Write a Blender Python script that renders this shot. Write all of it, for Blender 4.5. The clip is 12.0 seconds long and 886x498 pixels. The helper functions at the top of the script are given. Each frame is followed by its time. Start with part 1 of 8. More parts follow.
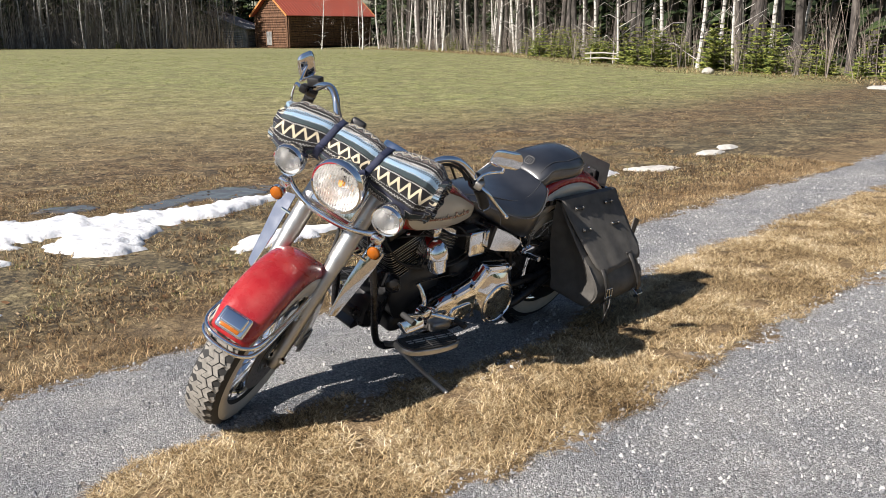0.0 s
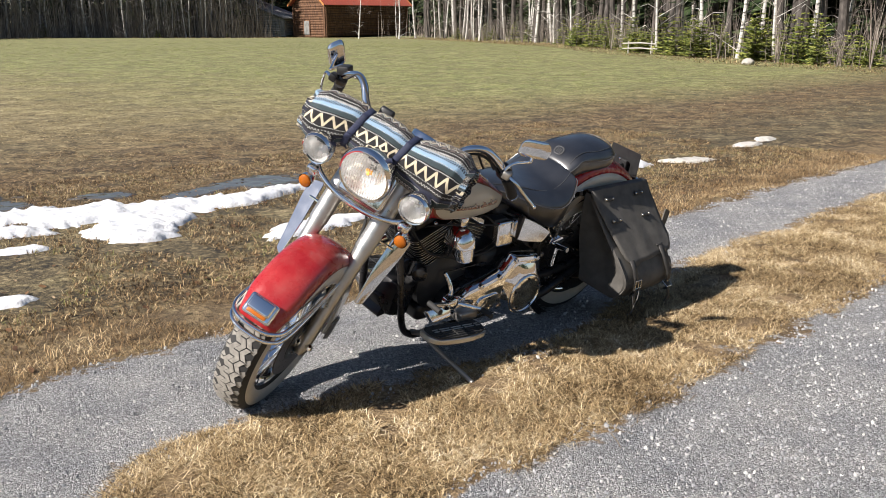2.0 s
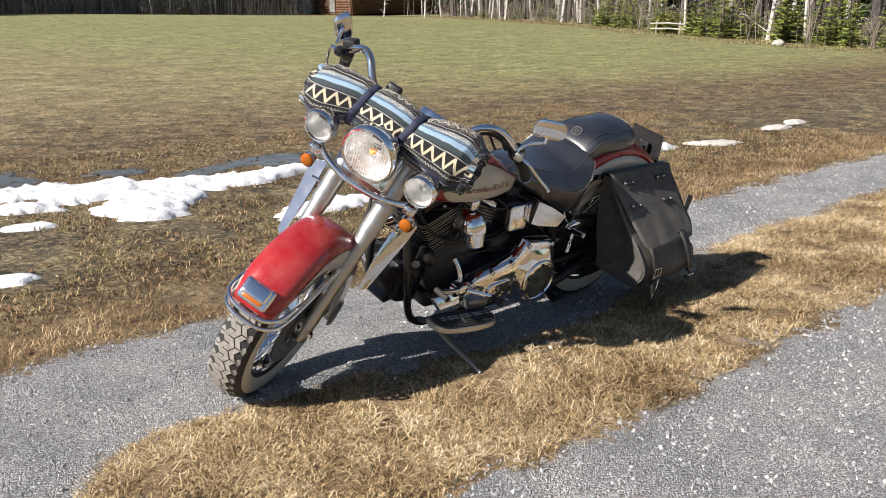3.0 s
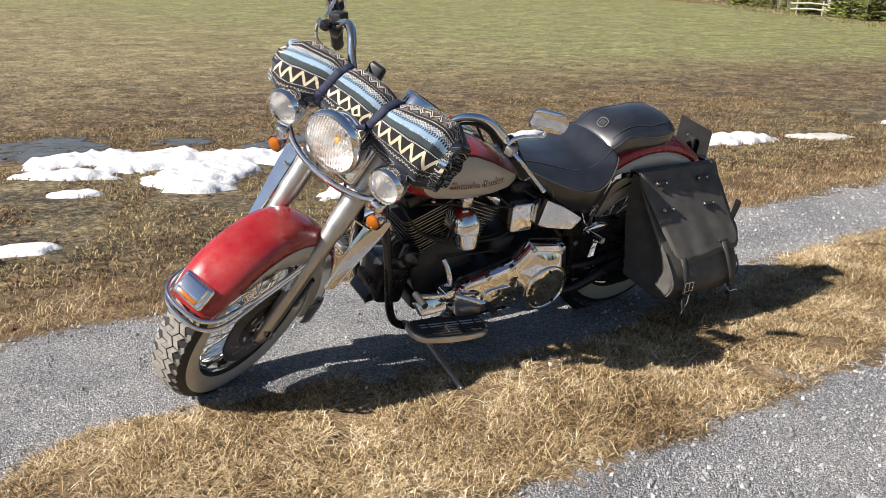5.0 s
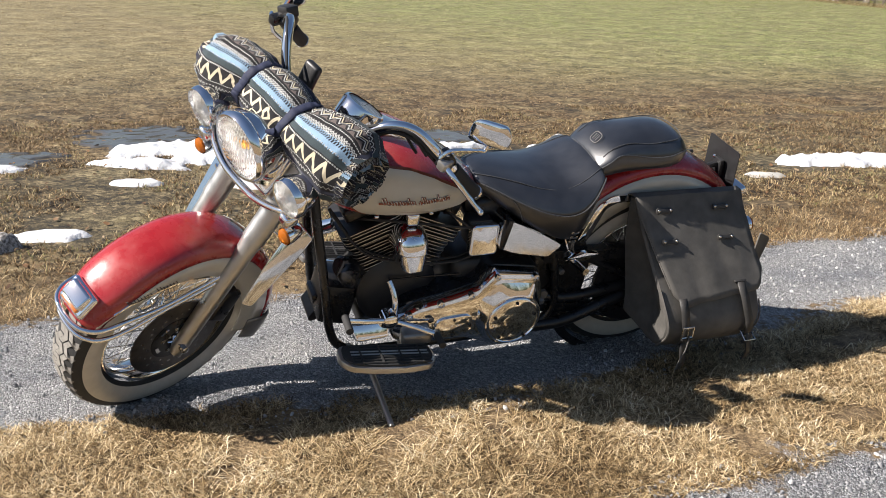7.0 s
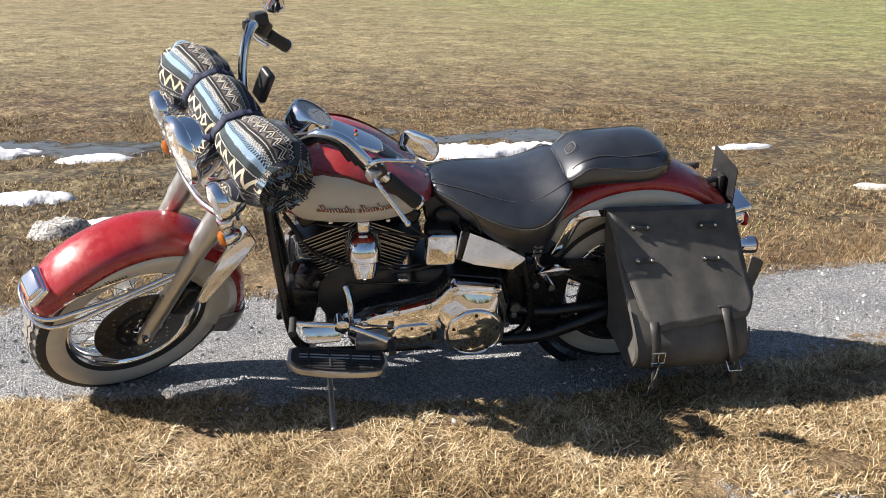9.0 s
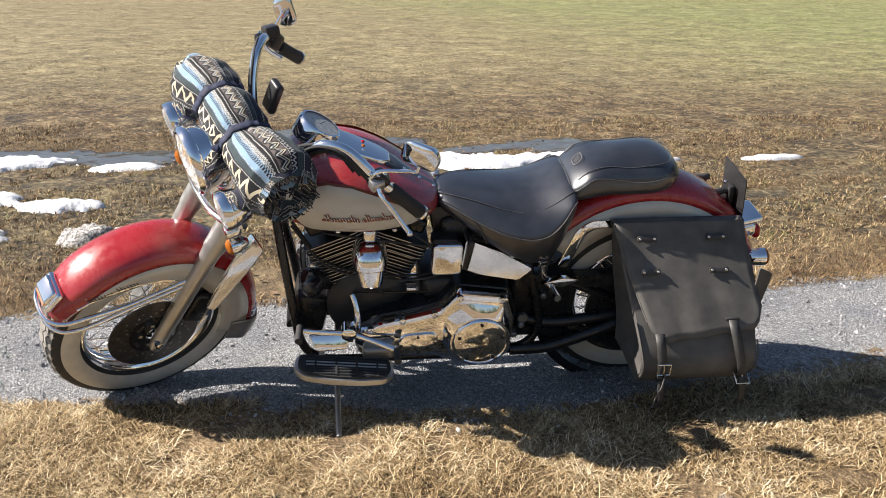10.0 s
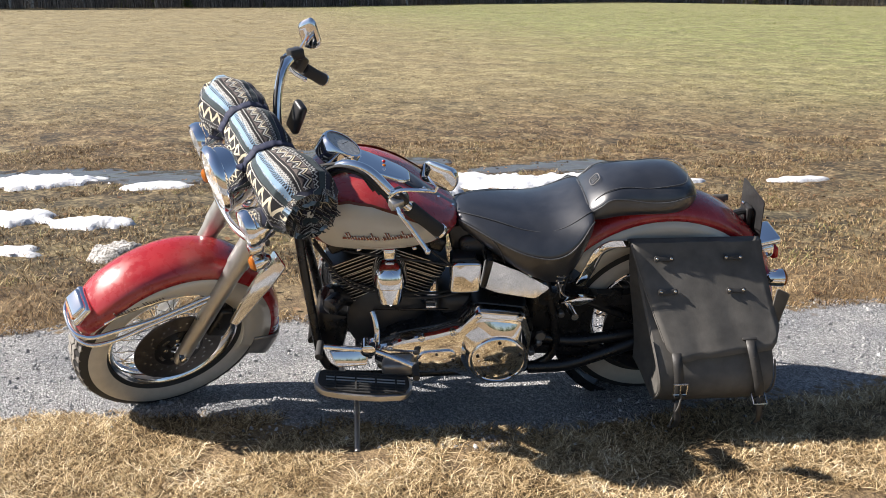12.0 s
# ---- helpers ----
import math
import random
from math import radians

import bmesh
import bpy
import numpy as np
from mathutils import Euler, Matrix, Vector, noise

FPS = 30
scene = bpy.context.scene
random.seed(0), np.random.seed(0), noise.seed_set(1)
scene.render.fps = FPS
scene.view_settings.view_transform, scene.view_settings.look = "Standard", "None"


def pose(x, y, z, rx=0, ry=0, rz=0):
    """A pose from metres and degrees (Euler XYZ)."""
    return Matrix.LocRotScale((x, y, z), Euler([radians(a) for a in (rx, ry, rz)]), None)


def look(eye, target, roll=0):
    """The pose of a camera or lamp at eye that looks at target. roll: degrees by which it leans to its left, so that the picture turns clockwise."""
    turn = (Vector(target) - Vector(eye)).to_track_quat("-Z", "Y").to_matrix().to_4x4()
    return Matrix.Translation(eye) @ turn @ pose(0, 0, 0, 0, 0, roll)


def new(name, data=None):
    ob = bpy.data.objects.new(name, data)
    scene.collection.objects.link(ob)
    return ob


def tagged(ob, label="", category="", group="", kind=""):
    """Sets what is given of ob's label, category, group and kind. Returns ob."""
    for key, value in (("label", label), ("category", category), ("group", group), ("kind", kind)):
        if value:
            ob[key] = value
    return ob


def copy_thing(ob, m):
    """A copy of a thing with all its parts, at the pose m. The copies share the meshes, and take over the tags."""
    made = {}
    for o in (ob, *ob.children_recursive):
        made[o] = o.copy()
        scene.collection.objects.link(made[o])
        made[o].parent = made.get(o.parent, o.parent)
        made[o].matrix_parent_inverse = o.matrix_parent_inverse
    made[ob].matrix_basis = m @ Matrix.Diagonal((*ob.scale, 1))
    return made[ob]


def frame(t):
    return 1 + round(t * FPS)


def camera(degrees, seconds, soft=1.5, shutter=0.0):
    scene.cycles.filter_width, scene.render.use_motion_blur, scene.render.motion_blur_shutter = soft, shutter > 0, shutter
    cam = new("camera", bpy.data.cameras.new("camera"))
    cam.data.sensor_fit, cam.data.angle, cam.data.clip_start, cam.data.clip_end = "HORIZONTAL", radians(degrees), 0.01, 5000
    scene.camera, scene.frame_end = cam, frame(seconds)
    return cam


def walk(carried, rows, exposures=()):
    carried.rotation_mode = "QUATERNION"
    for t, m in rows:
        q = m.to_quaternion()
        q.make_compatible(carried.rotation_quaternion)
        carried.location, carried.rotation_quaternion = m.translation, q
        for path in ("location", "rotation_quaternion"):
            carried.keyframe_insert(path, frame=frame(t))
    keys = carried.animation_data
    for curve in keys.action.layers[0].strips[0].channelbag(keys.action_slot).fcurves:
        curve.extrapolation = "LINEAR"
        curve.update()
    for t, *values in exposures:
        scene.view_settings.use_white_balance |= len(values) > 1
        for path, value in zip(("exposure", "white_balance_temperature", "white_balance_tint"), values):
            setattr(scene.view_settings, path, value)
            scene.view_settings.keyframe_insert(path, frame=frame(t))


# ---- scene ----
cam = camera(53.5, 12.0, 0.8)
PATH = [
    (0, (0.199, -0.048, 1.486), (0.09, 1.891, 1.01), -0.5),
    (0.5, (0.219, -0.059, 1.487), (0.099, 1.88, 1.011), -0.5),
    (1, (0.22, -0.053, 1.487), (0.085, 1.884, 1.008), -0.5),
    (1.5, (0.219, -0.043, 1.483), (0.06, 1.891, 0.998), -0.5),
    (2, (0.23, -0.05, 1.483), (0.043, 1.878, 0.986), -0.4),
    (2.5, (0.244, -0.03, 1.469), (0.029, 1.89, 0.954), -0.3),
    (3, (0.271, 0.123, 1.456), (0.033, 2.033, 0.916), 0.0),
    (3.2, (0.284, 0.193, 1.459), (0.036, 2.1, 0.909), 0.1),
    (4.8, (0.642, 0.542, 1.453), (0.172, 2.394, 0.86), 0.9),
    (5, (0.707, 0.581, 1.451), (0.202, 2.423, 0.855), 1.0),
    (5.5, (0.84, 0.722, 1.428), (0.246, 2.536, 0.832), 1.0),
    (6, (0.957, 0.901, 1.436), (0.283, 2.686, 0.835), 1.1),
    (6.5, (1.067, 1.021, 1.443), (0.312, 2.772, 0.84), 1.3),
    (7, (1.298, 1.172, 1.439), (0.443, 2.876, 0.836), 1.6),
    (7.2, (1.391, 1.213, 1.442), (0.492, 2.895, 0.839), 1.7),
    (8.8, (1.831, 1.591, 1.493), (0.672, 3.094, 0.864), 0.9),
    (9, (1.888, 1.606, 1.499), (0.705, 3.092, 0.871), 0.7),
    (9.5, (1.898, 1.646, 1.496), (0.679, 3.104, 0.875), 0.4),
    (10, (1.987, 1.659, 1.51), (0.733, 3.093, 0.901), 0.3),
    (10.5, (2.036, 1.666, 1.521), (0.755, 3.08, 0.922), 0.2),
    (11, (2.039, 1.654, 1.514), (0.74, 3.059, 0.931), 0.2),
    (11.5, (2.039, 1.647, 1.517), (0.731, 3.048, 0.945), 0.2),
    (12, (2.041, 1.644, 1.518), (0.732, 3.045, 0.953), 0.2),
]
walk(cam, [(t, look(eye, target, roll)) for t, eye, target, roll in PATH], [(0, 0.80, 6430, 14), (5, 0.82, 6430, 14), (9, 1.10, 6430, 14), (12, 1.14, 6430, 14)])
# ---------------------------------------------------------------- world, sun
SUN_DIR = Vector((math.cos(radians(219.3)) * math.cos(radians(38.8)), math.sin(radians(219.3)) * math.cos(radians(38.8)), math.sin(radians(38.8))))      # towards the sun
sun = new("sun", bpy.data.lights.new("sun", "SUN"))
sun.data.energy, sun.data.angle, sun.data.color = 5.0, radians(0.53), (1.0, 0.94, 0.84)
sun.matrix_world = look((0, 0, 30), Vector((0, 0, 30)) - SUN_DIR)
world = bpy.data.worlds.new("sky")
scene.world = world
world.use_nodes = True
wn = world.node_tree.nodes
sky = wn.new("ShaderNodeTexSky")
sky.sky_type, sky.sun_disc = "NISHITA", False
sky.sun_elevation = math.asin(SUN_DIR.z)
sky.sun_rotation = math.atan2(SUN_DIR.x, SUN_DIR.y)
sky.air_density, sky.dust_density, sky.ozone_density = 1.2, 0.6, 2.0
world.node_tree.links.new(sky.outputs[0], wn["Background"].inputs[0])
wn["Background"].inputs[1].default_value = 0.046


# ---------------------------------------------------------------- materials
class Mat:
    """A node material with short calls for the usual nodes."""

    def __init__(self, name, base=(0.5, 0.5, 0.5), rough=0.6, metal=0.0, coat=0.0):
        self.m = bpy.data.materials.new(name)
        self.m.use_nodes = True
        self.t = self.m.node_tree
        self.b = self.t.nodes["Principled BSDF"]
        self.b.inputs["Base Color"].default_value = (*base, 1)
        self.b.inputs["Roughness"].default_value = rough
        self.b.inputs["Metallic"].default_value = metal
        self.b.inputs["Coat Weight"].default_value = coat
        self.b.inputs["Coat Roughness"].default_value = 0.04

    def n(self, kind, **kw):
        node = self.t.nodes.new("ShaderNode" + kind)
        for k, v in kw.items():
            if k in node.inputs:
                self.put(node.inputs[k], v)
        return node

    def put(self, socket, v):
        if isinstance(v, bpy.types.NodeSocket):
            self.t.links.new(v, socket)
        elif isinstance(v, tuple) and len(v) == 3 and socket.type == "RGBA":
            socket.default_value = (*v, 1)
        else:
            socket.default_value = v

    def coord(self, which="Object"):
        return self.n("TexCoord").outputs[which]

    def noise(self, scale, detail=4.0, vec=None, rough=0.55, dist=0.0):
        node = self.n("TexNoise", Scale=scale, Detail=detail, Roughness=rough, Distortion=dist)
        self.put(node.inputs["Vector"], vec if vec is not None else self.coord())
        return node.outputs["Fac"]

    def ramp(self, fac, stops):
        node = self.n("ValToRGB")
        e = node.color_ramp.elements
        while len(e) < len(stops):
            e.new(0.5)
        for el, (p, c) in zip(e, stops):
            el.position = p
            el.color = (*c, 1) if isinstance(c, tuple) else (c, c, c, 1)
        self.put(node.inputs[0], fac)
        return node.outputs[0]

    def mix(self, fac, a, b, mode="MIX"):
        node = self.n("Mix")
        node.data_type, node.blend_type = "RGBA", mode
        self.put(node.inputs[0], fac)
        self.put(node.inputs[6], a)
        self.put(node.inputs[7], b)
        return node.outputs[2]

    def math(self, op, a, b=0.0, c=0.0):
        node = self.n("Math")
        node.operation = op
        for i, v in enumerate((a, b, c)):
            self.put(node.inputs[i], v)
        return node.outputs[0]

    def sep(self, vec):
        return self.n("SeparateXYZ", Vector=vec).outputs

    def bump(self, height, strength=0.3, dist=0.01):
        node = self.n("Bump", Strength=strength, Distance=dist, Height=height)
        self.put(self.b.inputs["Normal"], node.outputs[0])

    def base(self, v):
        self.put(self.b.inputs["Base Color"], v)

    def rough(self, v):
        self.put(self.b.inputs["Roughness"], v)


def worn(name, base, rough, spread=0.25, scale=30.0, metal=0.0, coat=0.0, bump=0.0, rspread=0.12):
    """Two-scale mottled material: colour, roughness and a fine relief."""
    a = Mat(name, base, rough, metal, coat)
    f = a.math("MULTIPLY_ADD", a.noise(scale, 6), 0.6, a.math("MULTIPLY", a.noise(scale * 0.15, 3), 0.4))
    lo = tuple(max(0.0, c * (1 - spread)) for c in base)
    hi = tuple(min(1.0, c * (1 + spread)) for c in base)
    a.base(a.ramp(f, [(0.3, lo), (0.7, hi)]))
    a.rough(a.ramp(f, [(0.3, max(0.02, rough - rspread)), (0.7, min(1.0, rough + rspread))]))
    if bump:
        a.bump(a.noise(scale * 3, 4), bump, 0.004)
    return a.m


CHROME = Mat("chrome", (0.88, 0.88, 0.89), 0.05, 1.0)
_f = CHROME.noise(14, 5)
CHROME.rough(CHROME.ramp(_f, [(0.35, 0.02), (0.75, 0.09)]))
CHROME = CHROME.m
STEEL = worn("satin_aluminium", (0.50, 0.49, 0.47), 0.36, 0.12, 25, 0.9)
DULL = worn("dull_metal", (0.30, 0.29, 0.28), 0.42, 0.2, 25, 0.8)
BLACKMETAL = worn("black_enamel", (0.012, 0.012, 0.013), 0.30, 0.3, 20)
FIN = worn("black_engine", (0.02, 0.02, 0.021), 0.42, 0.3, 30)
FINEDGE = worn("fin_edge_aluminium", (0.46, 0.46, 0.45), 0.42, 0.15, 40, 1.0)
RUBBER = worn("tyre_rubber", (0.025, 0.025, 0.025), 0.75, 0.35, 40, bump=0.15)
SCRATCHED = worn("scratched_chrome_plate", (0.80, 0.80, 0.80), 0.09, 0.06, 22, 1.0, rspread=0.06, bump=0.02)
TREAD = worn("dusty_tread_rubber", (0.25, 0.235, 0.21), 0.9, 0.4, 60, bump=0.3)
WHITEWALL = worn("cream_whitewall", (0.50, 0.47, 0.41), 0.6, 0.12, 30, bump=0.1)
PLASTIC = worn("black_plastic", (0.02, 0.02, 0.021), 0.42, 0.25, 50)
SPOKE = worn("spoke_steel", (0.6, 0.6, 0.58), 0.22, 0.15, 30, 1.0)
DISC = worn("brake_disc_steel", (0.16, 0.15, 0.145), 0.38, 0.3, 40, 0.9)
BUCKLE = worn("nickel_buckle", (0.6, 0.58, 0.54), 0.25, 0.15, 60, 1.0)

RED = Mat("dusty_red_paint", (0.42, 0.014, 0.018), 0.22, 0.0, 0.9)
_f = RED.noise(7, 5)
_r = RED.ramp(_f, [(0.35, (0.30, 0.012, 0.015)), (0.75, (0.40, 0.030, 0.030))])
_dust = RED.math("MULTIPLY", RED.ramp(RED.noise(5, 7), [(0.48, 0.0), (0.78, 0.28)]), RED.ramp(RED.noise(90, 4), [(0.3, 0.5), (0.7, 1.0)]))
RED.base(RED.mix(_dust, _r, (0.42, 0.30, 0.24)))
RED.b.inputs["Specular IOR Level"].default_value = 0.3
RED.rough(RED.ramp(RED.noise(28, 5), [(0.3, 0.16), (0.75, 0.45)]))
RED = RED.m
CREAM = Mat("silver_cream_paint", (0.55, 0.51, 0.43), 0.30, 0.0, 0.7)
CREAM.base(CREAM.ramp(CREAM.noise(9, 5), [(0.3, (0.50, 0.465, 0.39)), (0.75, (0.58, 0.545, 0.465))]))
CREAM = CREAM.m
GOLD = worn("brown_gold_badge", (0.22, 0.06, 0.03), 0.35, 0.15, 40, 0.3)
DARKINK = worn("dark_pinstripe", (0.05, 0.035, 0.03), 0.4, 0.15, 40)

SEATLEATHER = Mat("black_seat_vinyl", (0.02, 0.02, 0.022), 0.42, 0.0, 0.9)
SEATLEATHER.b.inputs["Coat Roughness"].default_value = 0.22
SEATLEATHER.base(SEATLEATHER.ramp(SEATLEATHER.noise(9, 6), [(0.35, (0.011, 0.012, 0.015)), (0.75, (0.026, 0.028, 0.034))]))
SEATLEATHER.rough(SEATLEATHER.ramp(SEATLEATHER.noise(11, 6), [(0.3, 0.30), (0.7, 0.45)]))
SEATLEATHER.b.inputs["Specular IOR Level"].default_value = 0.7
SEATLEATHER.bump(SEATLEATHER.noise(260, 3), 0.12, 0.002)
SEATLEATHER = SEATLEATHER.m
STITCH = worn("grey_stitching", (0.16, 0.155, 0.15), 0.7, 0.2, 90)
BAG = Mat("weathered_black_leather", (0.03, 0.03, 0.03), 0.5)
BAG.base(BAG.ramp(BAG.math("MULTIPLY_ADD", BAG.noise(16, 6), 0.6, BAG.math("MULTIPLY", BAG.noise(2.5, 4), 0.4)), [(0.35, (0.070, 0.067, 0.062)), (0.7, (0.135, 0.127, 0.115))]))
BAG.rough(BAG.ramp(BAG.noise(18, 5), [(0.3, 0.55), (0.75, 0.75)]))
BAG.b.inputs["Specular IOR Level"].default_value = 0.25
BAG.bump(BAG.noise(120, 4), 0.15, 0.003)
BAG = BAG.m
BAGSTRAP = worn("black_strap_leather", (0.035, 0.033, 0.031), 0.55, 0.35, 40, bump=0.15)
BAGEDGE = worn("scuffed_leather_edge", (0.10, 0.093, 0.083), 0.7, 0.35, 40, bump=0.2)
STRAP = worn("navy_webbing", (0.012, 0.017, 0.045), 0.75, 0.3, 120, bump=0.3)

GLASS = Mat("lamp_glass", (0.97, 0.97, 0.97), 0.05)
GLASS.b.inputs["Transmission Weight"].default_value = 1.0
GLASS.b.inputs["IOR"].default_value = 1.45
_w = GLASS.n("TexWave", Scale=26.0, Distortion=0.0)
GLASS.put(_w.inputs["Vector"], GLASS.coord())
_w.bands_direction = "Y"
GLASS.bump(_w.outputs["Fac"], 0.25, 0.003)
GLASS = GLASS.m
AMBER = Mat("amber_lens", (0.60, 0.17, 0.015), 0.16)
AMBER.b.inputs["Transmission Weight"].default_value = 0.45
AMBER = AMBER.m
BULB = worn("amber_bulb", (0.8, 0.36, 0.05), 0.2, 0.1, 40)
REDLENS = Mat("red_lens", (0.35, 0.01, 0.01), 0.12).m
REFLECTOR = worn("silvered_reflector", (0.70, 0.70, 0.69), 0.26, 0.06, 30, 0.55)
MIRROR = Mat("mirror_glass", (0.9, 0.9, 0.9), 0.015, 1.0).m
DIALFACE = worn("grey_dial_face", (0.42, 0.42, 0.40), 0.3, 0.1, 60)


def blanket_material():
    """A woven throw with stepped stripes and zigzags running along the roll."""
    a = Mat("woven_patterned_blanket", (0.1, 0.1, 0.1), 0.92)
    uv = a.n("UVMap")
    uv.uv_map = "UVMap"
    u, v, _ = a.sep(uv.outputs[0])          # u along the roll in metres, v round it in metres
    u, v = a.math("MULTIPLY", u, 1.28), a.math("MULTIPLY", v, 1.28)
    warp = a.math("MULTIPLY", a.math("SUBTRACT", a.noise(18, 2), 0.5), 0.012)
    v = a.math("ADD", v, warp)
    NAVY, BLACK, CREAMC = (0.018, 0.022, 0.045), (0.012, 0.011, 0.013), (0.68, 0.60, 0.43)
    BLUE, TEAL, WHITE, TAN = (0.27, 0.41, 0.56), (0.042, 0.062, 0.070), (0.58, 0.58, 0.55), (0.15, 0.120, 0.110)

    def tri(period, amp, shift=0.0):
        w = a.math("PINGPONG", a.math("ADD", u, shift), period / 2)
        return a.math("MULTIPLY", a.math("SUBTRACT", a.math("DIVIDE", w, period / 2), 0.5), amp)

    def band(lo, hi, vv=None):
        vv = v if vv is None else vv
        return a.math("MULTIPLY", a.math("GREATER_THAN", vv, lo), a.math("LESS_THAN", vv, hi))

    col = a.mix(0.0, BLACK, BLACK)
    period = 0.46
    v = a.math("MODULO", a.math("ADD", v, 4 * period), period)
    for lo, hi, c in ((0.018, 0.046, NAVY), (0.121, 0.144, TEAL), (0.149, 0.178, BLUE), (0.226, 0.276, TAN), (0.305, 0.330, TEAL), (0.336, 0.356, NAVY), (0.395, 0.42, NAVY)):
        col = a.mix(band(lo, hi), col, c)

    def zig(mid, half, per, amp, c, lo=0.0, hi=1.0):
        return a.mix(a.math("MULTIPLY", band(lo, hi), band(mid - half, mid + half, a.math("SUBTRACT", v, tri(per, amp)))), col, c)

    def pips(lo, hi, per, c, duty=-0.1):
        return a.mix(a.math("MULTIPLY", band(lo, hi), a.math("GREATER_THAN", tri(per, 1.0), duty)), col, c)
    # big cream zigzag
    col = zig(0.081, 0.0115, 0.058, 0.050, CREAMC, 0.052, 0.110)
    # rows of pips, lace and hatching
    for lo, hi in ((0.046, 0.050), (0.112, 0.117), (0.145, 0.149), (0.213, 0.217), (0.278, 0.282), (0.332, 0.335)):
        col = pips(lo, hi, 0.009, WHITE)
    for mid, half, per, amp in ((0.009, 0.0035, 0.014, 0.011), (0.186, 0.003, 0.013, 0.009), (0.196, 0.003, 0.013, 0.009), (0.292, 0.003, 0.016, 0.012), (0.372, 0.002, 0.016, 0.012), (0.440, 0.003, 0.014, 0.011)):
        col = zig(mid, half, per, amp, WHITE)
    col = pips(0.166, 0.178, 0.011, BLACK, -0.05)
    col = pips(0.178, 0.185, 0.011, BLUE, 0.05)
    col = pips(0.143, 0.149, 0.013, BLUE, 0.1)
    # tan band with stepped dark zigzags
    for mid, half, c in ((0.238, 0.006, BLACK), (0.2475, 0.0032, WHITE), (0.254, 0.003, BLACK), (0.2605, 0.0032, CREAMC), (0.268, 0.004, BLACK)):
        col = zig(mid, half, 0.044, 0.028, c, 0.228, 0.274)
    # weave
    weave = a.noise(420, 2)
    col = a.mix(0.35, col, a.ramp(weave, [(0.3, 0.25), (0.7, 0.9)]), "MULTIPLY")
    a.base(col)
    a.bump(a.noise(350, 2), 0.5, 0.003)
    a.b.inputs["Sheen Weight"].default_value = 0.04
    return a.m


BLANKET = blanket_material()

# ---------------------------------------------------------------- road frame: u along the track, v across it (towards the camera)
RD = Vector((0.661, 0.750, 0))
RN = Vector((0.750, -0.661, 0))
FIELD_EDGE, STRIP_FAR, STRIP_NEAR, TRACK_END = -3.52, -2.72, -1.62, -0.55


def strip_edge(u):
    """Far edge of the middle strip; bare gravel bulges into it beneath the motorcycle."""
    return STRIP_FAR + 0.38 * math.exp(-((u - 3.1) / 1.35) ** 2) + 0.45 * math.exp(-((u - 0.85) / 0.30) ** 2)


def ground_z(x, y):
    """Gentle relief: wheel tracks slightly sunk, a raised middle strip, a soft field."""
    v = RN.x * x + RN.y * y
    z = 0.018 * math.exp(-((v + 2.17) / 0.38) ** 2)
    r = math.hypot(x, y - 4)
    z += 0.02 * min(1.0, max(0.0, (-3.6 - v) / 1.5)) * (noise.noise((x * 0.7, y * 0.7, 3)))
    far = min(1.0, max(0.0, (r - 14) / 40))
    z += far * (0.35 * noise.noise((x * 0.03, y * 0.03, 9)))
    return z + 0.012 * noise.noise((x * 2.1, y * 2.1, 0)) + 0.005 * noise.noise((x * 9, y * 9, 1))


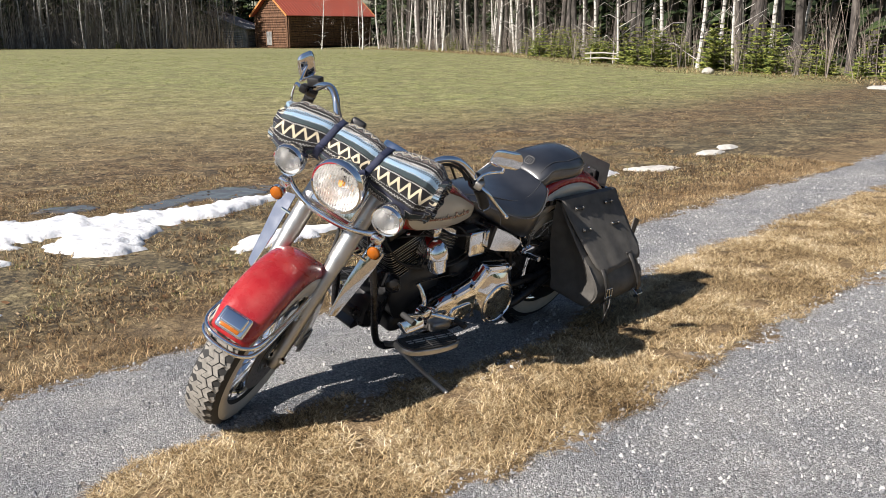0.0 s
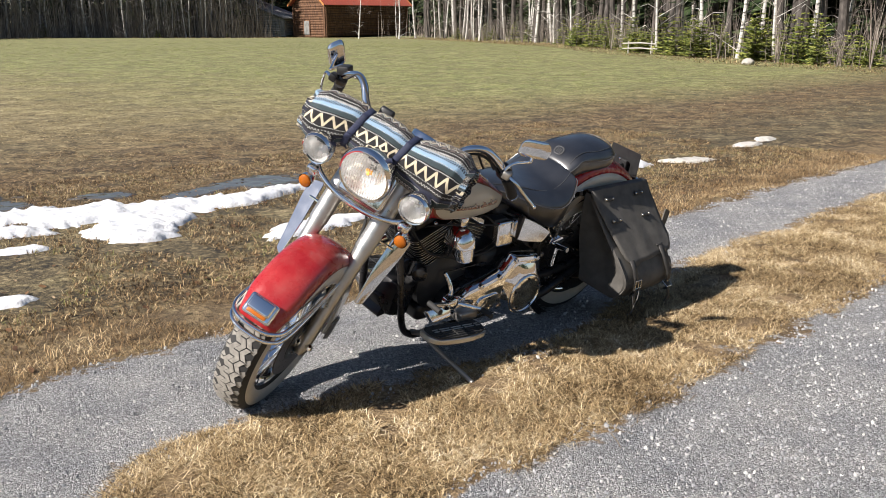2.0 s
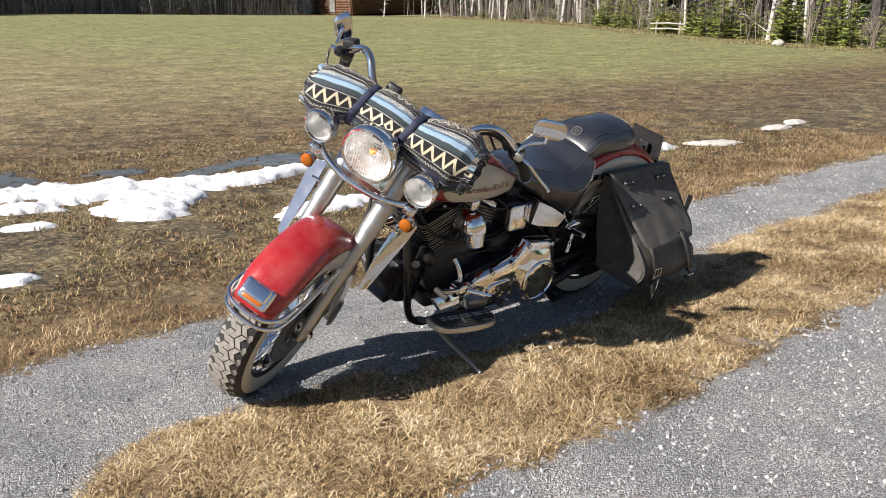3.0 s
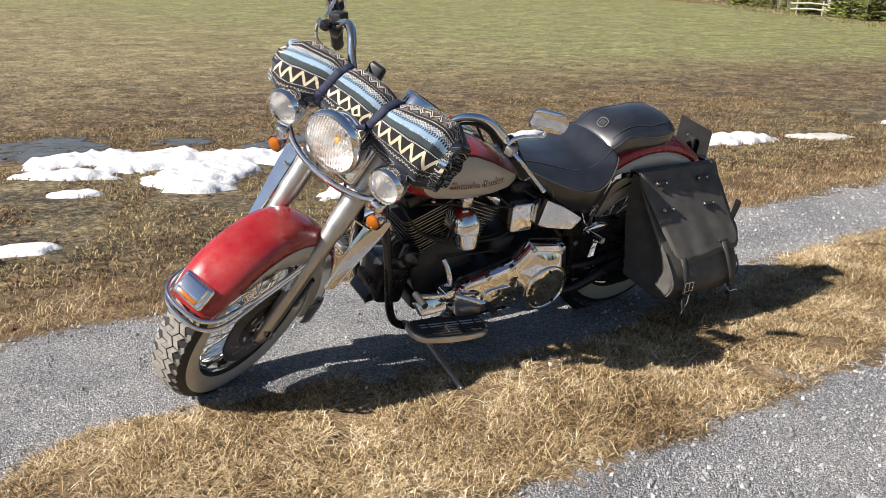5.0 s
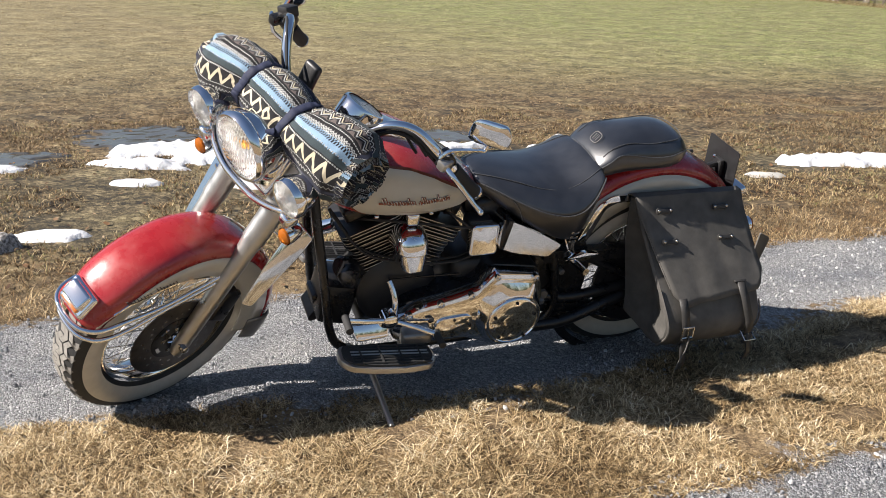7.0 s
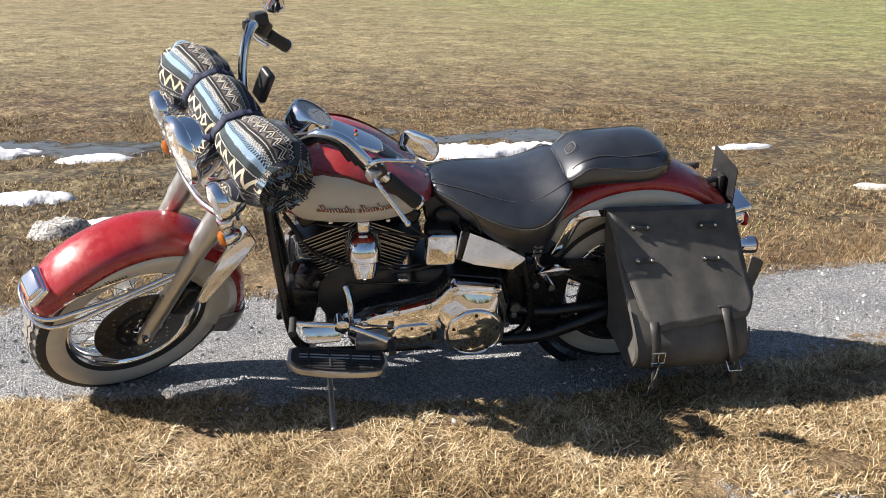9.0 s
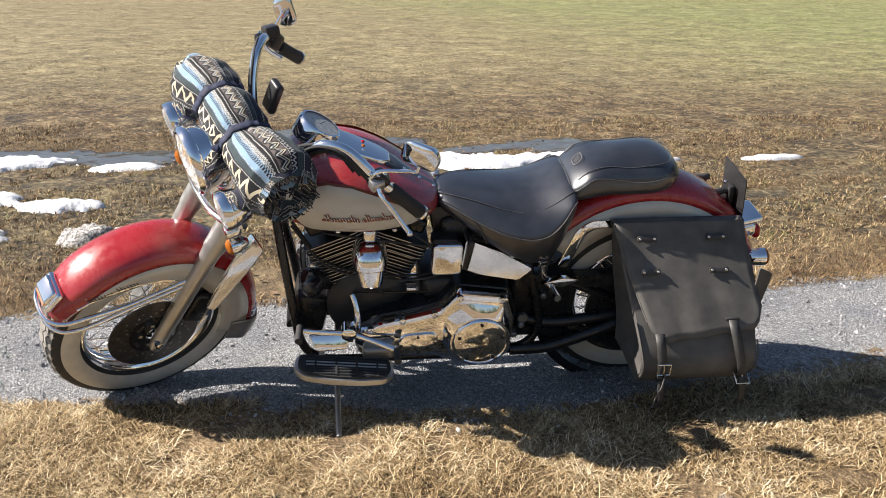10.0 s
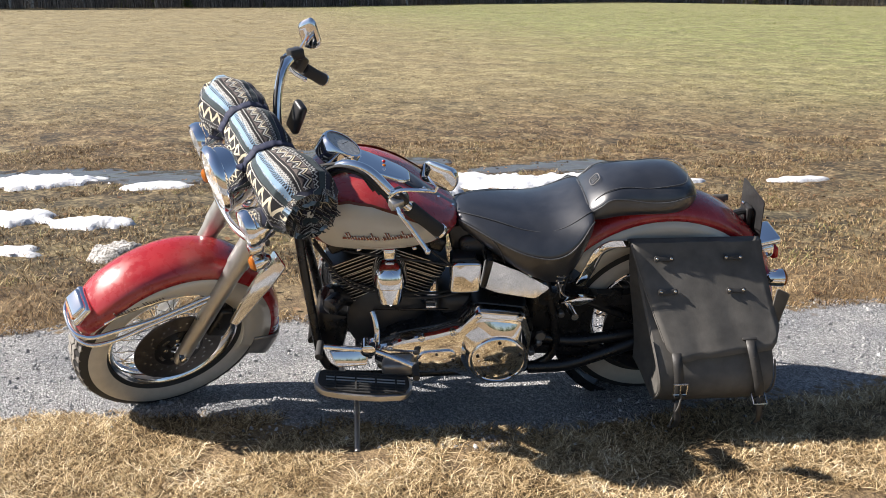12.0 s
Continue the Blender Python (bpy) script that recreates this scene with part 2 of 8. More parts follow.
def ground_material():
    a = Mat("gravel_dry_grass_and_field", (0.2, 0.18, 0.1), 0.95)
    pos = a.n("NewGeometry").outputs["Position"]
    x, y, _ = a.sep(pos)
    v = a.math("ADD", a.math("MULTIPLY", x, RN.x), a.math("MULTIPLY", y, RN.y))
    ragged = a.math("ADD", a.math("MULTIPLY", a.math("SUBTRACT", a.noise(3.2, 5, pos), 0.5), 0.60), a.math("MULTIPLY", a.math("SUBTRACT", a.noise(22, 4, pos), 0.5), 0.36))
    vr = a.math("ADD", v, ragged)

    u = a.math("ADD", a.math("MULTIPLY", x, RD.x), a.math("MULTIPLY", y, RD.y))
    w2 = a.math("POWER", a.math("ABSOLUTE", a.math("DIVIDE", a.math("SUBTRACT", u, 3.1), 1.35)), 2.0)
    bare = a.math("MULTIPLY", a.math("POWER", 2.71828, a.math("MULTIPLY", w2, -1.0)), -0.38)
    w3 = a.math("POWER", a.math("ABSOLUTE", a.math("DIVIDE", a.math("SUBTRACT", u, 0.85), 0.30)), 2.0)
    bare = a.math("ADD", bare, a.math("MULTIPLY", a.math("POWER", 2.71828, a.math("MULTIPLY", w3, -1.0)), -0.45))
    vb_strip = a.math("ADD", vr, bare)

    def step(e, w=0.035, s=None):
        node = a.n("MapRange")
        a.put(node.inputs[0], vr if s is None else s)
        node.inputs[1].default_value, node.inputs[2].default_value = e - w, e + w
        return node.outputs[0]

    # gravel: crushed stone cells in two sizes over grey fines
    def cells(s):
        c = a.n("TexVoronoi", Scale=s, Randomness=1.0)
        a.put(c.inputs["Vector"], pos)
        return c
    c1, c2 = cells(165.0), cells(420.0)
    stone = a.mix(0.5, a.ramp(a.sep(c1.outputs["Color"])[0], [(0.0, 0.06), (0.42, 0.21), (0.80, 0.42), (1.0, 0.82)]), a.ramp(a.sep(c2.outputs["Color"])[1], [(0.0, 0.025), (0.6, 0.24), (1.0, 0.85)]))
    stone = a.mix(1.0, stone, a.ramp(a.noise(2.2, 5, pos), [(0.3, (0.74, 0.765, 0.81)), (0.7, (1.28, 1.26, 1.23))]), "MULTIPLY")
    # dry straw thatch
    straw_n = a.math("MULTIPLY_ADD", a.noise(95, 8, pos, 0.8, 1.6), 0.75, a.math("MULTIPLY", a.noise(7, 5, pos), 0.25))
    straw = a.ramp(straw_n, [(0.38, (0.016, 0.010, 0.006)), (0.47, (0.110, 0.072, 0.036)), (0.56, (0.30, 0.210, 0.110)), (0.67, (0.66, 0.52, 0.31))])
    # field: brown wet turf near the track, turning yellow-green with distance
    turf_n = a.math("MULTIPLY_ADD", a.noise(34, 9, pos, 0.85, 1.0), 0.60, a.math("MULTIPLY", a.noise(2.6, 8, pos, 0.78), 0.40))
    c3, c4 = cells(30.0), cells(7.0)
    clump = a.math("ADD", a.math("MULTIPLY", a.math("SUBTRACT", a.sep(c3.outputs["Color"])[0], 0.5), 0.13), a.math("MULTIPLY", a.math("SUBTRACT", a.sep(c4.outputs["Color"])[1], 0.5), 0.07))
    turf_n = a.math("ADD", turf_n, clump)
    brown = a.ramp(turf_n, [(0.40, (0.008, 0.005, 0.003)), (0.47, (0.056, 0.036, 0.017)), (0.55, (0.165, 0.112, 0.053)), (0.65, (0.42, 0.315, 0.170))])
    yellow = a.ramp(turf_n, [(0.37, (0.035, 0.025, 0.013)), (0.45, (0.160, 0.124, 0.060)), (0.54, (0.275, 0.228, 0.115)), (0.65, (0.46, 0.395, 0.225))])
    green = a.ramp(turf_n, [(0.38, (0.055, 0.052, 0.020)), (0.48, (0.165, 0.178, 0.062)), (0.56, (0.29, 0.295, 0.115)), (0.68, (0.55, 0.48, 0.27))])
    # wet olive hollow along the snow
    olive = a.ramp(turf_n, [(0.38, (0.010, 0.009, 0.006)), (0.47, (0.050, 0.041, 0.022)), (0.56, (0.13, 0.105, 0.055)), (0.68, (0.36, 0.29, 0.17))])
    broad = a.noise(0.35, 4, pos)
    vb = a.math("ADD", v, a.math("MULTIPLY", a.math("SUBTRACT", broad, 0.5), 4.5))

    def stepv(s, e0, e1):
        node = a.n("MapRange")
        a.put(node.inputs[0], s)
        node.inputs[1].default_value, node.inputs[2].default_value = e0, e1
        return node.outputs[0]
    sg = a.math("ADD", a.math("ADD", y, a.math("MULTIPLY", x, 0.6)), a.math("MULTIPLY", a.math("SUBTRACT", broad, 0.5), 9.0))
    col = a.mix(stepv(vb, -14.5, -9.0), yellow, brown)
    col = a.mix(a.math("MULTIPLY", stepv(sg, 9.0, 22.0), stepv(vb, -8.5, -12.5)), col, green)
    wet = a.math("MULTIPLY", stepv(vb, -4.4, -5.1), stepv(vb, -7.2, -6.2))
    col = a.mix(a.math("MULTIPLY", wet, 0.75), col, olive)
    patch = a.ramp(a.noise(0.9, 4, pos), [(0.42, 0.0), (0.6, 1.0)])
    col = a.mix(a.math("MULTIPLY", patch, 0.7), col, a.mix(0.6, col, olive))
    tan = a.ramp(a.noise(1.7, 6, pos, 0.7), [(0.52, 0.0), (0.64, 0.55)])
    col = a.mix(tan, col, yellow)
    fringe = a.math("MULTIPLY", stepv(vr, -4.4, -3.8), 0.55)
    col = a.mix(fringe, col, straw)
    # across the road
    gravel_far = a.math("MULTIPLY", step(FIELD_EDGE), a.math("SUBTRACT", 1.0, step(STRIP_FAR, 0.035, vb_strip)))
    gravel_near = a.math("MULTIPLY", step(STRIP_NEAR), a.math("SUBTRACT", 1.0, step(TRACK_END)))
    strip = step(STRIP_FAR, 0.035, vb_strip)
    col = a.mix(strip, col, straw)
    g = a.math("ADD", gravel_far, gravel_near)
    col = a.mix(g, col, stone)
    a.base(col)
    hb = a.math("ADD", a.math("MULTIPLY", g, a.math("SUBTRACT", 1.0, c1.outputs["Distance"])), a.math("MULTIPLY", a.math("SUBTRACT", 1.0, g), a.noise(60, 6, pos)))
    a.bump(hb, 1.0, 0.014)
    return a.m


GROUND = ground_material()


# ---------------------------------------------------------------- mesh helpers
def mesh_ob(name, bm, mat, smooth=True):
    me = bpy.data.meshes.new(name)
    bm.normal_update()
    bm.to_mesh(me)
    bm.free()
    for m in (mat if isinstance(mat, (list, tuple)) else [mat]):
        me.materials.append(m)
    if smooth:
        me.shade_smooth()
        me.set_sharp_from_angle(angle=radians(38))
    return new(name, me)


def part(name, bm, mat, parent, label="", smooth=True):
    ob = mesh_ob(name, bm, mat, smooth)
    ob.parent = parent
    return tagged(ob, label)


def raw_ob(name, verts, faces, mat, smooth=False):
    me = bpy.data.meshes.new(name)
    me.from_pydata(verts, [], faces)
    me.materials.append(mat)
    if smooth:
        me.shade_smooth()
    me.update()
    return new(name, me)


def curve_pts(pts, n=8):
    """Catmull-Rom points through pts."""
    p = [Vector(q) for q in pts]
    p = [2 * p[0] - p[1]] + p + [2 * p[-1] - p[-2]]
    out = []
    for i in range(1, len(p) - 2):
        for k in range(n):
            t = k / n
            a, b, c, d = p[i - 1], p[i], p[i + 1], p[i + 2]
            out.append(0.5 * ((2 * b) + (c - a) * t + (2 * a - 5 * b + 4 * c - d) * t * t + (3 * b - a - 3 * c + d) * t ** 3))
    out.append(p[-2])
    return out


def frames_along(pts):
    """Turn-minimising frames along a polyline."""
    up, out = None, []
    for i, q in enumerate(pts):
        t = (pts[min(i + 1, len(pts) - 1)] - pts[max(i - 1, 0)]).normalized()
        if up is None:
            up = t.orthogonal().normalized()
        up = (up - t * up.dot(t)).normalized()
        out.append((q, t, up, t.cross(up)))
    return out


def skin(bm, rings, close=True, cap=True):
    vs = [[bm.verts.new(q) for q in ring] for ring in rings]
    n = len(vs[0])
    for a, b in zip(vs, vs[1:]):
        for i in range(n if close else n - 1):
            j = (i + 1) % n
            bm.faces.new((a[i], a[j], b[j], b[i]))
    if cap and close:
        bm.faces.new(list(reversed(vs[0])))
        bm.faces.new(vs[-1])
    return vs


def tube(bm, pts, r, seg=10, smooth_n=0, r1=None, cap=True, flat=1.0):
    pts = curve_pts(pts, smooth_n) if smooth_n else [Vector(q) for q in pts]
    rings, n = [], len(pts) - 1
    for i, (q, t, a, b) in enumerate(frames_along(pts)):
        rr = r if r1 is None else r + (r1 - r) * i / n
        rings.append([q + a * rr * math.cos(2 * math.pi * k / seg) + b * rr * flat * math.sin(2 * math.pi * k / seg) for k in range(seg)])
    skin(bm, rings, True, cap)
    return bm


def lathe(bm, profile, origin, axis, seg=32, start=None, closed_profile=False, arc=(0.0, 2 * math.pi)):
    """Turns (along, radius) pairs round an axis."""
    axis = Vector(axis).normalized()
    u = (Vector(start) if start else axis.orthogonal()).normalized()
    u = (u - axis * u.dot(axis)).normalized()
    w = axis.cross(u)
    full = abs(arc[1] - arc[0] - 2 * math.pi) < 1e-6
    m = seg if full else seg + 1
    rings = []
    for k in range(m):
        th = arc[0] + (arc[1] - arc[0]) * k / seg
        d = u * math.cos(th) + w * math.sin(th)
        rings.append([bm.verts.new(Vector(origin) + axis * s + d * r) for s, r in profile])
    n = len(profile)
    for k in range(seg):
        a, b = rings[k], rings[(k + 1) % m]
        for i in range(n if closed_profile else n - 1):
            j = (i + 1) % n
            try:
                bm.faces.new((a[i], b[i], b[j], a[j]))
            except ValueError:
                pass
    bmesh.ops.remove_doubles(bm, verts=[v for r in rings for v in r], dist=1e-6)
    bmesh.ops.recalc_face_normals(bm, faces=bm.faces)
    return bm


def box(bm, size, m=Matrix(), bevel=0.0, seg=2):
    made = bmesh.ops.create_cube(bm, size=1.0)["verts"]
    bmesh.ops.transform(bm, matrix=m @ Matrix.Diagonal((*size, 1)), verts=made)
    if bevel:
        edges = list({e for v in made for e in v.link_edges})
        bmesh.ops.bevel(bm, geom=edges, offset=bevel, segments=seg, profile=0.5, affect="EDGES")
    return bm


def prism(bm, outline, axis_u, axis_v, origin, depth, bevel=0.0, seg=2, taper=1.0):
    """A plate from a 2D outline, pushed out by depth along u x v, its outer rim bevelled."""
    U, V, O = Vector(axis_u).normalized(), Vector(axis_v).normalized(), Vector(origin)
    N = U.cross(V).normalized()
    cx = sum(p[0] for p in outline) / len(outline)
    cy = sum(p[1] for p in outline) / len(outline)
    lo = [bm.verts.new(O + U * a + V * b) for a, b in outline]
    hi = [bm.verts.new(O + U * (cx + (a - cx) * taper) + V * (cy + (b - cy) * taper) + N * depth) for a, b in outline]
    n = len(outline)
    top = bm.faces.new(hi)
    bm.faces.new(list(reversed(lo)))
    for i in range(n):
        j = (i + 1) % n
        bm.faces.new((lo[i], lo[j], hi[j], hi[i]))
    bmesh.ops.recalc_face_normals(bm, faces=bm.faces)
    if bevel:
        bmesh.ops.bevel(bm, geom=list(top.edges), offset=bevel, segments=seg, profile=0.5, affect="EDGES")
    return bm


def rounded(outline, r, n=4):
    """Rounds the corners of a 2D outline."""
    out, m = [], len(outline)
    for i in range(m):
        a, b, c = (Vector((*outline[k % m], 0)) for k in (i - 1, i, i + 1))
        d0, d1 = (a - b), (c - b)
        rr = min(r, d0.length * 0.45, d1.length * 0.45)
        p0, p1 = b + d0.normalized() * rr, b + d1.normalized() * rr
        for k in range(n + 1):
            t = k / n
            q = (1 - t) ** 2 * p0 + 2 * t * (1 - t) * b + t * t * p1
            out.append((q.x, q.y))
    return out


def sphere(bm, c, r, scale=(1, 1, 1), u=16, v=10, m=Matrix()):
    made = bmesh.ops.create_uvsphere(bm, u_segments=u, v_segments=v, radius=r)["verts"]
    bmesh.ops.transform(bm, matrix=Matrix.Translation(c) @ m @ Matrix.Diagonal((*scale, 1)), verts=made)
    return bm


def B():
    return bmesh.new()
# ---------------------------------------------------------------- ground sheet
def build_ground():
    def axis(lo, hi, c, near, step0, grow):
        right, p, s = [], c, step0
        while p < hi:
            p += s
            right.append(min(p, hi))
            if abs(p - c) > near:
                s *= grow
        left, p, s = [], c, step0
        while p > lo:
            p -= s
            left.append(max(p, lo))
            if abs(p - c) > near:
                s *= grow
        return sorted(set(left)) + [c] + right
    xs = axis(-2200, 2200, -0.5, 6, 0.09, 1.12)
    ys = axis(-2200, 2200, 5.0, 6, 0.09, 1.12)
    verts = [(x, y, ground_z(x, y) if abs(x) + abs(y) < 400 else 0.0) for y in ys for x in xs]
    nx = len(xs)
    faces = [(j * nx + i, j * nx + i + 1, (j + 1) * nx + i + 1, (j + 1) * nx + i) for j in range(len(ys) - 1) for i in range(nx - 1)]
    ob = raw_ob("ground", verts, faces, GROUND, True)
    tagged(ob, "gravel farm track with dry grass strip and a spring field", "ground", kind="structure")


build_ground()


def uv_to_xy(u, v):
    p = RD * u + RN * v
    return p.x, p.y


def to_uv(x, y):
    return RD.x * x + RD.y * y, RN.x * x + RN.y * y


RAGGED = lambda x, y: 0.16 * noise.noise((x * 1.6, y * 1.6, 5)) + 0.07 * noise.noise((x * 7, y * 7, 6))


# ---------------------------------------------------------------- loose gravel
def build_gravel():
    rng = random.Random(5)
    ico = bmesh.new()
    bmesh.ops.create_icosphere(ico, subdivisions=1, radius=1.0)
    base = [v.co.copy() for v in ico.verts]
    tris = [[v.index for v in f.verts] for f in ico.faces]
    ico.free()
    verts, faces = [], []
    for lo, hi, u0, u1, count in ((FIELD_EDGE, STRIP_FAR, -1.0, 10, 20000), (STRIP_NEAR, TRACK_END, 0.8, 8, 24000)):
        for _ in range(count):
            u, v = u0 + (u1 - u0) * rng.random() ** 1.25, rng.uniform(lo - 0.08, hi + 0.10)
            if hi == STRIP_FAR:
                v = lo + (v - lo) * (strip_edge(u) - lo) / (hi - lo)
            x, y = uv_to_xy(u, v)
            s = 0.0022 + 0.0085 * rng.random() ** 4
            z = ground_z(x, y)
            rot = Euler((rng.uniform(0, 6), rng.uniform(0, 6), rng.uniform(0, 6))).to_matrix()
            sc = Vector((rng.uniform(0.7, 1.3), rng.uniform(0.6, 1.1), rng.uniform(0.45, 0.8))) * s
            k = len(verts)
            jit = [rng.uniform(0.75, 1.2) for _ in range(12)]
            for q, w in zip(base, jit):
                d = rot @ Vector((q.x * sc.x * w, q.y * sc.y * w, q.z * sc.z * w))
                verts.append((x + d.x, y + d.y, z + s * 0.3 + d.z))
            faces += [[k + i for i in t] for t in tris]
    m = Mat("crushed_stone", (0.25, 0.25, 0.26), 0.85)
    isl = m.n("NewGeometry").outputs["Random Per Island"]
    m.base(m.mix(0.4, m.ramp(isl, [(0.0, (0.06, 0.064, 0.075)), (0.40, (0.25, 0.258, 0.275)), (0.78, (0.42, 0.42, 0.42)), (1.0, (0.78, 0.77, 0.74))]), m.ramp(m.noise(160, 4), [(0.3, 0.14), (0.7, 0.42)])))
    tagged(raw_ob("gravel", verts, faces, m.m), "loose grey crushed stone on the wheel tracks", "gravel", kind="stuff")


build_gravel()


# ---------------------------------------------------------------- grass
PUDDLES = [(-4.48, 6.72, 0.52, 0.48, 45), (-3.52, 7.35, 0.28, 0.18, 40), (-5.15, 4.85, 0.85, 0.30, 45), (-4.58, 5.35, 0.50, 0.34, 50),
           (-2.74, 7.62, 0.42, 0.15, 62), (-2.32, 8.18, 0.50, 0.30, 42)]


def under_water(x, y):
    for cx, cy, a, b, deg in PUDDLES:
        c, s = math.cos(radians(deg)), math.sin(radians(deg))
        if math.hypot(((x - cx) * c + (y - cy) * s) / a, (-(x - cx) * s + (y - cy) * c) / b) < 0.95:
            return True
    return False


def blades(name, spots, length, width, lift, mat, label, seed):
    """Bent, matted blades of three joints each."""
    rng = random.Random(seed)
    verts, faces = [], []
    for spot in spots:
        x, y, k = spot[:3]
        wide = spot[3] if len(spot) > 3 else 1.0
        z = ground_z(x, y)
        ang = rng.uniform(0, 2 * math.pi)
        ln = length * rng.uniform(0.4, 1.25) * k
        li = lift * rng.uniform(0.05, 1.0) * k
        w = width * rng.uniform(0.6, 1.3) * wide
        dx, dy = math.cos(ang), math.sin(ang)
        turn = rng.uniform(-0.9, 0.9)
        ex, ey = math.cos(ang + turn), math.sin(ang + turn)
        px, py = -dy * w, dx * w
        i = len(verts)
        mx, my = x + dx * ln * 0.5, y + dy * ln * 0.5
        verts += [(x - px, y - py, z), (x + px, y + py, z), (mx - px * 0.8, my - py * 0.8, z + li), (mx + px * 0.8, my + py * 0.8, z + li),
                  (mx + ex * ln * 0.5, my + ey * ln * 0.5, z + li * rng.uniform(0.2, 1.5))]
        faces += [(i, i + 1, i + 3, i + 2), (i + 2, i + 3, i + 4)]
    return tagged(raw_ob(name, verts, faces, mat), label, "grass", kind="stuff")


def tufted(rng, spots, per, spread):
    """Gather single blades into clumps."""
    out = []
    for spot in spots:
        for _ in range(per):
            d, a = spread * rng.random(), rng.uniform(0, 6.283)
            out.append((spot[0] + d * math.cos(a), spot[1] + d * math.sin(a)) + tuple(spot[2:]))
    return out


def grass_material(name, stops):
    a = Mat(name, (0.3, 0.25, 0.12), 0.8)
    geo = a.n("NewGeometry")
    drift = a.math("MULTIPLY", a.math("SUBTRACT", a.noise(2.3, 5, geo.outputs["Position"]), 0.52), 1.3)
    a.base(a.ramp(a.math("ADD", a.math("MULTIPLY", geo.outputs["Random Per Island"], 0.92), drift), stops))
    a.b.inputs["Specular IOR Level"].default_value = 0.25
    return a.m


STRAW = grass_material("dry_straw_blades", [(0.0, (0.040, 0.024, 0.010)), (0.28, (0.21, 0.135, 0.060)), (0.60, (0.50, 0.365, 0.192)), (0.85, (0.78, 0.64, 0.40)), (1.0, (0.92, 0.81, 0.59))])
VERGE = grass_material("dead_verge_blades", [(0.0, (0.030, 0.018, 0.009)), (0.35, (0.17, 0.105, 0.048)), (0.65, (0.38, 0.255, 0.125)), (0.9, (0.64, 0.50, 0.29)), (1.0, (0.80, 0.66, 0.42))])
TURF = grass_material("brown_turf_blades", [(0.0, (0.022, 0.013, 0.007)), (0.35, (0.13, 0.082, 0.038)), (0.62, (0.34, 0.225, 0.110)), (0.82, (0.66, 0.53, 0.31)), (0.90, (0.17, 0.17, 0.055)), (1.0, (0.24, 0.25, 0.085))])


def field_blades():
    """Tan tufts near the track that turn yellow-green towards the woods."""
    a = Mat("field_grass_blades", (0.3, 0.25, 0.12), 0.8)
    geo = a.n("NewGeometry")
    isl = geo.outputs["Random Per Island"]
    x, y, _ = a.sep(geo.outputs["Position"])
    s = a.math("ADD", a.math("ADD", y, a.math("MULTIPLY", x, 0.6)), a.math("MULTIPLY", a.math("SUBTRACT", a.noise(0.35, 4, geo.outputs["Position"]), 0.5), 9.0))
    f = a.n("MapRange")
    a.put(f.inputs[0], s)
    f.inputs[1].default_value, f.inputs[2].default_value = 8.0, 20.0
    tan = a.ramp(isl, [(0.0, (0.115, 0.084, 0.043)), (0.4, (0.185, 0.138, 0.069)), (0.7, (0.30, 0.235, 0.122)), (1.0, (0.56, 0.475, 0.29))])
    green = a.ramp(isl, [(0.0, (0.110, 0.122, 0.038)), (0.4, (0.150, 0.178, 0.052)), (0.7, (0.28, 0.305, 0.098)), (1.0, (0.50, 0.45, 0.24))])
    v = a.math("ADD", a.math("ADD", a.math("MULTIPLY", x, RN.x), a.math("MULTIPLY", y, RN.y)), a.math("MULTIPLY", a.math("SUBTRACT", a.noise(0.35, 4, geo.outputs["Position"]), 0.5), 4.5))
    near = a.n("MapRange")
    a.put(near.inputs[0], v)
    near.inputs[1].default_value, near.inputs[2].default_value = -13.5, -9.0
    brown = a.ramp(isl, [(0.0, (0.060, 0.039, 0.019)), (0.45, (0.130, 0.086, 0.041)), (0.8, (0.29, 0.195, 0.105)), (1.0, (0.60, 0.47, 0.29))])
    a.base(a.mix(near.outputs[0], a.mix(f.outputs[0], tan, green), brown))
    a.b.inputs["Specular IOR Level"].default_value = 0.25
    return a.m


PALE = field_blades()


STAND = (0.031, 3.377)      # where the side stand rests


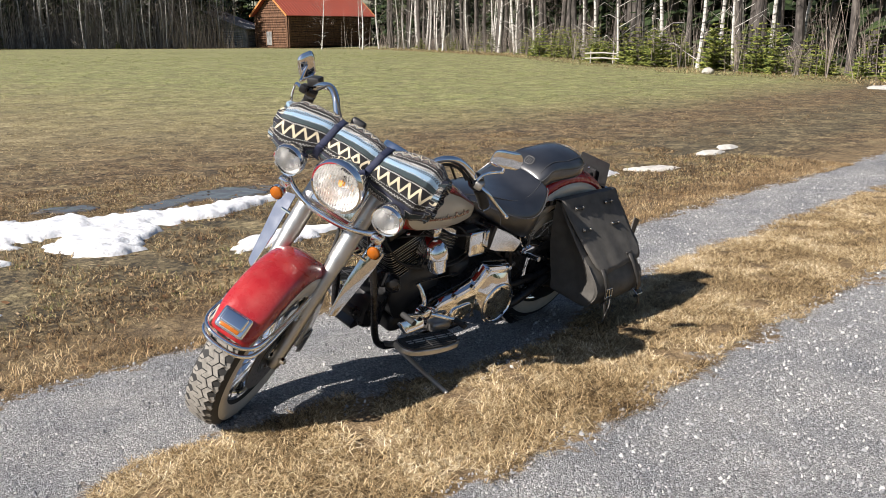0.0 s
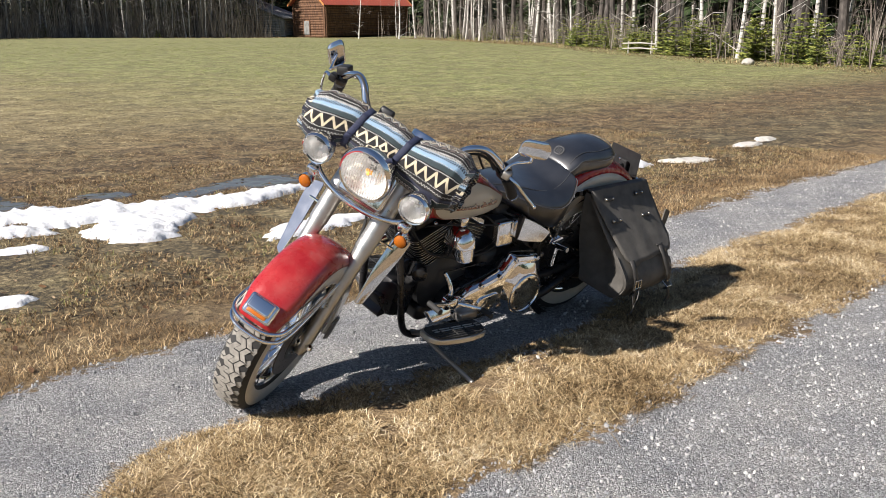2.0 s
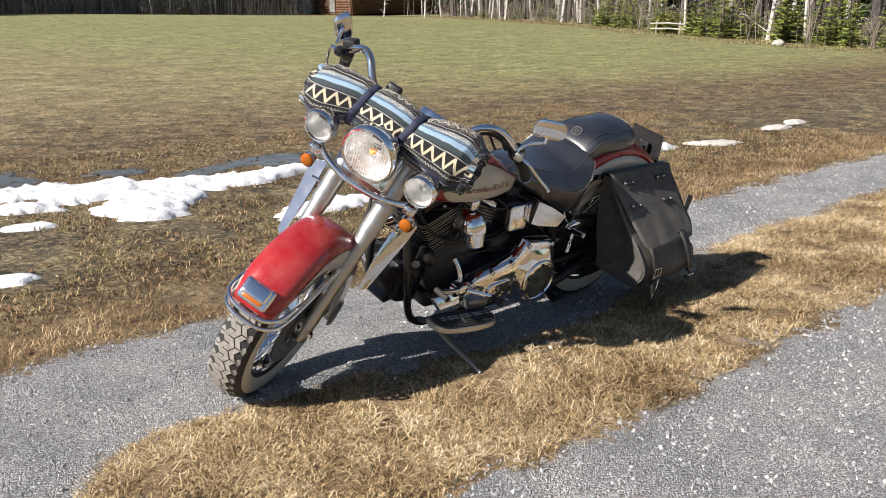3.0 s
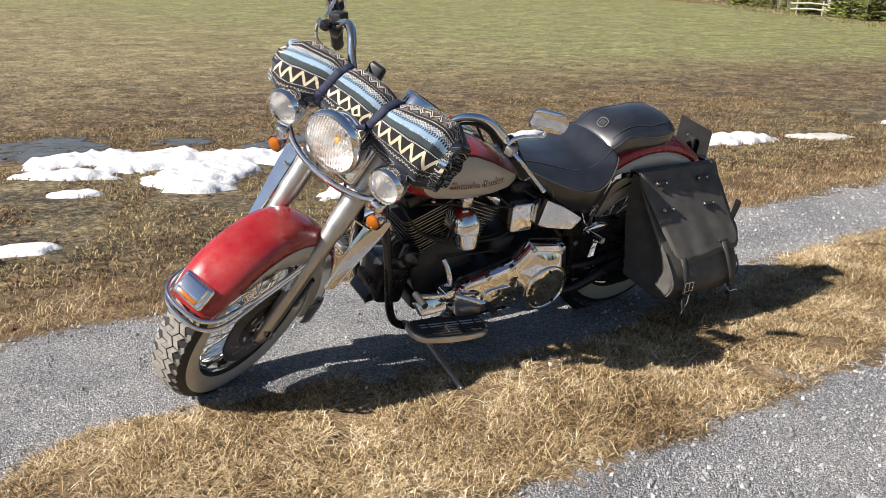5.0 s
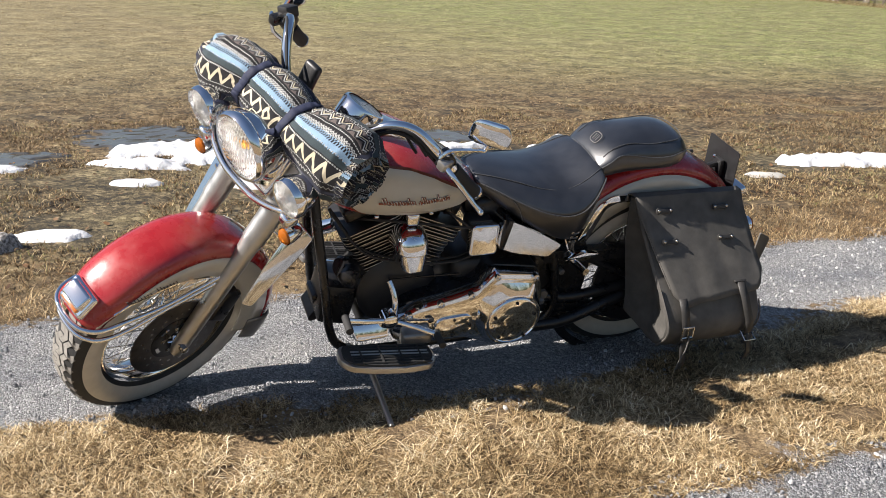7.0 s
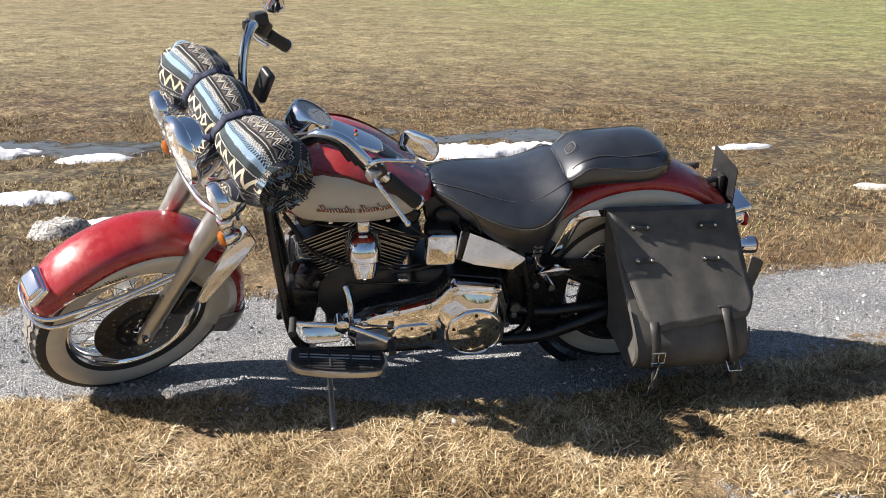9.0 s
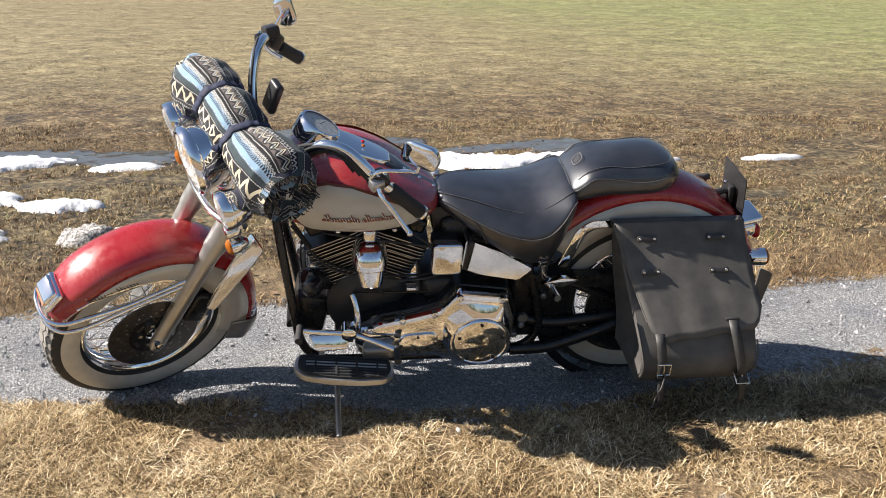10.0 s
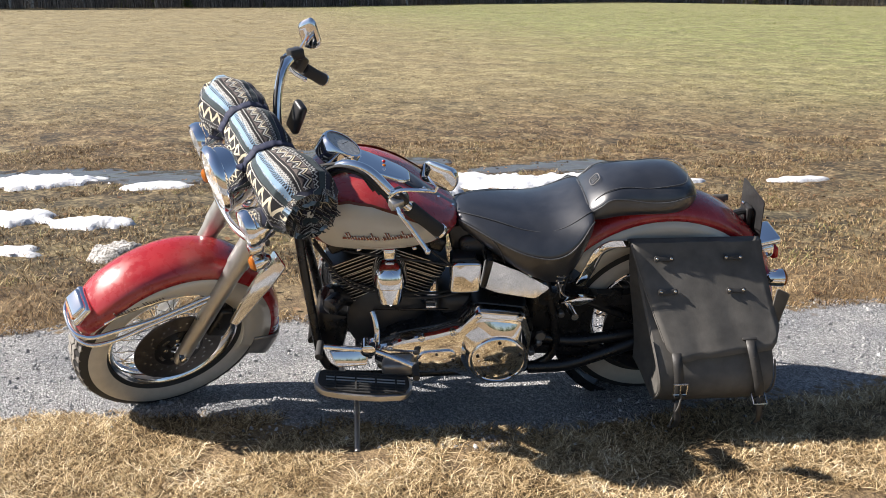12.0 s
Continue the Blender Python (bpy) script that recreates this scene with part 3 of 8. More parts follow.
def build_grass():
    rng = random.Random(11)
    spots = []
    while len(spots) < 170000:
        u, v = -0.2 + 9.2 * rng.random() ** 1.35, rng.uniform(STRIP_FAR - 0.12, STRIP_NEAR + 0.12)
        x, y = uv_to_xy(u, v)
        e = RAGGED(x, y)
        if math.hypot(x - STAND[0], y - STAND[1]) > 0.07 and strip_edge(u) < v + e * 0.8 < STRIP_NEAR and noise.noise((x * 5, y * 5, 2)) > -0.32:
            spots.append((x, y, 0.8 + 0.5 * max(0, noise.noise((x * 3, y * 3, 8)))))
    for cu, cv, n, r, k in ((2.72, -1.83, 900, 0.20, 1.9), (2.45, -1.92, 500, 0.18, 1.6), (3.1, -1.78, 400, 0.15, 1.6), (1.65, -2.02, 250, 0.14, 1.4), (3.6, -2.1, 300, 0.2, 1.4), (1.2, -2.3, 250, 0.2, 1.3)):
        for _ in range(n):
            x, y = uv_to_xy(cu + rng.gauss(0, r * 0.7), cv + rng.gauss(0, r * 0.5))
            spots.append((x, y, k * rng.uniform(0.6, 1.2)))
    blades("dry_grass_strip", spots, 0.075, 0.0013, 0.024, STRAW, "matted straw-coloured dry grass between the wheel tracks", 21)
    spots = []
    while len(spots) < 130000:
        u, v = -1.5 + 12 * rng.random(), FIELD_EDGE + 0.06 - 5.2 * rng.random() ** 1.7
        x, y = uv_to_xy(u, v)
        if v + RAGGED(x, y) < FIELD_EDGE and not under_water(x, y) and noise.noise((x * 1.3, y * 1.3, 4)) > -0.5 + 0.4 * min(1, max(0, (-v - 4.2))):
            spots.append((x, y, 1.0 if v < -4.2 else 1.15))
    near = [s for s in spots if to_uv(s[0], s[1])[1] > -4.15]
    far = [s for s in spots if to_uv(s[0], s[1])[1] <= -4.15]
    blades("verge_grass", near, 0.048, 0.0013, 0.026, VERGE, "short dead yellow grass along the track's edge", 22)
    blades("turf_grass", far[::2] + tufted(rng, far[1::7], 5, 0.03), 0.046, 0.0019, 0.026, TURF, "brown wet winter turf with dead leaves", 23)
    spots = []
    while len(spots) < 66000:
        r = 7.0 + 75 * rng.random() ** (1.7 if len(spots) < 36000 else 3.6)
        th = rng.uniform(radians(42), radians(168))
        x, y = 1 + r * math.cos(th), 1 + r * math.sin(th)
        if to_uv(x, y)[1] < -5.5 and not under_water(x, y) and noise.noise((x * 0.9, y * 0.9, 14)) + 0.6 * noise.noise((x * 3.1, y * 3.1, 15)) > -0.2:
            spots.append((x, y, 0.8 + 0.012 * r, 0.5 + 0.095 * r))
    blades("field_grass", tufted(rng, spots, 5, 0.09), 0.075, 0.0018, 0.019, PALE, "yellow-green short grass on the open field", 24)
    # verge of tall dead grass at the forest's foot
    spots = []
    for (x0, y0), (x1, y1) in zip(FOREST, FOREST[1:]):
        ln = math.hypot(x1 - x0, y1 - y0)
        for _ in range(int(ln * 170)):
            t, o = rng.random(), rng.uniform(-1.5, 2.5)
            nx, ny = (y1 - y0) / ln, -(x1 - x0) / ln
            spots.append((x0 + (x1 - x0) * t - nx * o, y0 + (y1 - y0) * t - ny * o, rng.uniform(0.5, 1.4)))
    blades("forest_verge_grass", spots, 0.26, 0.008, 0.10, TURF, "tall dead grass and litter at the forest edge", 25)


# edge of the woods, from the near end round the field
FOREST = [(30, 13), (19, 20), (13.5, 26), (11.5, 31), (8.6, 37), (5.5, 45), (2.5, 58), (-3, 80), (-12, 104), (-26, 110), (-38, 102), (-48, 91), (-58, 77), (-66, 56), (-72, 30), (-75, 0)]
build_grass()


# ---------------------------------------------------------------- dead leaves
def build_leaves():
    rng = random.Random(17)
    verts, faces = [], []
    for _ in range(1500):
        u, v = rng.uniform(-1.5, 10), FIELD_EDGE - 0.1 - 5 * rng.random()
        x, y = uv_to_xy(u, v)
        z, s, a, tilt = ground_z(x, y) + 0.012, rng.uniform(0.008, 0.018), rng.uniform(0, 6.28), rng.uniform(-0.5, 0.5)
        rot = Euler((tilt, tilt * 0.6, a)).to_matrix()
        i = len(verts)
        for q in ((1.4, 0, 0.2), (0.5, 0.75, 0), (-0.7, 0.6, 0.15), (-1.3, 0, 0), (-0.6, -0.65, 0.1), (0.6, -0.7, 0.05)):
            d = rot @ (Vector(q) * s)
            verts.append((x + d.x, y + d.y, z + d.z))
        faces.append(tuple(range(i, i + 6)))
    m = grass_material("dead_leaf", [(0.0, (0.06, 0.03, 0.015)), (0.6, (0.18, 0.10, 0.05)), (1.0, (0.36, 0.27, 0.17))])
    tagged(raw_ob("leaf_litter", verts, faces, m), "scattered dead brown leaves on the turf", "leaves", kind="stuff")


build_leaves()

# ---------------------------------------------------------------- snow and meltwater
SNOW = Mat("old_wet_snow", (0.82, 0.83, 0.85), 0.55)
SNOW.base(SNOW.mix(SNOW.ramp(SNOW.noise(26, 6), [(0.60, 0.0), (0.72, 0.5)]), SNOW.ramp(SNOW.noise(5, 5), [(0.3, (0.56, 0.58, 0.62)), (0.6, (0.72, 0.73, 0.74))]), (0.34, 0.30, 0.24)))
SNOW.b.inputs["Subsurface Weight"].default_value = 0.15
SNOW.b.inputs["Subsurface Radius"].default_value = (0.02, 0.025, 0.03)
SNOW.bump(SNOW.noise(45, 6), 0.45, 0.02)
SNOW = SNOW.m
DIRTY = worn("dirty_snow", (0.50, 0.48, 0.44), 0.7, 0.35, 22, bump=0.4)
GRIT = Mat("gritty_grey_snow", (0.4, 0.39, 0.37), 0.85)
GRIT.base(GRIT.ramp(GRIT.noise(70, 5), [(0.36, (0.10, 0.09, 0.08)), (0.50, (0.34, 0.325, 0.30)), (0.64, (0.58, 0.57, 0.545))]))
GRIT.bump(GRIT.noise(45, 5), 0.8, 0.012)
GRIT = GRIT.m
WATER = Mat("meltwater", (0.085, 0.082, 0.078), 0.04)
WATER.b.inputs["IOR"].default_value = 1.33
WATER.bump(WATER.noise(9, 4), 0.06, 0.02)
WATER = WATER.m


def lobes(name, spots, height, mat, label, category, cell=0.028, rag=0.75, seed=0, thick=0.008):
    """A melting patch: a sheet that rises where the lobes overlap, with a ragged rim. Lobes: (x, y, long, wide, degrees)."""
    x0 = min(s[0] - max(s[2:4]) * 1.3 for s in spots)
    x1 = max(s[0] + max(s[2:4]) * 1.3 for s in spots)
    y0 = min(s[1] - max(s[2:4]) * 1.3 for s in spots)
    y1 = max(s[1] + max(s[2:4]) * 1.3 for s in spots)
    nx, ny = int((x1 - x0) / cell) + 1, int((y1 - y0) / cell) + 1
    grid, verts, faces, field = {}, [], [], {}
    for j in range(ny):
        for i in range(nx):
            x, y = x0 + i * cell, y0 + j * cell
            f = -1.0
            for cx, cy, a, b, deg in spots:
                c, s = math.cos(radians(deg)), math.sin(radians(deg))
                p, q = ((x - cx) * c + (y - cy) * s) / a, (-(x - cx) * s + (y - cy) * c) / b
                f = max(f, 1 - math.hypot(p, q))
            f += rag * (0.50 * noise.noise((x * 2.6, y * 2.6, seed)) + 0.42 * noise.noise((x * 6, y * 6, seed + 3)) + 0.38 * noise.noise((x * 14, y * 14, seed + 5)))
            field[i, j] = f
    def vert(i, j):
        if (i, j) not in grid:
            x, y = x0 + i * cell, y0 + j * cell
            f = max(0.0, field[i, j])
            h = height * (1 - math.exp(-f * 5.0)) * (0.8 + 0.35 * noise.noise((x * 3, y * 3, seed + 7))) + height * (0.38 * noise.noise((x * 11, y * 11, 2)) + 0.24 * noise.noise((x * 25, y * 25, 4))) * min(1, f * 5)
            edge = thick if field[i, j] > 0 else -0.02
            grid[i, j] = len(verts)
            verts.append((x, y, ground_z(x, y) + edge + h))
        return grid[i, j]
    for j in range(ny - 1):
        for i in range(nx - 1):
            if max(field[i, j], field[i + 1, j], field[i, j + 1], field[i + 1, j + 1]) > 0:
                faces.append((vert(i, j), vert(i + 1, j), vert(i + 1, j + 1), vert(i, j + 1)))
    # every separate island is a thing of its own; crumbs are left out
    root = list(range(len(verts)))

    def find(i):
        while root[i] != i:
            root[i] = root[root[i]]
            i = root[i]
        return i
    for f in faces:
        for q in f[1:]:
            root[find(q)] = find(f[0])
    islands = {}
    for f in faces:
        islands.setdefault(find(f[0]), []).append(f)
    for group in islands.values():
        if len(group) < 14:
            continue
        used = sorted({q for f in group for q in f})
        index = {q: i for i, q in enumerate(used)}
        tagged(raw_ob(name, [verts[q] for q in used], [[index[q] for q in f] for f in group], mat, True), label, category)


lobes("snow_patch", [(-3.75, 6.45, 0.55, 0.30, 48), (-3.35, 6.55, 0.62, 0.40, 30), (-3.6, 5.85, 0.34, 0.13, 20), (-2.72, 6.35, 0.36, 0.62, 10), (-2.75, 6.9, 0.55, 0.24, 50), (-2.20, 7.28, 0.72, 0.19, 58), (-1.88, 7.78, 0.30, 0.08, 50), (-2.55, 5.85, 0.22, 0.16, 40)], 0.055, SNOW, "large melting patch of old white snow on wet turf", "snow", seed=1, rag=0.6)
lobes("snow_patch", [(-3.16, 5.42, 0.17, 0.10, 40)], 0.03, SNOW, "small remnant beside the large snow patch", "snow", seed=14, rag=0.5)
lobes("snow_patch", [(-1.4, 6.3, 0.42, 0.18, 60), (-1.15, 6.65, 0.26, 0.12, 40)], 0.033, SNOW, "small patch of melting snow on turf", "snow", seed=12)
lobes("snow_patch", [(0.86, 9.00, 0.34, 0.14, 33), (1.24, 9.22, 0.30, 0.20, 40)], 0.06, SNOW, "melting snow patch with a gritty end on turf", "snow", seed=16, rag=0.85)
lobes("snow_patch", [(0.53, 8.23, 0.16, 0.08, 30)], 0.025, DIRTY, "small gritty snow remnant on turf", "snow", seed=17, rag=0.4)
lobes("snow_patch", [(1.93, 9.72, 0.36, 0.13, 20)], 0.030, DIRTY, "small melting snow patch in the field", "snow", seed=3)
lobes("snow_patch", [(2.95, 11.1, 0.26, 0.12, 40), (3.3, 11.7, 0.22, 0.12, 50)], 0.035, DIRTY, "small broken snow patch in the field", "snow", seed=4)
lobes("snow_patch", [(11.2, 24.9, 1.3, 0.5, 40)], 0.06, DIRTY, "snow remnant at the forest edge", "snow", cell=0.12, seed=5)
lobes("snow_patch", [(-5.15, 4.5, 0.5, 0.24, 50)], 0.045, SNOW, "thin melting snow beside a puddle", "snow", seed=6, rag=0.8)
lobes("snow_patch", [(-4.3, 5.1, 0.26, 0.13, 55)], 0.028, SNOW, "small snow remnant on turf", "snow", seed=7)
lobes("snow_patch", [(-4.1, 3.85, 0.36, 0.2, 40), (-3.6, 4.15, 0.36, 0.13, 45)], 0.045, SNOW, "low melting snow patch on turf", "snow", seed=8, rag=0.9)
lobes("snow_patch", [(-3.3, 3.55, 0.2, 0.12, 45)], 0.028, SNOW, "small snow remnant on turf", "snow", seed=9)
lobes("snow_lump", [(-2.74, 3.96, 0.17, 0.11, 60)], 0.10, GRIT, "grey speckled lump of old dirty snow", "snow", cell=0.025, rag=0.15, seed=10)
lobes("snow_patch", [(-0.72, 8.98, 0.24, 0.09, 48), (-1.35, 8.3, 0.12, 0.07, 40)], 0.022, SNOW, "thin snow streak on turf", "snow", seed=11)
lobes("snow_patch", [(-2.65, 4.28, 0.22, 0.10, 30)], 0.022, SNOW, "flat snow remnant on turf", "snow", seed=13)
lobes("puddle", PUDDLES[:4], 0.0, WATER, "shallow meltwater puddle in the turf", "puddle", seed=20, thick=0.012, rag=0.8)
lobes("puddle", PUDDLES[4:], 0.0, WATER, "shallow meltwater puddle behind the snow", "puddle", seed=21, thick=0.012, rag=0.8)


# ---------------------------------------------------------------- woods
def bark(name, lo, mid, hi, scale):
    a = Mat(name, mid, 0.85)
    st = a.n("Mapping"); a.put(st.inputs[0], a.coord()); st.inputs[3].default_value = (scale, scale, scale * 0.35)
    f = a.noise(1.0, 6, st.outputs[0])
    a.base(a.ramp(f, [(0.3, lo), (0.5, mid), (0.75, hi)]))
    a.bump(f, 0.5, 0.03)
    return a.m


def birch_bark():
    a = Mat("birch_bark", (0.6, 0.58, 0.55), 0.7)
    st = a.n("Mapping"); a.put(st.inputs[0], a.coord()); st.inputs[3].default_value = (2.0, 2.0, 9.0)
    f = a.noise(1.3, 5, st.outputs[0])
    a.base(a.ramp(f, [(0.36, (0.05, 0.045, 0.04)), (0.46, (0.50, 0.48, 0.45)), (0.8, (0.72, 0.70, 0.66))]))
    return a.m


BIRCH, PINEBARK, SPRUCEBARK = birch_bark(), bark("pine_bark", (0.025, 0.022, 0.020), (0.075, 0.065, 0.058), (0.16, 0.14, 0.125), 7), bark("spruce_bark", (0.04, 0.033, 0.028), (0.11, 0.095, 0.08), (0.20, 0.18, 0.16), 8)
NEEDLE = grass_material("spruce_needles", [(0.0, (0.010, 0.018, 0.007)), (0.6, (0.028, 0.048, 0.016)), (1.0, (0.06, 0.085, 0.025))])
SAPLING = grass_material("young_spruce_needles", [(0.0, (0.05, 0.07, 0.016)), (0.5, (0.17, 0.20, 0.042)), (1.0, (0.34, 0.33, 0.085))])
TWIG = grass_material("bare_twigs", [(0.0, (0.08, 0.064, 0.054)), (0.6, (0.24, 0.20, 0.17)), (1.0, (0.46, 0.41, 0.36))])


def trunk_mesh(h, r, seed, seg=8, lean=0.03, limbs=0, limb_len=1.0):
    rng = random.Random(seed)
    bm = B()
    ax, ay = rng.uniform(-lean, lean), rng.uniform(-lean, lean)
    pts = [Vector((ax * h * t + 0.012 * h * math.sin(5 * t + seed), ay * h * t + 0.010 * h * math.sin(7 * t), h * t - 0.2)) for t in (0, 0.03, 0.12, 0.25, 0.4, 0.55, 0.7, 0.85, 1.0)]
    rad = [r * 1.45, r * 1.1, r, r * 0.9, r * 0.78, r * 0.62, r * 0.45, r * 0.27, r * 0.05]
    rings = [[q + (a * math.cos(2 * math.pi * k / seg) + b * math.sin(2 * math.pi * k / seg)) * w for k in range(seg)] for (q, t, a, b), w in zip(frames_along(pts), rad)]
    skin(bm, rings)
    for _ in range(limbs):
        t = rng.uniform(0.12, 0.95)
        i = min(7, int(t * 8))
        p = pts[i].lerp(pts[i + 1], rng.random())
        a = rng.uniform(0, 6.28)
        ln = limb_len * rng.uniform(0.5, 1.2) * (1.15 - 0.6 * t)
        tube(bm, [p, p + Vector((math.cos(a) * ln * 0.5, math.sin(a) * ln * 0.5, ln * 0.28)), p + Vector((math.cos(a) * ln, math.sin(a) * ln, ln * 0.42 * rng.uniform(-0.4, 1.6)))], 0.022, 4, 0, 0.005, False)
    return bm


def sprays(bm, h, z0, rmax, tiers, per, seed, size, droop=0.35):
    """A conifer's crown: drooping fans of needles in uneven tiers."""
    rng = random.Random(seed)
    for i in range(tiers):
        t = (i + rng.random() * 0.6) / tiers
        z = z0 + (h - z0) * t
        rr = rmax * (1 - t) ** 0.85 + 0.1 * rmax
        for _ in range(max(3, int(per * (1 - 0.6 * t)))):
            a, ln = rng.uniform(0, 6.283), rr * rng.uniform(0.55, 1.15)
            d, s = Vector((math.cos(a), math.sin(a), 0)), Vector((-math.sin(a), math.cos(a), 0))
            w = size * rng.uniform(0.6, 1.3)
            dz = -ln * droop * rng.uniform(0.2, 1.3)
            p0 = Vector((0, 0, z))
            for k in range(3):
                f0, f1 = 0.18 + k * 0.27, 0.18 + (k + 1) * 0.27 + 0.08
                q0, q1 = p0 + d * ln * f0 + Vector((0, 0, dz * f0 ** 2)), p0 + d * ln * f1 + Vector((0, 0, dz * f1 ** 2))
                ww = w * (1 - 0.2 * k)
                va = [bm.verts.new(q) for q in (q0, q0 + s * ww + d * ww * 0.5 - Vector((0, 0, ww * 0.5)), q1, q0 - s * ww + d * ww * 0.5 - Vector((0, 0, ww * 0.5)))]
                bm.faces.new((va[0], va[1], va[2]))
                bm.faces.new((va[0], va[2], va[3]))
    return bm


def twigs(bm, h, z0, r, count, seed, w=0.012):
    """Bare spring twigs as thin blades."""
    rng = random.Random(seed)
    for _ in range(count):
        t = rng.random()
        z = z0 + (h - z0) * t
        a = rng.uniform(0, 6.283)
        rr = r * (1 - 0.75 * t)
        p = Vector((math.cos(a) * rr * rng.random(), math.sin(a) * rr * rng.random(), z))
        d = Vector((math.cos(a) * rng.uniform(0.2, 0.9), math.sin(a) * rng.uniform(0.2, 0.9), rng.uniform(-0.3, 0.9))) * rr * rng.uniform(0.3, 0.8)
        s = d.cross(Vector((0.3, 0.2, 1))).normalized() * w
        va = [bm.verts.new(q) for q in (p - s, p + s, p + d)]
        bm.faces.new(va)
    return bm


def make_tree(kind, seed):
    rng = random.Random(seed)
    ob = new({"birch": "birch_tree", "spruce": "spruce_tree", "pine": "pine_tree", "sapling": "spruce_sapling", "shrub": "bare_shrub"}[kind])
    if kind == "birch":
        h = rng.uniform(9, 14)
        part("trunk", trunk_mesh(h, rng.uniform(0.05, 0.10), seed, 8, 0.06, 16, 1.3), BIRCH, ob, "white birch bark with dark scars")
        part("crown", twigs(B(), h, h * 0.3, 1.9, 420, seed), TWIG, ob, "leafless brown twigs", False)
        tagged(ob, "tall leafless birch with white bark at the forest edge", "birch tree", "birches along the forest edge")
    elif kind == "pine":
        h = rng.uniform(14, 18)
        part("trunk", trunk_mesh(h, rng.uniform(0.14, 0.2), seed, 9, 0.02, 16, 1.3), PINEBARK, ob, "grey-brown scaly bark")
        part("crown", sprays(B(), h + 0.5, h * 0.55, 2.2, 9, 12, seed, 0.42, 0.0), NEEDLE, ob, "dark green needles", False)
        tagged(ob, "tall pine with a bare grey-brown trunk", "pine tree", "conifers of the forest")
    elif kind == "spruce":
        h = rng.uniform(11, 17)
        part("trunk", trunk_mesh(h, rng.uniform(0.12, 0.19), seed, 8, 0.015, 18, 1.0), SPRUCEBARK, ob, "grey bark with dead lower branches")
        part("crown", sprays(B(), h + 0.4, rng.uniform(1.2, 3.2), 2.1, 22, 13, seed, 0.36), NEEDLE, ob, "dark green drooping needles", False)
        tagged(ob, "dark green spruce in the forest", "spruce tree", "conifers of the forest")
    elif kind == "sapling":
        h = rng.uniform(0.9, 2.3)
        part("trunk", trunk_mesh(h, 0.025, seed, 5, 0.02), SPRUCEBARK, ob)
        part("crown", sprays(B(), h + 0.1, 0.05, 0.55 * h ** 0.5, 12, 13, seed, 0.13, -0.1), SAPLING, ob, "yellow-green young needles", False)
        tagged(ob, "young yellow-green spruce at the forest edge", "spruce sapling", "young spruces along the forest edge")
    else:
        h = rng.uniform(1.2, 2.6)
        bm = B()
        for _ in range(9):
            a, e = rng.uniform(0, 6.28), rng.uniform(0.1, 0.6)
            tube(bm, [(0, 0, -0.1), (math.cos(a) * e * 0.4, math.sin(a) * e * 0.4, h * 0.5), (math.cos(a) * e, math.sin(a) * e, h * rng.uniform(0.7, 1.1))], 0.012, 4, 0, 0.003, False)
        part("stem", bm, TWIG, ob)
        part("crown", twigs(B(), h, 0.3, 0.7, 140, seed, 0.006), TWIG, ob, "bare thin twigs", False)
        tagged(ob, "leafless brown shrub at the forest edge", "shrub", "shrubs along the forest edge")
    return ob


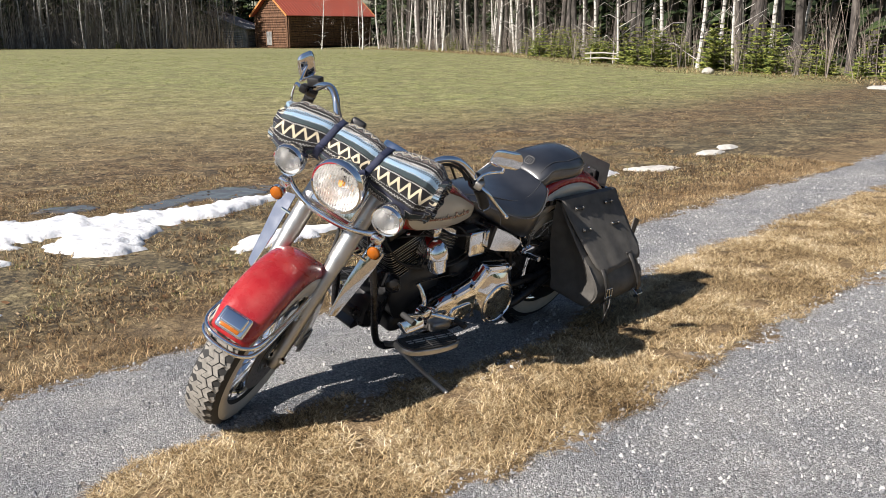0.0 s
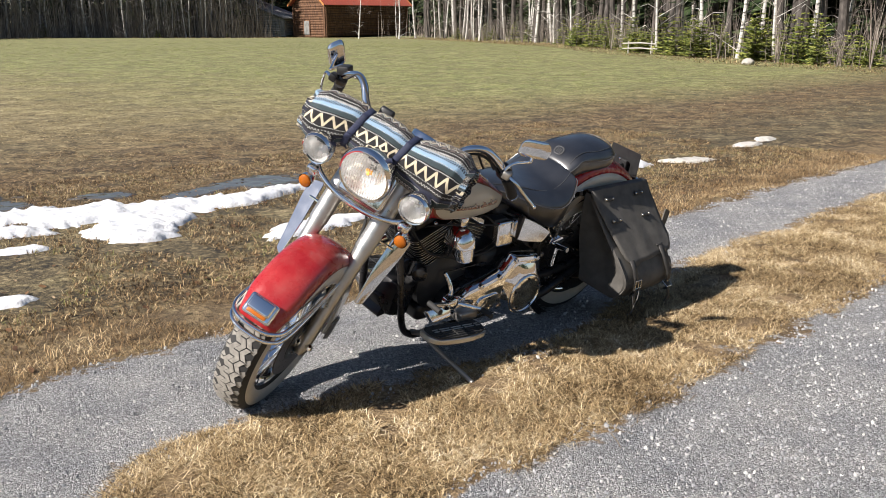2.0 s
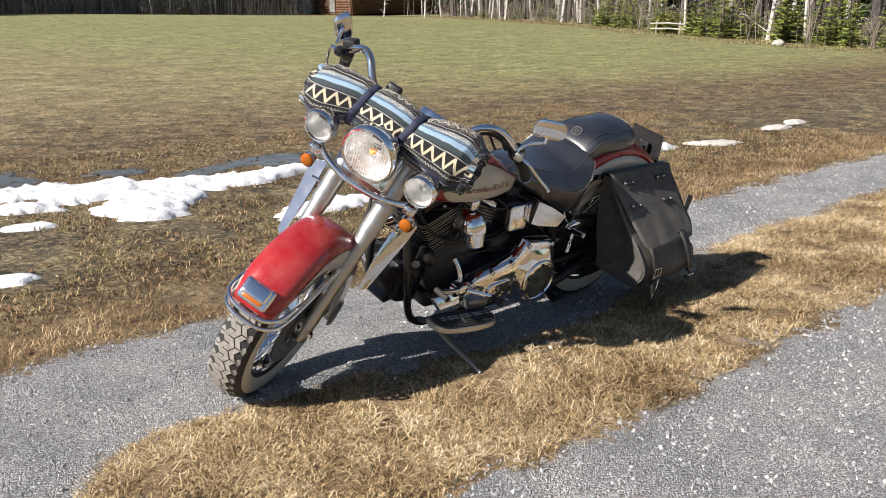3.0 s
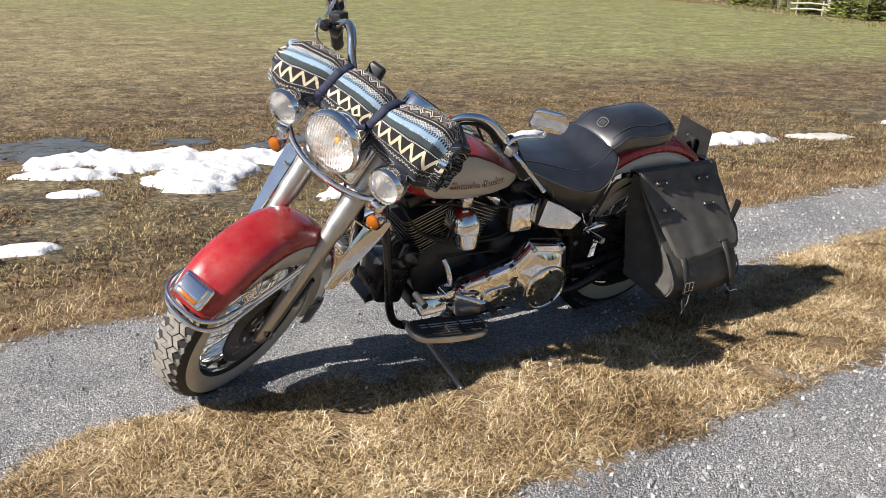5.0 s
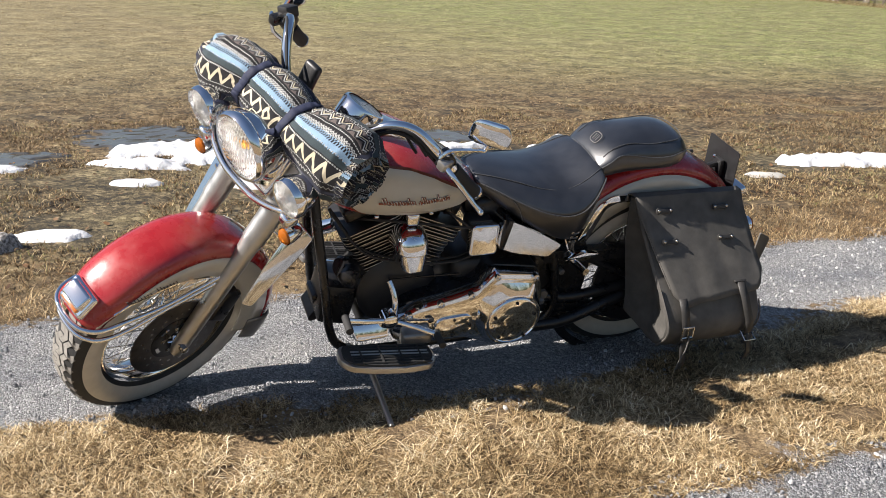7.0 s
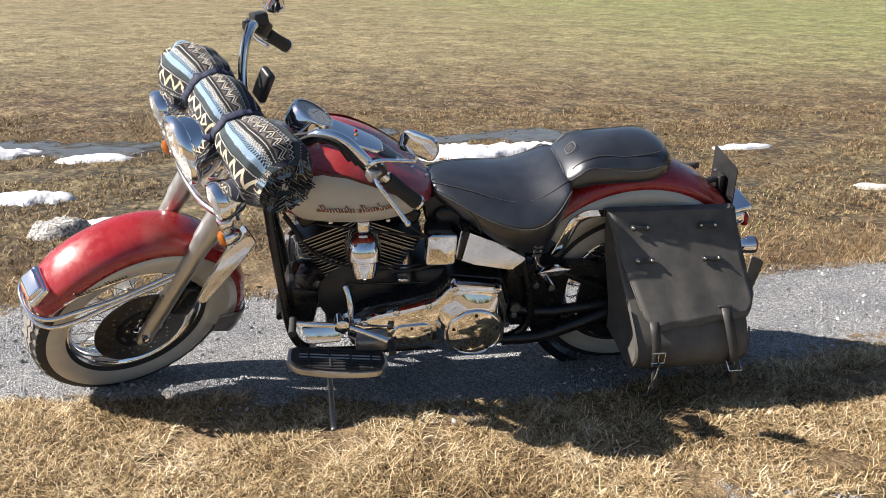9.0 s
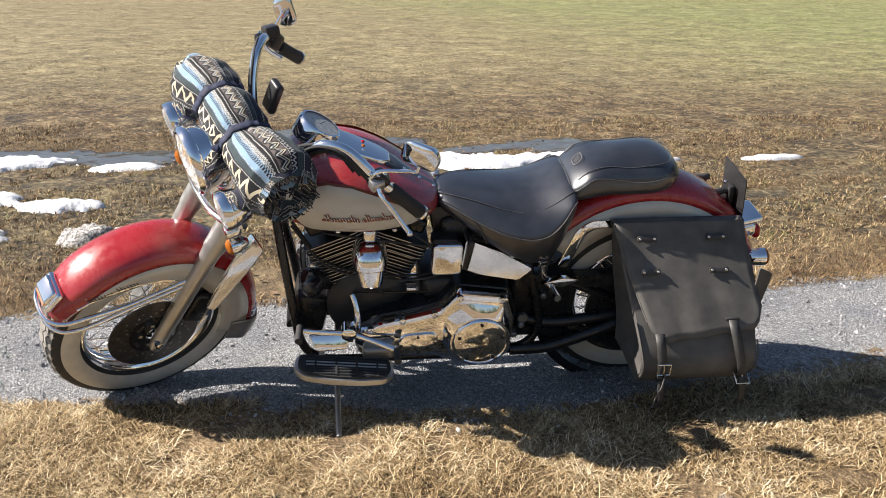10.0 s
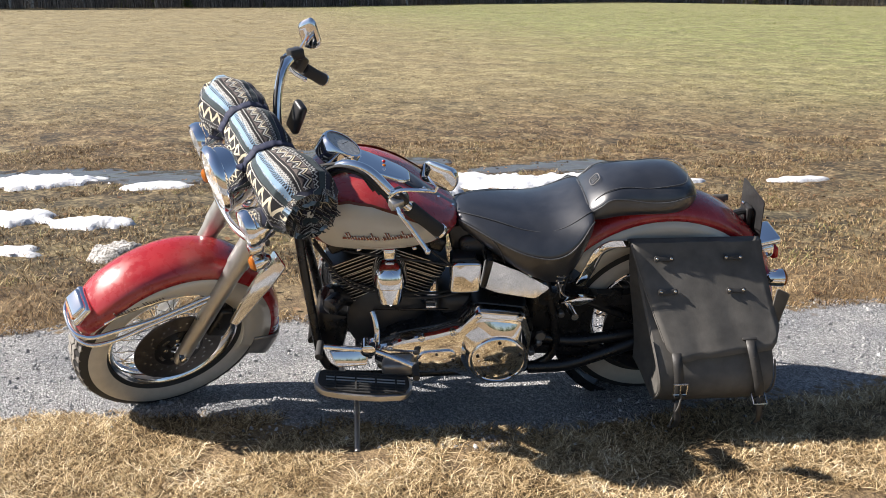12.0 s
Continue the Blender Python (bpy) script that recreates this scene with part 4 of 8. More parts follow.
def plant_forest():
    rng = random.Random(77)
    stock = {k: [make_tree(k, s) for s in seeds] for k, seeds in (("birch", (1, 2, 3, 4, 5)), ("pine", (11, 12, 13)), ("spruce", (21, 22, 23, 24)), ("sapling", (31, 32, 33, 34)), ("shrub", (41, 42, 43)))}
    used = set()

    def plant(kind, x, y):
        src = rng.choice(stock[kind])
        s = rng.uniform(0.85, 1.15)
        m = pose(x, y, ground_z(x, y) - 0.03, 0, 0, rng.uniform(0, 360))
        if src.name not in used:
            used.add(src.name)
            src.matrix_basis = m
            src.scale = (s, s, s)
            return
        c = copy_thing(src, m)
        c.scale = (s, s, s)

    segs = []
    for (x0, y0), (x1, y1) in zip(FOREST, FOREST[1:]):
        ln = math.hypot(x1 - x0, y1 - y0)
        segs.append((x0, y0, x1, y1, ln))
    for k, (x0, y0, x1, y1, ln) in enumerate(segs):
        ox, oy = -(y1 - y0) / ln, (x1 - x0) / ln      # away from the field
        if ox * (0 - x0) + oy * (5 - y0) > 0:
            ox, oy = -ox, -oy
        near = k < 6
        far_left = k >= 9

        def spot(lo, hi):
            t, o = rng.random(), rng.uniform(lo, hi)
            return x0 + (x1 - x0) * t + ox * o, y0 + (y1 - y0) * t + oy * o
        for kind, per_m, lo, hi in (("birch", 0.45 if not far_left else 1.7, 0.2, 6), ("pine", 0.95 if not far_left else 0.25, 1.5, 8), ("spruce", 0.28, 4, 12), ("sapling", 2.4 if near else 0.2, -0.3, 3.0), ("shrub", 1.0 if near else 0.6, -0.3, 3)):
            for _ in range(int(per_m * ln + rng.random())):
                x, y = spot(lo, hi)
                cx, cy = x + 24.0, y - 111
                if kind != "birch" and -11 < cx < 11 and -14 < cy < 14:
                    continue
                if kind == "birch" and -8 < cx < 10 and -3 < cy < 14:
                    continue
                plant(kind, x, y)

    # slender birches standing before the cabin
    for x, y in ((-14.4, 101), (-12.6, 101.5), (-10.5, 101.5), (-9.8, 102.5), (-9.0, 101), (-8.3, 102.5), (-19.5, 104)):
        plant("birch", x, y)
    # the depth of the woods, closing the field all round
    verts, faces = [], []
    bm = B()
    for k in range(1360):
        if k < 900:
            x0, y0, x1, y1, ln = rng.choices(segs, [s[4] for s in segs])[0]
            ox, oy = -(y1 - y0) / ln, (x1 - x0) / ln
            if ox * (0 - x0) + oy * (5 - y0) > 0:
                ox, oy = -ox, -oy
            t, o = rng.random(), rng.uniform(7, 26)
            x, y = x0 + (x1 - x0) * t + ox * o, y0 + (y1 - y0) * t + oy * o
            if -11 < x + 24 < 13 and -14 < y - 111 < 15:
                continue
        elif k >= 1180:
            x, y = rng.uniform(-70, 0), rng.uniform(128, 150)
        else:
            a, r = rng.uniform(radians(180), radians(372)), rng.uniform(70, 95)
            x, y = r * math.cos(a), r * math.sin(a)
        h = rng.uniform(9, 16)
        n0 = len(bm.verts)
        tmp = B()
        sprays(tmp, h, 0.3, 2.3, 9, 9, k, 0.9)
        tmp.verts.index_update()
        i0 = len(verts)
        verts += [(v.co.x + x, v.co.y + y, v.co.z) for v in tmp.verts]
        faces += [[i0 + v.index for v in f.verts] for f in tmp.faces]
        tmp.free()
        i0 = len(verts)
        for q in range(5):
            a = q * 6.283 / 5
            verts.append((x + 0.16 * math.cos(a), y + 0.16 * math.sin(a), -0.1))
        verts.append((x, y, h))
        faces += [(i0 + q, i0 + (q + 1) % 5, i0 + 5) for q in range(5)]
    bm.free()
    tagged(raw_ob("far_woods", verts, faces, NEEDLE), "dark conifer woods behind the first trees", "forest", kind="stuff")


plant_forest()


def build_undergrowth():
    """Thin leafless stems and twigs filling the wood's edge."""
    rng = random.Random(91)
    verts, faces = [], []
    for (x0, y0), (x1, y1) in zip(FOREST, FOREST[1:]):
        ln = math.hypot(x1 - x0, y1 - y0)
        ox, oy = -(y1 - y0) / ln, (x1 - x0) / ln
        if ox * (0 - x0) + oy * (5 - y0) > 0:
            ox, oy = -ox, -oy
        far_left = x1 < -30
        for _ in range(int(ln * (135 if far_left else 20))):
            t, o = rng.random(), rng.uniform(-0.5, 7 if far_left else 11)
            x, y = x0 + (x1 - x0) * t + ox * o, y0 + (y1 - y0) * t + oy * o
            cx, cy = x + 24.0, y - 111
            if -9 < cx < 10 and -4 < cy < 14:
                continue
            h, w = rng.uniform(0.5, 9.0 if far_left else 5.5) * rng.random() ** 0.5, rng.uniform(0.010, 0.034 if far_left else 0.020)
            a, lean = rng.uniform(0, 6.283), rng.uniform(0.0, 0.30) * h
            dx, dy = math.cos(a), math.sin(a)
            for bx_, by_, z0, z1, ww in [(x, y, -0.1, h, w)] + [(x + dx * lean * q, y + dy * lean * q, h * q, h * min(1.1, q + rng.uniform(0.1, 0.35)), w * 0.5) for q in (rng.uniform(0.25, 0.6), rng.uniform(0.4, 0.85))]:
                s = rng.uniform(-0.6, 0.6) * (z1 - z0) if ww < w else lean
                b = rng.uniform(0, 6.283) if ww < w else a
                ex, ey = math.cos(b) * s, math.sin(b) * s
                px_, py_ = -oy * ww, ox * ww
                i = len(verts)
                verts.extend([(bx_ - px_, by_ - py_, z0), (bx_ + px_, by_ + py_, z0), (bx_ + ex, by_ + ey, z1)])
                faces.append((i, i + 1, i + 2))
    tagged(raw_ob("undergrowth", verts, faces, TWIG), "leafless brown stems and twigs in the wood's edge", "undergrowth", kind="stuff")


build_undergrowth()
# ---------------------------------------------------------------- log cabin and shed
LOG = bark("weathered_log_timber", (0.035, 0.018, 0.010), (0.12, 0.058, 0.030), (0.21, 0.115, 0.062), 5)
ROOFRED = worn("red_roof_sheet", (0.34, 0.075, 0.045), 0.6, 0.2, 4, bump=0.1)
ORANGE = worn("orange_brown_bargeboard", (0.48, 0.20, 0.06), 0.6, 0.2, 8)
GREYWOOD = bark("grey_weathered_boards", (0.12, 0.12, 0.12), (0.24, 0.24, 0.235), (0.36, 0.355, 0.34), 5)


def log_house(origin, deg, w, ln, h, peak, roofmat, wallmat, label, name, boards=None, door=True):
    """A log building. Local x runs along the gable, y along the long wall, the corner at the origin."""
    house = new(name)
    M = pose(origin[0], origin[1], 0, 0, 0, deg)
    house.matrix_basis = M
    d = 0.30
    rows = int(h / d)
    rng = random.Random(3)
    for side, (p, q) in {"front": ((0, 0), (w, 0)), "back": ((0, ln), (w, ln)), "near": ((0, 0), (0, ln)), "far": ((w, 0), (w, ln))}.items():
        wall = part("wall", box(B(), (abs(q[0] - p[0]) * 0.98 + 0.08, abs(q[1] - p[1]) * 0.98 + 0.08, h - 0.1), pose((p[0] + q[0]) / 2, (p[1] + q[1]) / 2, h / 2)), wallmat, house)
        lift = 0 if side in ("front", "back") else d / 2
        for i in range(rows):
            z = 0.1 + i * d + lift
            bm = B()
            over = 0.28
            a, b = Vector((p[0], p[1], z)), Vector((q[0], q[1], z))
            t = (b - a).normalized()
            tube(bm, [a - t * over, a.lerp(b, 0.33) + Vector((0, 0, rng.uniform(-0.01, 0.01))), a.lerp(b, 0.66), b + t * over], 0.168 * rng.uniform(0.93, 1.05), 8)
            part("log", bm, wallmat, wall)
    # gable logs, shortening upward
    k = int((peak - h) / d)
    for yy in (0, ln):
        gable = part("gable", prism(B(), [(0, h - 0.1), (w, h - 0.1), (w / 2, peak - 0.05)], (1, 0, 0), (0, 0, 1), (0, yy + 0.05, 0), 0.10), wallmat, house)
        for i in range(k):
            f = (i + 0.6) / k
            part("log", tube(B(), [(w / 2 * f, yy, h + i * d + 0.1), (w - w / 2 * f, yy, h + i * d + 0.1)], 0.13, 8), wallmat, gable)
    # roof: two thick slopes with standing ribs
    for s in (-1, 1):
        run = w / 2 + 0.55
        ang = math.atan2(peak - h, w / 2)
        L = run / math.cos(ang)
        mid = Vector((w / 2 + s * run / 2, ln / 2, peak + 0.12 - math.tan(ang) * run / 2))
        slope = part("roof", box(B(), (L, ln + 1.4, 0.07), Matrix.Translation(mid) @ Matrix.Rotation(s * ang, 4, "Y"), 0.01, 1), roofmat, house)
        for i in range(int((ln + 1.2) / 0.5)):
            part("rib", box(B(), (L, 0.05, 0.04), Matrix.Translation(mid + Vector((0, -(ln + 1.2) / 2 + 0.25 + i * 0.5, 0))) @ Matrix.Rotation(s * ang, 4, "Y") @ Matrix.Translation((0, 0, 0.055))), roofmat, slope)
        if boards:
            for yy in (-0.71, ln + 0.71):
                part("bargeboard", box(B(), (L, 0.05, 0.24), Matrix.Translation((mid.x, yy, mid.z - 0.02)) @ Matrix.Rotation(s * ang, 4, "Y"), 0.008, 1), boards, house)
    if door:
        dr = part("door", box(B(), (0.95, 0.06, 1.65), pose(w * 0.42, -0.17, 0.25 + 0.83), 0.01, 1), GREYWOOD, house, "grey plank door")
        for i in range(5):
            part("plank", box(B(), (0.16, 0.025, 1.6), pose(w * 0.42 - 0.38 + i * 0.19, -0.212, 1.08), 0.006, 1), GREYWOOD, dr)
        for xx in (-0.55, 0.55):
            part("door_post", box(B(), (0.12, 0.12, 1.85), pose(w * 0.42 + xx, -0.18, 1.1), 0.01, 1), wallmat, house)
    return tagged(house, label, "cabin" if door else "shed")


log_house((-29.3, 112.6), -34.8, 5.7, 14.5, 4.1, 6.5, ROOFRED, LOG, "brown log cabin with a red sheet roof among trees", "log_cabin", ORANGE)
log_house((-43.0, 113.5), -8, 12.5, 6.0, 2.3, 4.6, GREYWOOD, GREYWOOD, "low grey timber shed with a weathered board roof", "timber_shed", None, False)


def split_fence():
    """A low fence of weathered rails by the near trees."""
    rail = worn("silver_fence_wood", (0.42, 0.40, 0.36), 0.8, 0.3, 12, bump=0.2)
    fence = new("rail_fence")
    fence.matrix_basis = pose(4.95, 43.8, 0, 0, 0, -20)
    for i in range(2):
        part("post", tube(B(), [(i * 1.1, 0, -0.2), (i * 1.1 + 0.03, 0, 0.62)], 0.035, 6), rail, fence)
    for z in (0.26, 0.50):
        part("rail", tube(B(), [(-0.25, -0.05, z), (0.6, -0.06, z + 0.03), (1.4, -0.05, z - 0.03)], 0.032, 6), rail, fence)
    tagged(fence, "low silver-grey rail fence by the trees", "fence")


split_fence()


def field_stone(x, y, s, seed):
    bm = B()
    bmesh.ops.create_icosphere(bm, subdivisions=3, radius=s)
    for v in bm.verts:
        v.co *= 1 + 0.25 * noise.noise(v.co * 2.2 / s + Vector((seed, 0, 0)))
        v.co.z *= 0.7
    ob = mesh_ob("field_stone", bm, worn("pale_field_stone", (0.40, 0.38, 0.34), 0.85, 0.3, 6, bump=0.3))
    ob.matrix_basis = pose(x, y, ground_z(x, y) + s * 0.35)
    tagged(ob, "pale rounded stone at the forest edge", "stone", "stones at the forest edge")


field_stone(8.26, 33.9, 0.22, 3)

# ---------------------------------------------------------------- motorcycle: x forward, y to its left, z up; it leans on its side stand
BIKE_AT, BIKE_HEAD, BIKE_LEAN, STEER_DEG, RAKE = (-0.243, 3.885, 0.0), 228.0, 16.0, 30.0, 31.0
bike = new("motorcycle")
bike.matrix_basis = pose(*BIKE_AT, 0, 0, BIKE_HEAD) @ pose(0, 0, 0, -BIKE_LEAN, 0, 0)
tagged(bike, "red and cream cruiser motorcycle leaning on its side stand on gravel", "motorcycle")
FA, RA = Vector((0.875, 0, 0.350)), Vector((-0.92, 0, 0.352))      # axles
e_ = radians(RAKE)
AXIS = Vector((-math.sin(e_), 0, math.cos(e_)))
PIVOT = Vector((1.0, 0, 0))
STEER = Matrix.Translation(PIVOT) @ Matrix.Rotation(radians(STEER_DEG), 4, AXIS) @ Matrix.Translation(-PIVOT)
FWD = Vector((math.cos(e_), 0, math.sin(e_)))                   # square to the fork, forward


def fp(name, bm, mat, parent=bike, label="", smooth=True):
    """A part of the steered front end."""
    bm.transform(STEER)
    return part(name, bm, mat, parent, label, smooth)


def P(name, bm, mat, parent=bike, label="", smooth=True):
    return part(name, bm, mat, parent, label, smooth)


# --- wheels
def wheel(c, R, put, front):
    k_ = R / 0.322
    w, ri = 0.068, 0.215 * k_
    side = [(-w * 0.62, ri), (-w * 0.95, ri + 0.02), (-w * 1.06, ri + 0.055), (-w * 0.98, R - 0.030), (-w * 0.84, R - 0.012), (-w * 0.5, R - 0.003), (0, R)]
    prof = side + [(-s, r) for s, r in reversed(side[:-1])] + [(w * 0.5, ri - 0.004), (-w * 0.5, ri - 0.004)]
    tyre = put("tyre", lathe(B(), prof, c, (0, 1, 0), 72, (1, 0, 0), True), RUBBER, bike, "black tyre with a cream whitewall")
    for s in (-1, 1):
        ring = [(s * w * 0.92, ri + 0.012), (s * w * 1.03, ri + 0.024), (s * w * 1.10, ri + 0.045), (s * w * 1.10, ri + 0.062), (s * w * 1.03, ri + 0.076)]
        put("whitewall", lathe(B(), ring, c, (0, 1, 0), 72, (1, 0, 0)), WHITEWALL, tyre, "cream whitewall band")
    # tread: zigzag ribs cut into short blocks
    bm = B()
    n = 40
    for row, y in enumerate((-0.0465, -0.0238, 0.0, 0.0238, 0.0465)):
        half = 0.0103 if abs(y) < 0.04 else 0.0090
        drop = 0.0005 if abs(y) < 0.01 else (0.0022 if abs(y) < 0.04 else 0.0098)
        for k in range(n):
            ends = []
            odd = row % 2
            for i_, q in enumerate((k + 0.05 + 0.5 * odd, k + 0.5 + 0.5 * odd, k + 0.95 + 0.5 * odd)):
                a = 2 * math.pi * q / n
                sway = 0.0078 if abs(y) < 0.04 else 0.0045
                yy = y + (sway if (i_ == 1) != bool(odd) else -sway)
                r1, r0 = R - drop + 0.002, R - drop - 0.012
                dv = Vector((math.cos(a), 0, math.sin(a)))
                tilt = 0.32 * y / 0.0465 * half if abs(y) > 0.04 else 0
                ends.append([c + dv * r0 + Vector((0, yy - half, 0)), c + dv * r0 + Vector((0, yy + half, 0)), c + dv * (r1 - tilt) + Vector((0, yy + half, 0)), c + dv * (r1 + tilt) + Vector((0, yy - half, 0))])
            skin(bm, ends)
    bmesh.ops.recalc_face_normals(bm, faces=bm.faces)
    put("tread", bm, TREAD, tyre, "dusty zigzag tread blocks", False)
    rim = [(-0.048, 0.222), (-0.052, 0.214), (-0.046, 0.205), (-0.030, 0.198), (-0.012, 0.186), (0.012, 0.186), (0.030, 0.198), (0.046, 0.205), (0.052, 0.214), (0.048, 0.222), (0, 0.20)]
    rim = [(s, r * k_) for s, r in rim]
    rim_ob = put("rim", lathe(B(), rim, c, (0, 1, 0), 64, (1, 0, 0), True), CHROME, bike, "chrome laced rim")
    hub = [(-0.075, 0.0), (-0.075, 0.03), (-0.055, 0.052), (-0.03, 0.034), (0.03, 0.034), (0.055, 0.052), (0.075, 0.03), (0.075, 0.0)]
    put("hub", lathe(B(), hub, c, (0, 1, 0), 28, (1, 0, 0)), CHROME, bike)
    for k in range(40):
        s = -1 if k % 2 else 1
        a = 2 * math.pi * k / 40
        b = a + (0.55 if (k // 2) % 2 else -0.55)
        p = c + Vector((math.cos(b) * 0.048, s * 0.052, math.sin(b) * 0.048))
        q = c + Vector((math.cos(a) * 0.190 * k_, s * 0.012, math.sin(a) * 0.190 * k_))
        put("spoke", tube(B(), [p, q], 0.0021, 5), SPOKE, rim_ob)
    # brake disc on the left
    y0 = 0.082
    disc = put("brake_disc", lathe(B(), [(y0 - 0.003, 0.085), (y0 - 0.003, 0.158), (y0 + 0.003, 0.158), (y0 + 0.003, 0.085)], c, (0, 1, 0), 56, (1, 0, 0), True), DISC, bike, "dark drilled steel brake disc")
    put("disc_carrier", lathe(B(), [(y0 - 0.002, 0.03), (y0 - 0.002, 0.088), (y0 + 0.0045, 0.088), (y0 + 0.006, 0.070), (y0 + 0.006, 0.03)], c, (0, 1, 0), 40, (1, 0, 0), True), BLACKMETAL, disc, "black disc carrier")
    for k in range(5):
        a = 2 * math.pi * k / 5 + 0.3
        put("carrier_bolt", lathe(B(), [(0, 0.008), (0.005, 0.008), (0.007, 0.004), (0.007, 0)], c + Vector((math.cos(a) * 0.050, y0 + 0.006, math.sin(a) * 0.050)), (0, 1, 0), 8), BUCKLE, disc)
        a += 0.63
        slot = [(0.075 * math.cos(q), 0.075 * math.sin(q)) for q in [a - 0.22 + 0.11 * i for i in range(5)]] + [(0.064 * math.cos(q), 0.064 * math.sin(q)) for q in [a + 0.22 - 0.11 * i for i in range(5)]]
        put("carrier_slot", prism(B(), [(u, v) for u, v in slot][::-1], (1, 0, 0), (0, 0, 1), c + Vector((0, y0 + 0.0075, 0)), -0.0008), SPOKE, disc)
    for k in range(36):
        a, rr = 2 * math.pi * k / 36, 0.10 + 0.013 * (k % 3)
        put("drilling", lathe(B(), [(0, 0.0), (0.0006, 0.0042)], c + Vector((math.cos(a) * rr, y0 + 0.0035, math.sin(a) * rr)), (0, 1, 0), 8), SPOKE, disc, "", False)


wheel(FA, 0.348, fp, True)
wheel(RA, 0.350, P, False)


# --- front fender: a deep valanced guard swept round the wheel
def fender_ring(c, th, half, crown, skirt, rot=0.0):
    """Cross section at an angle: (y, r) from the left skirt over the crown to the right."""
    out = []
    for y, r in ((half, skirt), (half, crown - 0.052), (half * 0.985, crown - 0.038), (half * 0.9, crown - 0.022), (half * 0.7, crown - 0.010), (half * 0.4, crown - 0.002), (0, crown)):
        out.append((y, r))
    out += [(-y, r) for y, r in reversed(out[:-1])]
    d = Vector((math.cos(th), 0, math.sin(th)))
    return [c + d * r + Vector((0, y, 0)) for y, r in out]


def ease(a, b, t):
    t = min(1, max(0, t))
    return a + (b - a) * t * t * (3 - 2 * t)


FC = FA + Vector((0, 0, 0.010))


def front_fender():
    def crown(t):
        return 0.378 + 0.020 * ease(0, 1, t / 0.45) - 0.002 * t

    def skirt(t):
        line = ((0.0, 0.345), (0.12, 0.332), (0.20, 0.303), (0.31, 0.284), (0.43, 0.272), (0.55, 0.255), (0.68, 0.242), (1.01, 0.240))
        for (t0, r0), (t1, r1) in zip(line, line[1:]):
            if t0 <= t <= t1:
                return r0 + (r1 - r0) * (t - t0) / (t1 - t0)
        return 0.24
    n = 40
    bm_r, side = B(), {1: B(), -1: B()}
    rings = []
    for i in range(n + 1):
        t = i / n
        th = radians(37 + (206 - 37) * t)
        half = ease(0.080, 0.096, t / 0.12)
        rings.append(fender_ring(FC, th, half, crown(t), skirt(t)))
    red = [r[1:-1] for r in rings]
    skin(bm_r, red, False, False)
    fender = fp("front_fender", bm_r, RED, bike, "dusty red fender with cream side panels")
    fender.modifiers.new("thick", "SOLIDIFY").thickness = 0.004
    for s in (1, -1):
        rows = []
        for r in rings:
            lo, hi = (r[0], r[1]) if s > 0 else (r[-1], r[-2])
            off = Vector((0, s * 0.002, 0))
            rows.append([lo + off, lo.lerp(hi, 0.5) + off * 2, hi + off])
        skin(side[s], rows, False, False)
        o = fp("side_panel", side[s], CREAM, fender, "cream fender side panel")
        o.modifiers.new("thick", "SOLIDIFY").thickness = 0.004
        trim = [r[1] if s > 0 else r[-2] for r in rings]
        fp("pinstripe", tube(B(), [q + Vector((0, s * 0.003, 0)) for q in trim[2:-1:2]], 0.0022, 6), GOLD, fender)
        low = [r[0] if s > 0 else r[-1] for r in rings]
        fp("trim_strip", tube(B(), [q + Vector((0, s * 0.004, 0)) for q in low[3:24:2]], 0.0045, 6), CHROME, fender, "chrome lower trim")
        # script on the panel drawn as slanted bars
        for k in range(16):
            if k == 8:
                continue
            hgt = 0.020 if k in (0, 9, 10) else 0.011
            q = Vector((1.055 - k * 0.0105, s * 0.1035, 0.646 + hgt / 2 + 0.0006 * k))
            fp("script_bar", box(B(), (0.0034, 0.002, hgt), Matrix.Translation(q) @ Matrix.Rotation(0.45, 4, "Y")), DARKINK, fender)
        for x0 in (1.018, 0.930):
            fp("script_bar", box(B(), (0.070, 0.002, 0.0026), Matrix.Translation((x0, s * 0.1035, 0.646))), DARKINK, fender)
    # scuffed tip closing the rear end, with three bright bands above it
    tip = [[q + Vector((0, 0, 0)) for q in fender_ring(FC, radians(a), 0.104, 0.409 - 0.0012 * max(0, a - 205), 0.286)] for a in (196, 199, 203, 208, 212)]
    bm = B()
    skin(bm, tip, False, False)
    flap = fp("mud_flap", bm, DULL, fender, "scuffed metal fender tip")
    flap.modifiers.new("thick", "SOLIDIFY").thickness = 0.005
    for a in (190.5, 192.6, 194.7):
        fp("tip_band", tube(B(), fender_ring(FC, radians(a), 0.099, 0.403, 0.34)[1:-1], 0.0026, 6), CHROME, fender)
    # tip lamp: chrome housing on the nose
    th = radians(45)
    d, t_ = Vector((math.cos(th), 0, math.sin(th))), Vector((-math.sin(th), 0, math.cos(th)))
    at = FC + d * 0.386
    m = Matrix.Translation(at) @ Matrix((( t_.x, 0, d.x), (0, 1, 0), (t_.z, 0, d.z))).to_4x4()
    lamp = fp("tip_lamp", box(B(), (0.082, 0.118, 0.026), m, 0.011, 4), CHROME, fender, "chrome fender tip lamp")
    fp("hood", box(B(), (0.056, 0.094, 0.022), m @ pose(0.008, 0, 0.016, 0, 8, 0), 0.010, 4), CHROME, lamp, "raised chrome hood")
    fp("lens", box(B(), (0.016, 0.080, 0.015), m @ pose(-0.024, 0, 0.014), 0.005, 2), AMBER, lamp, "dull amber lens")
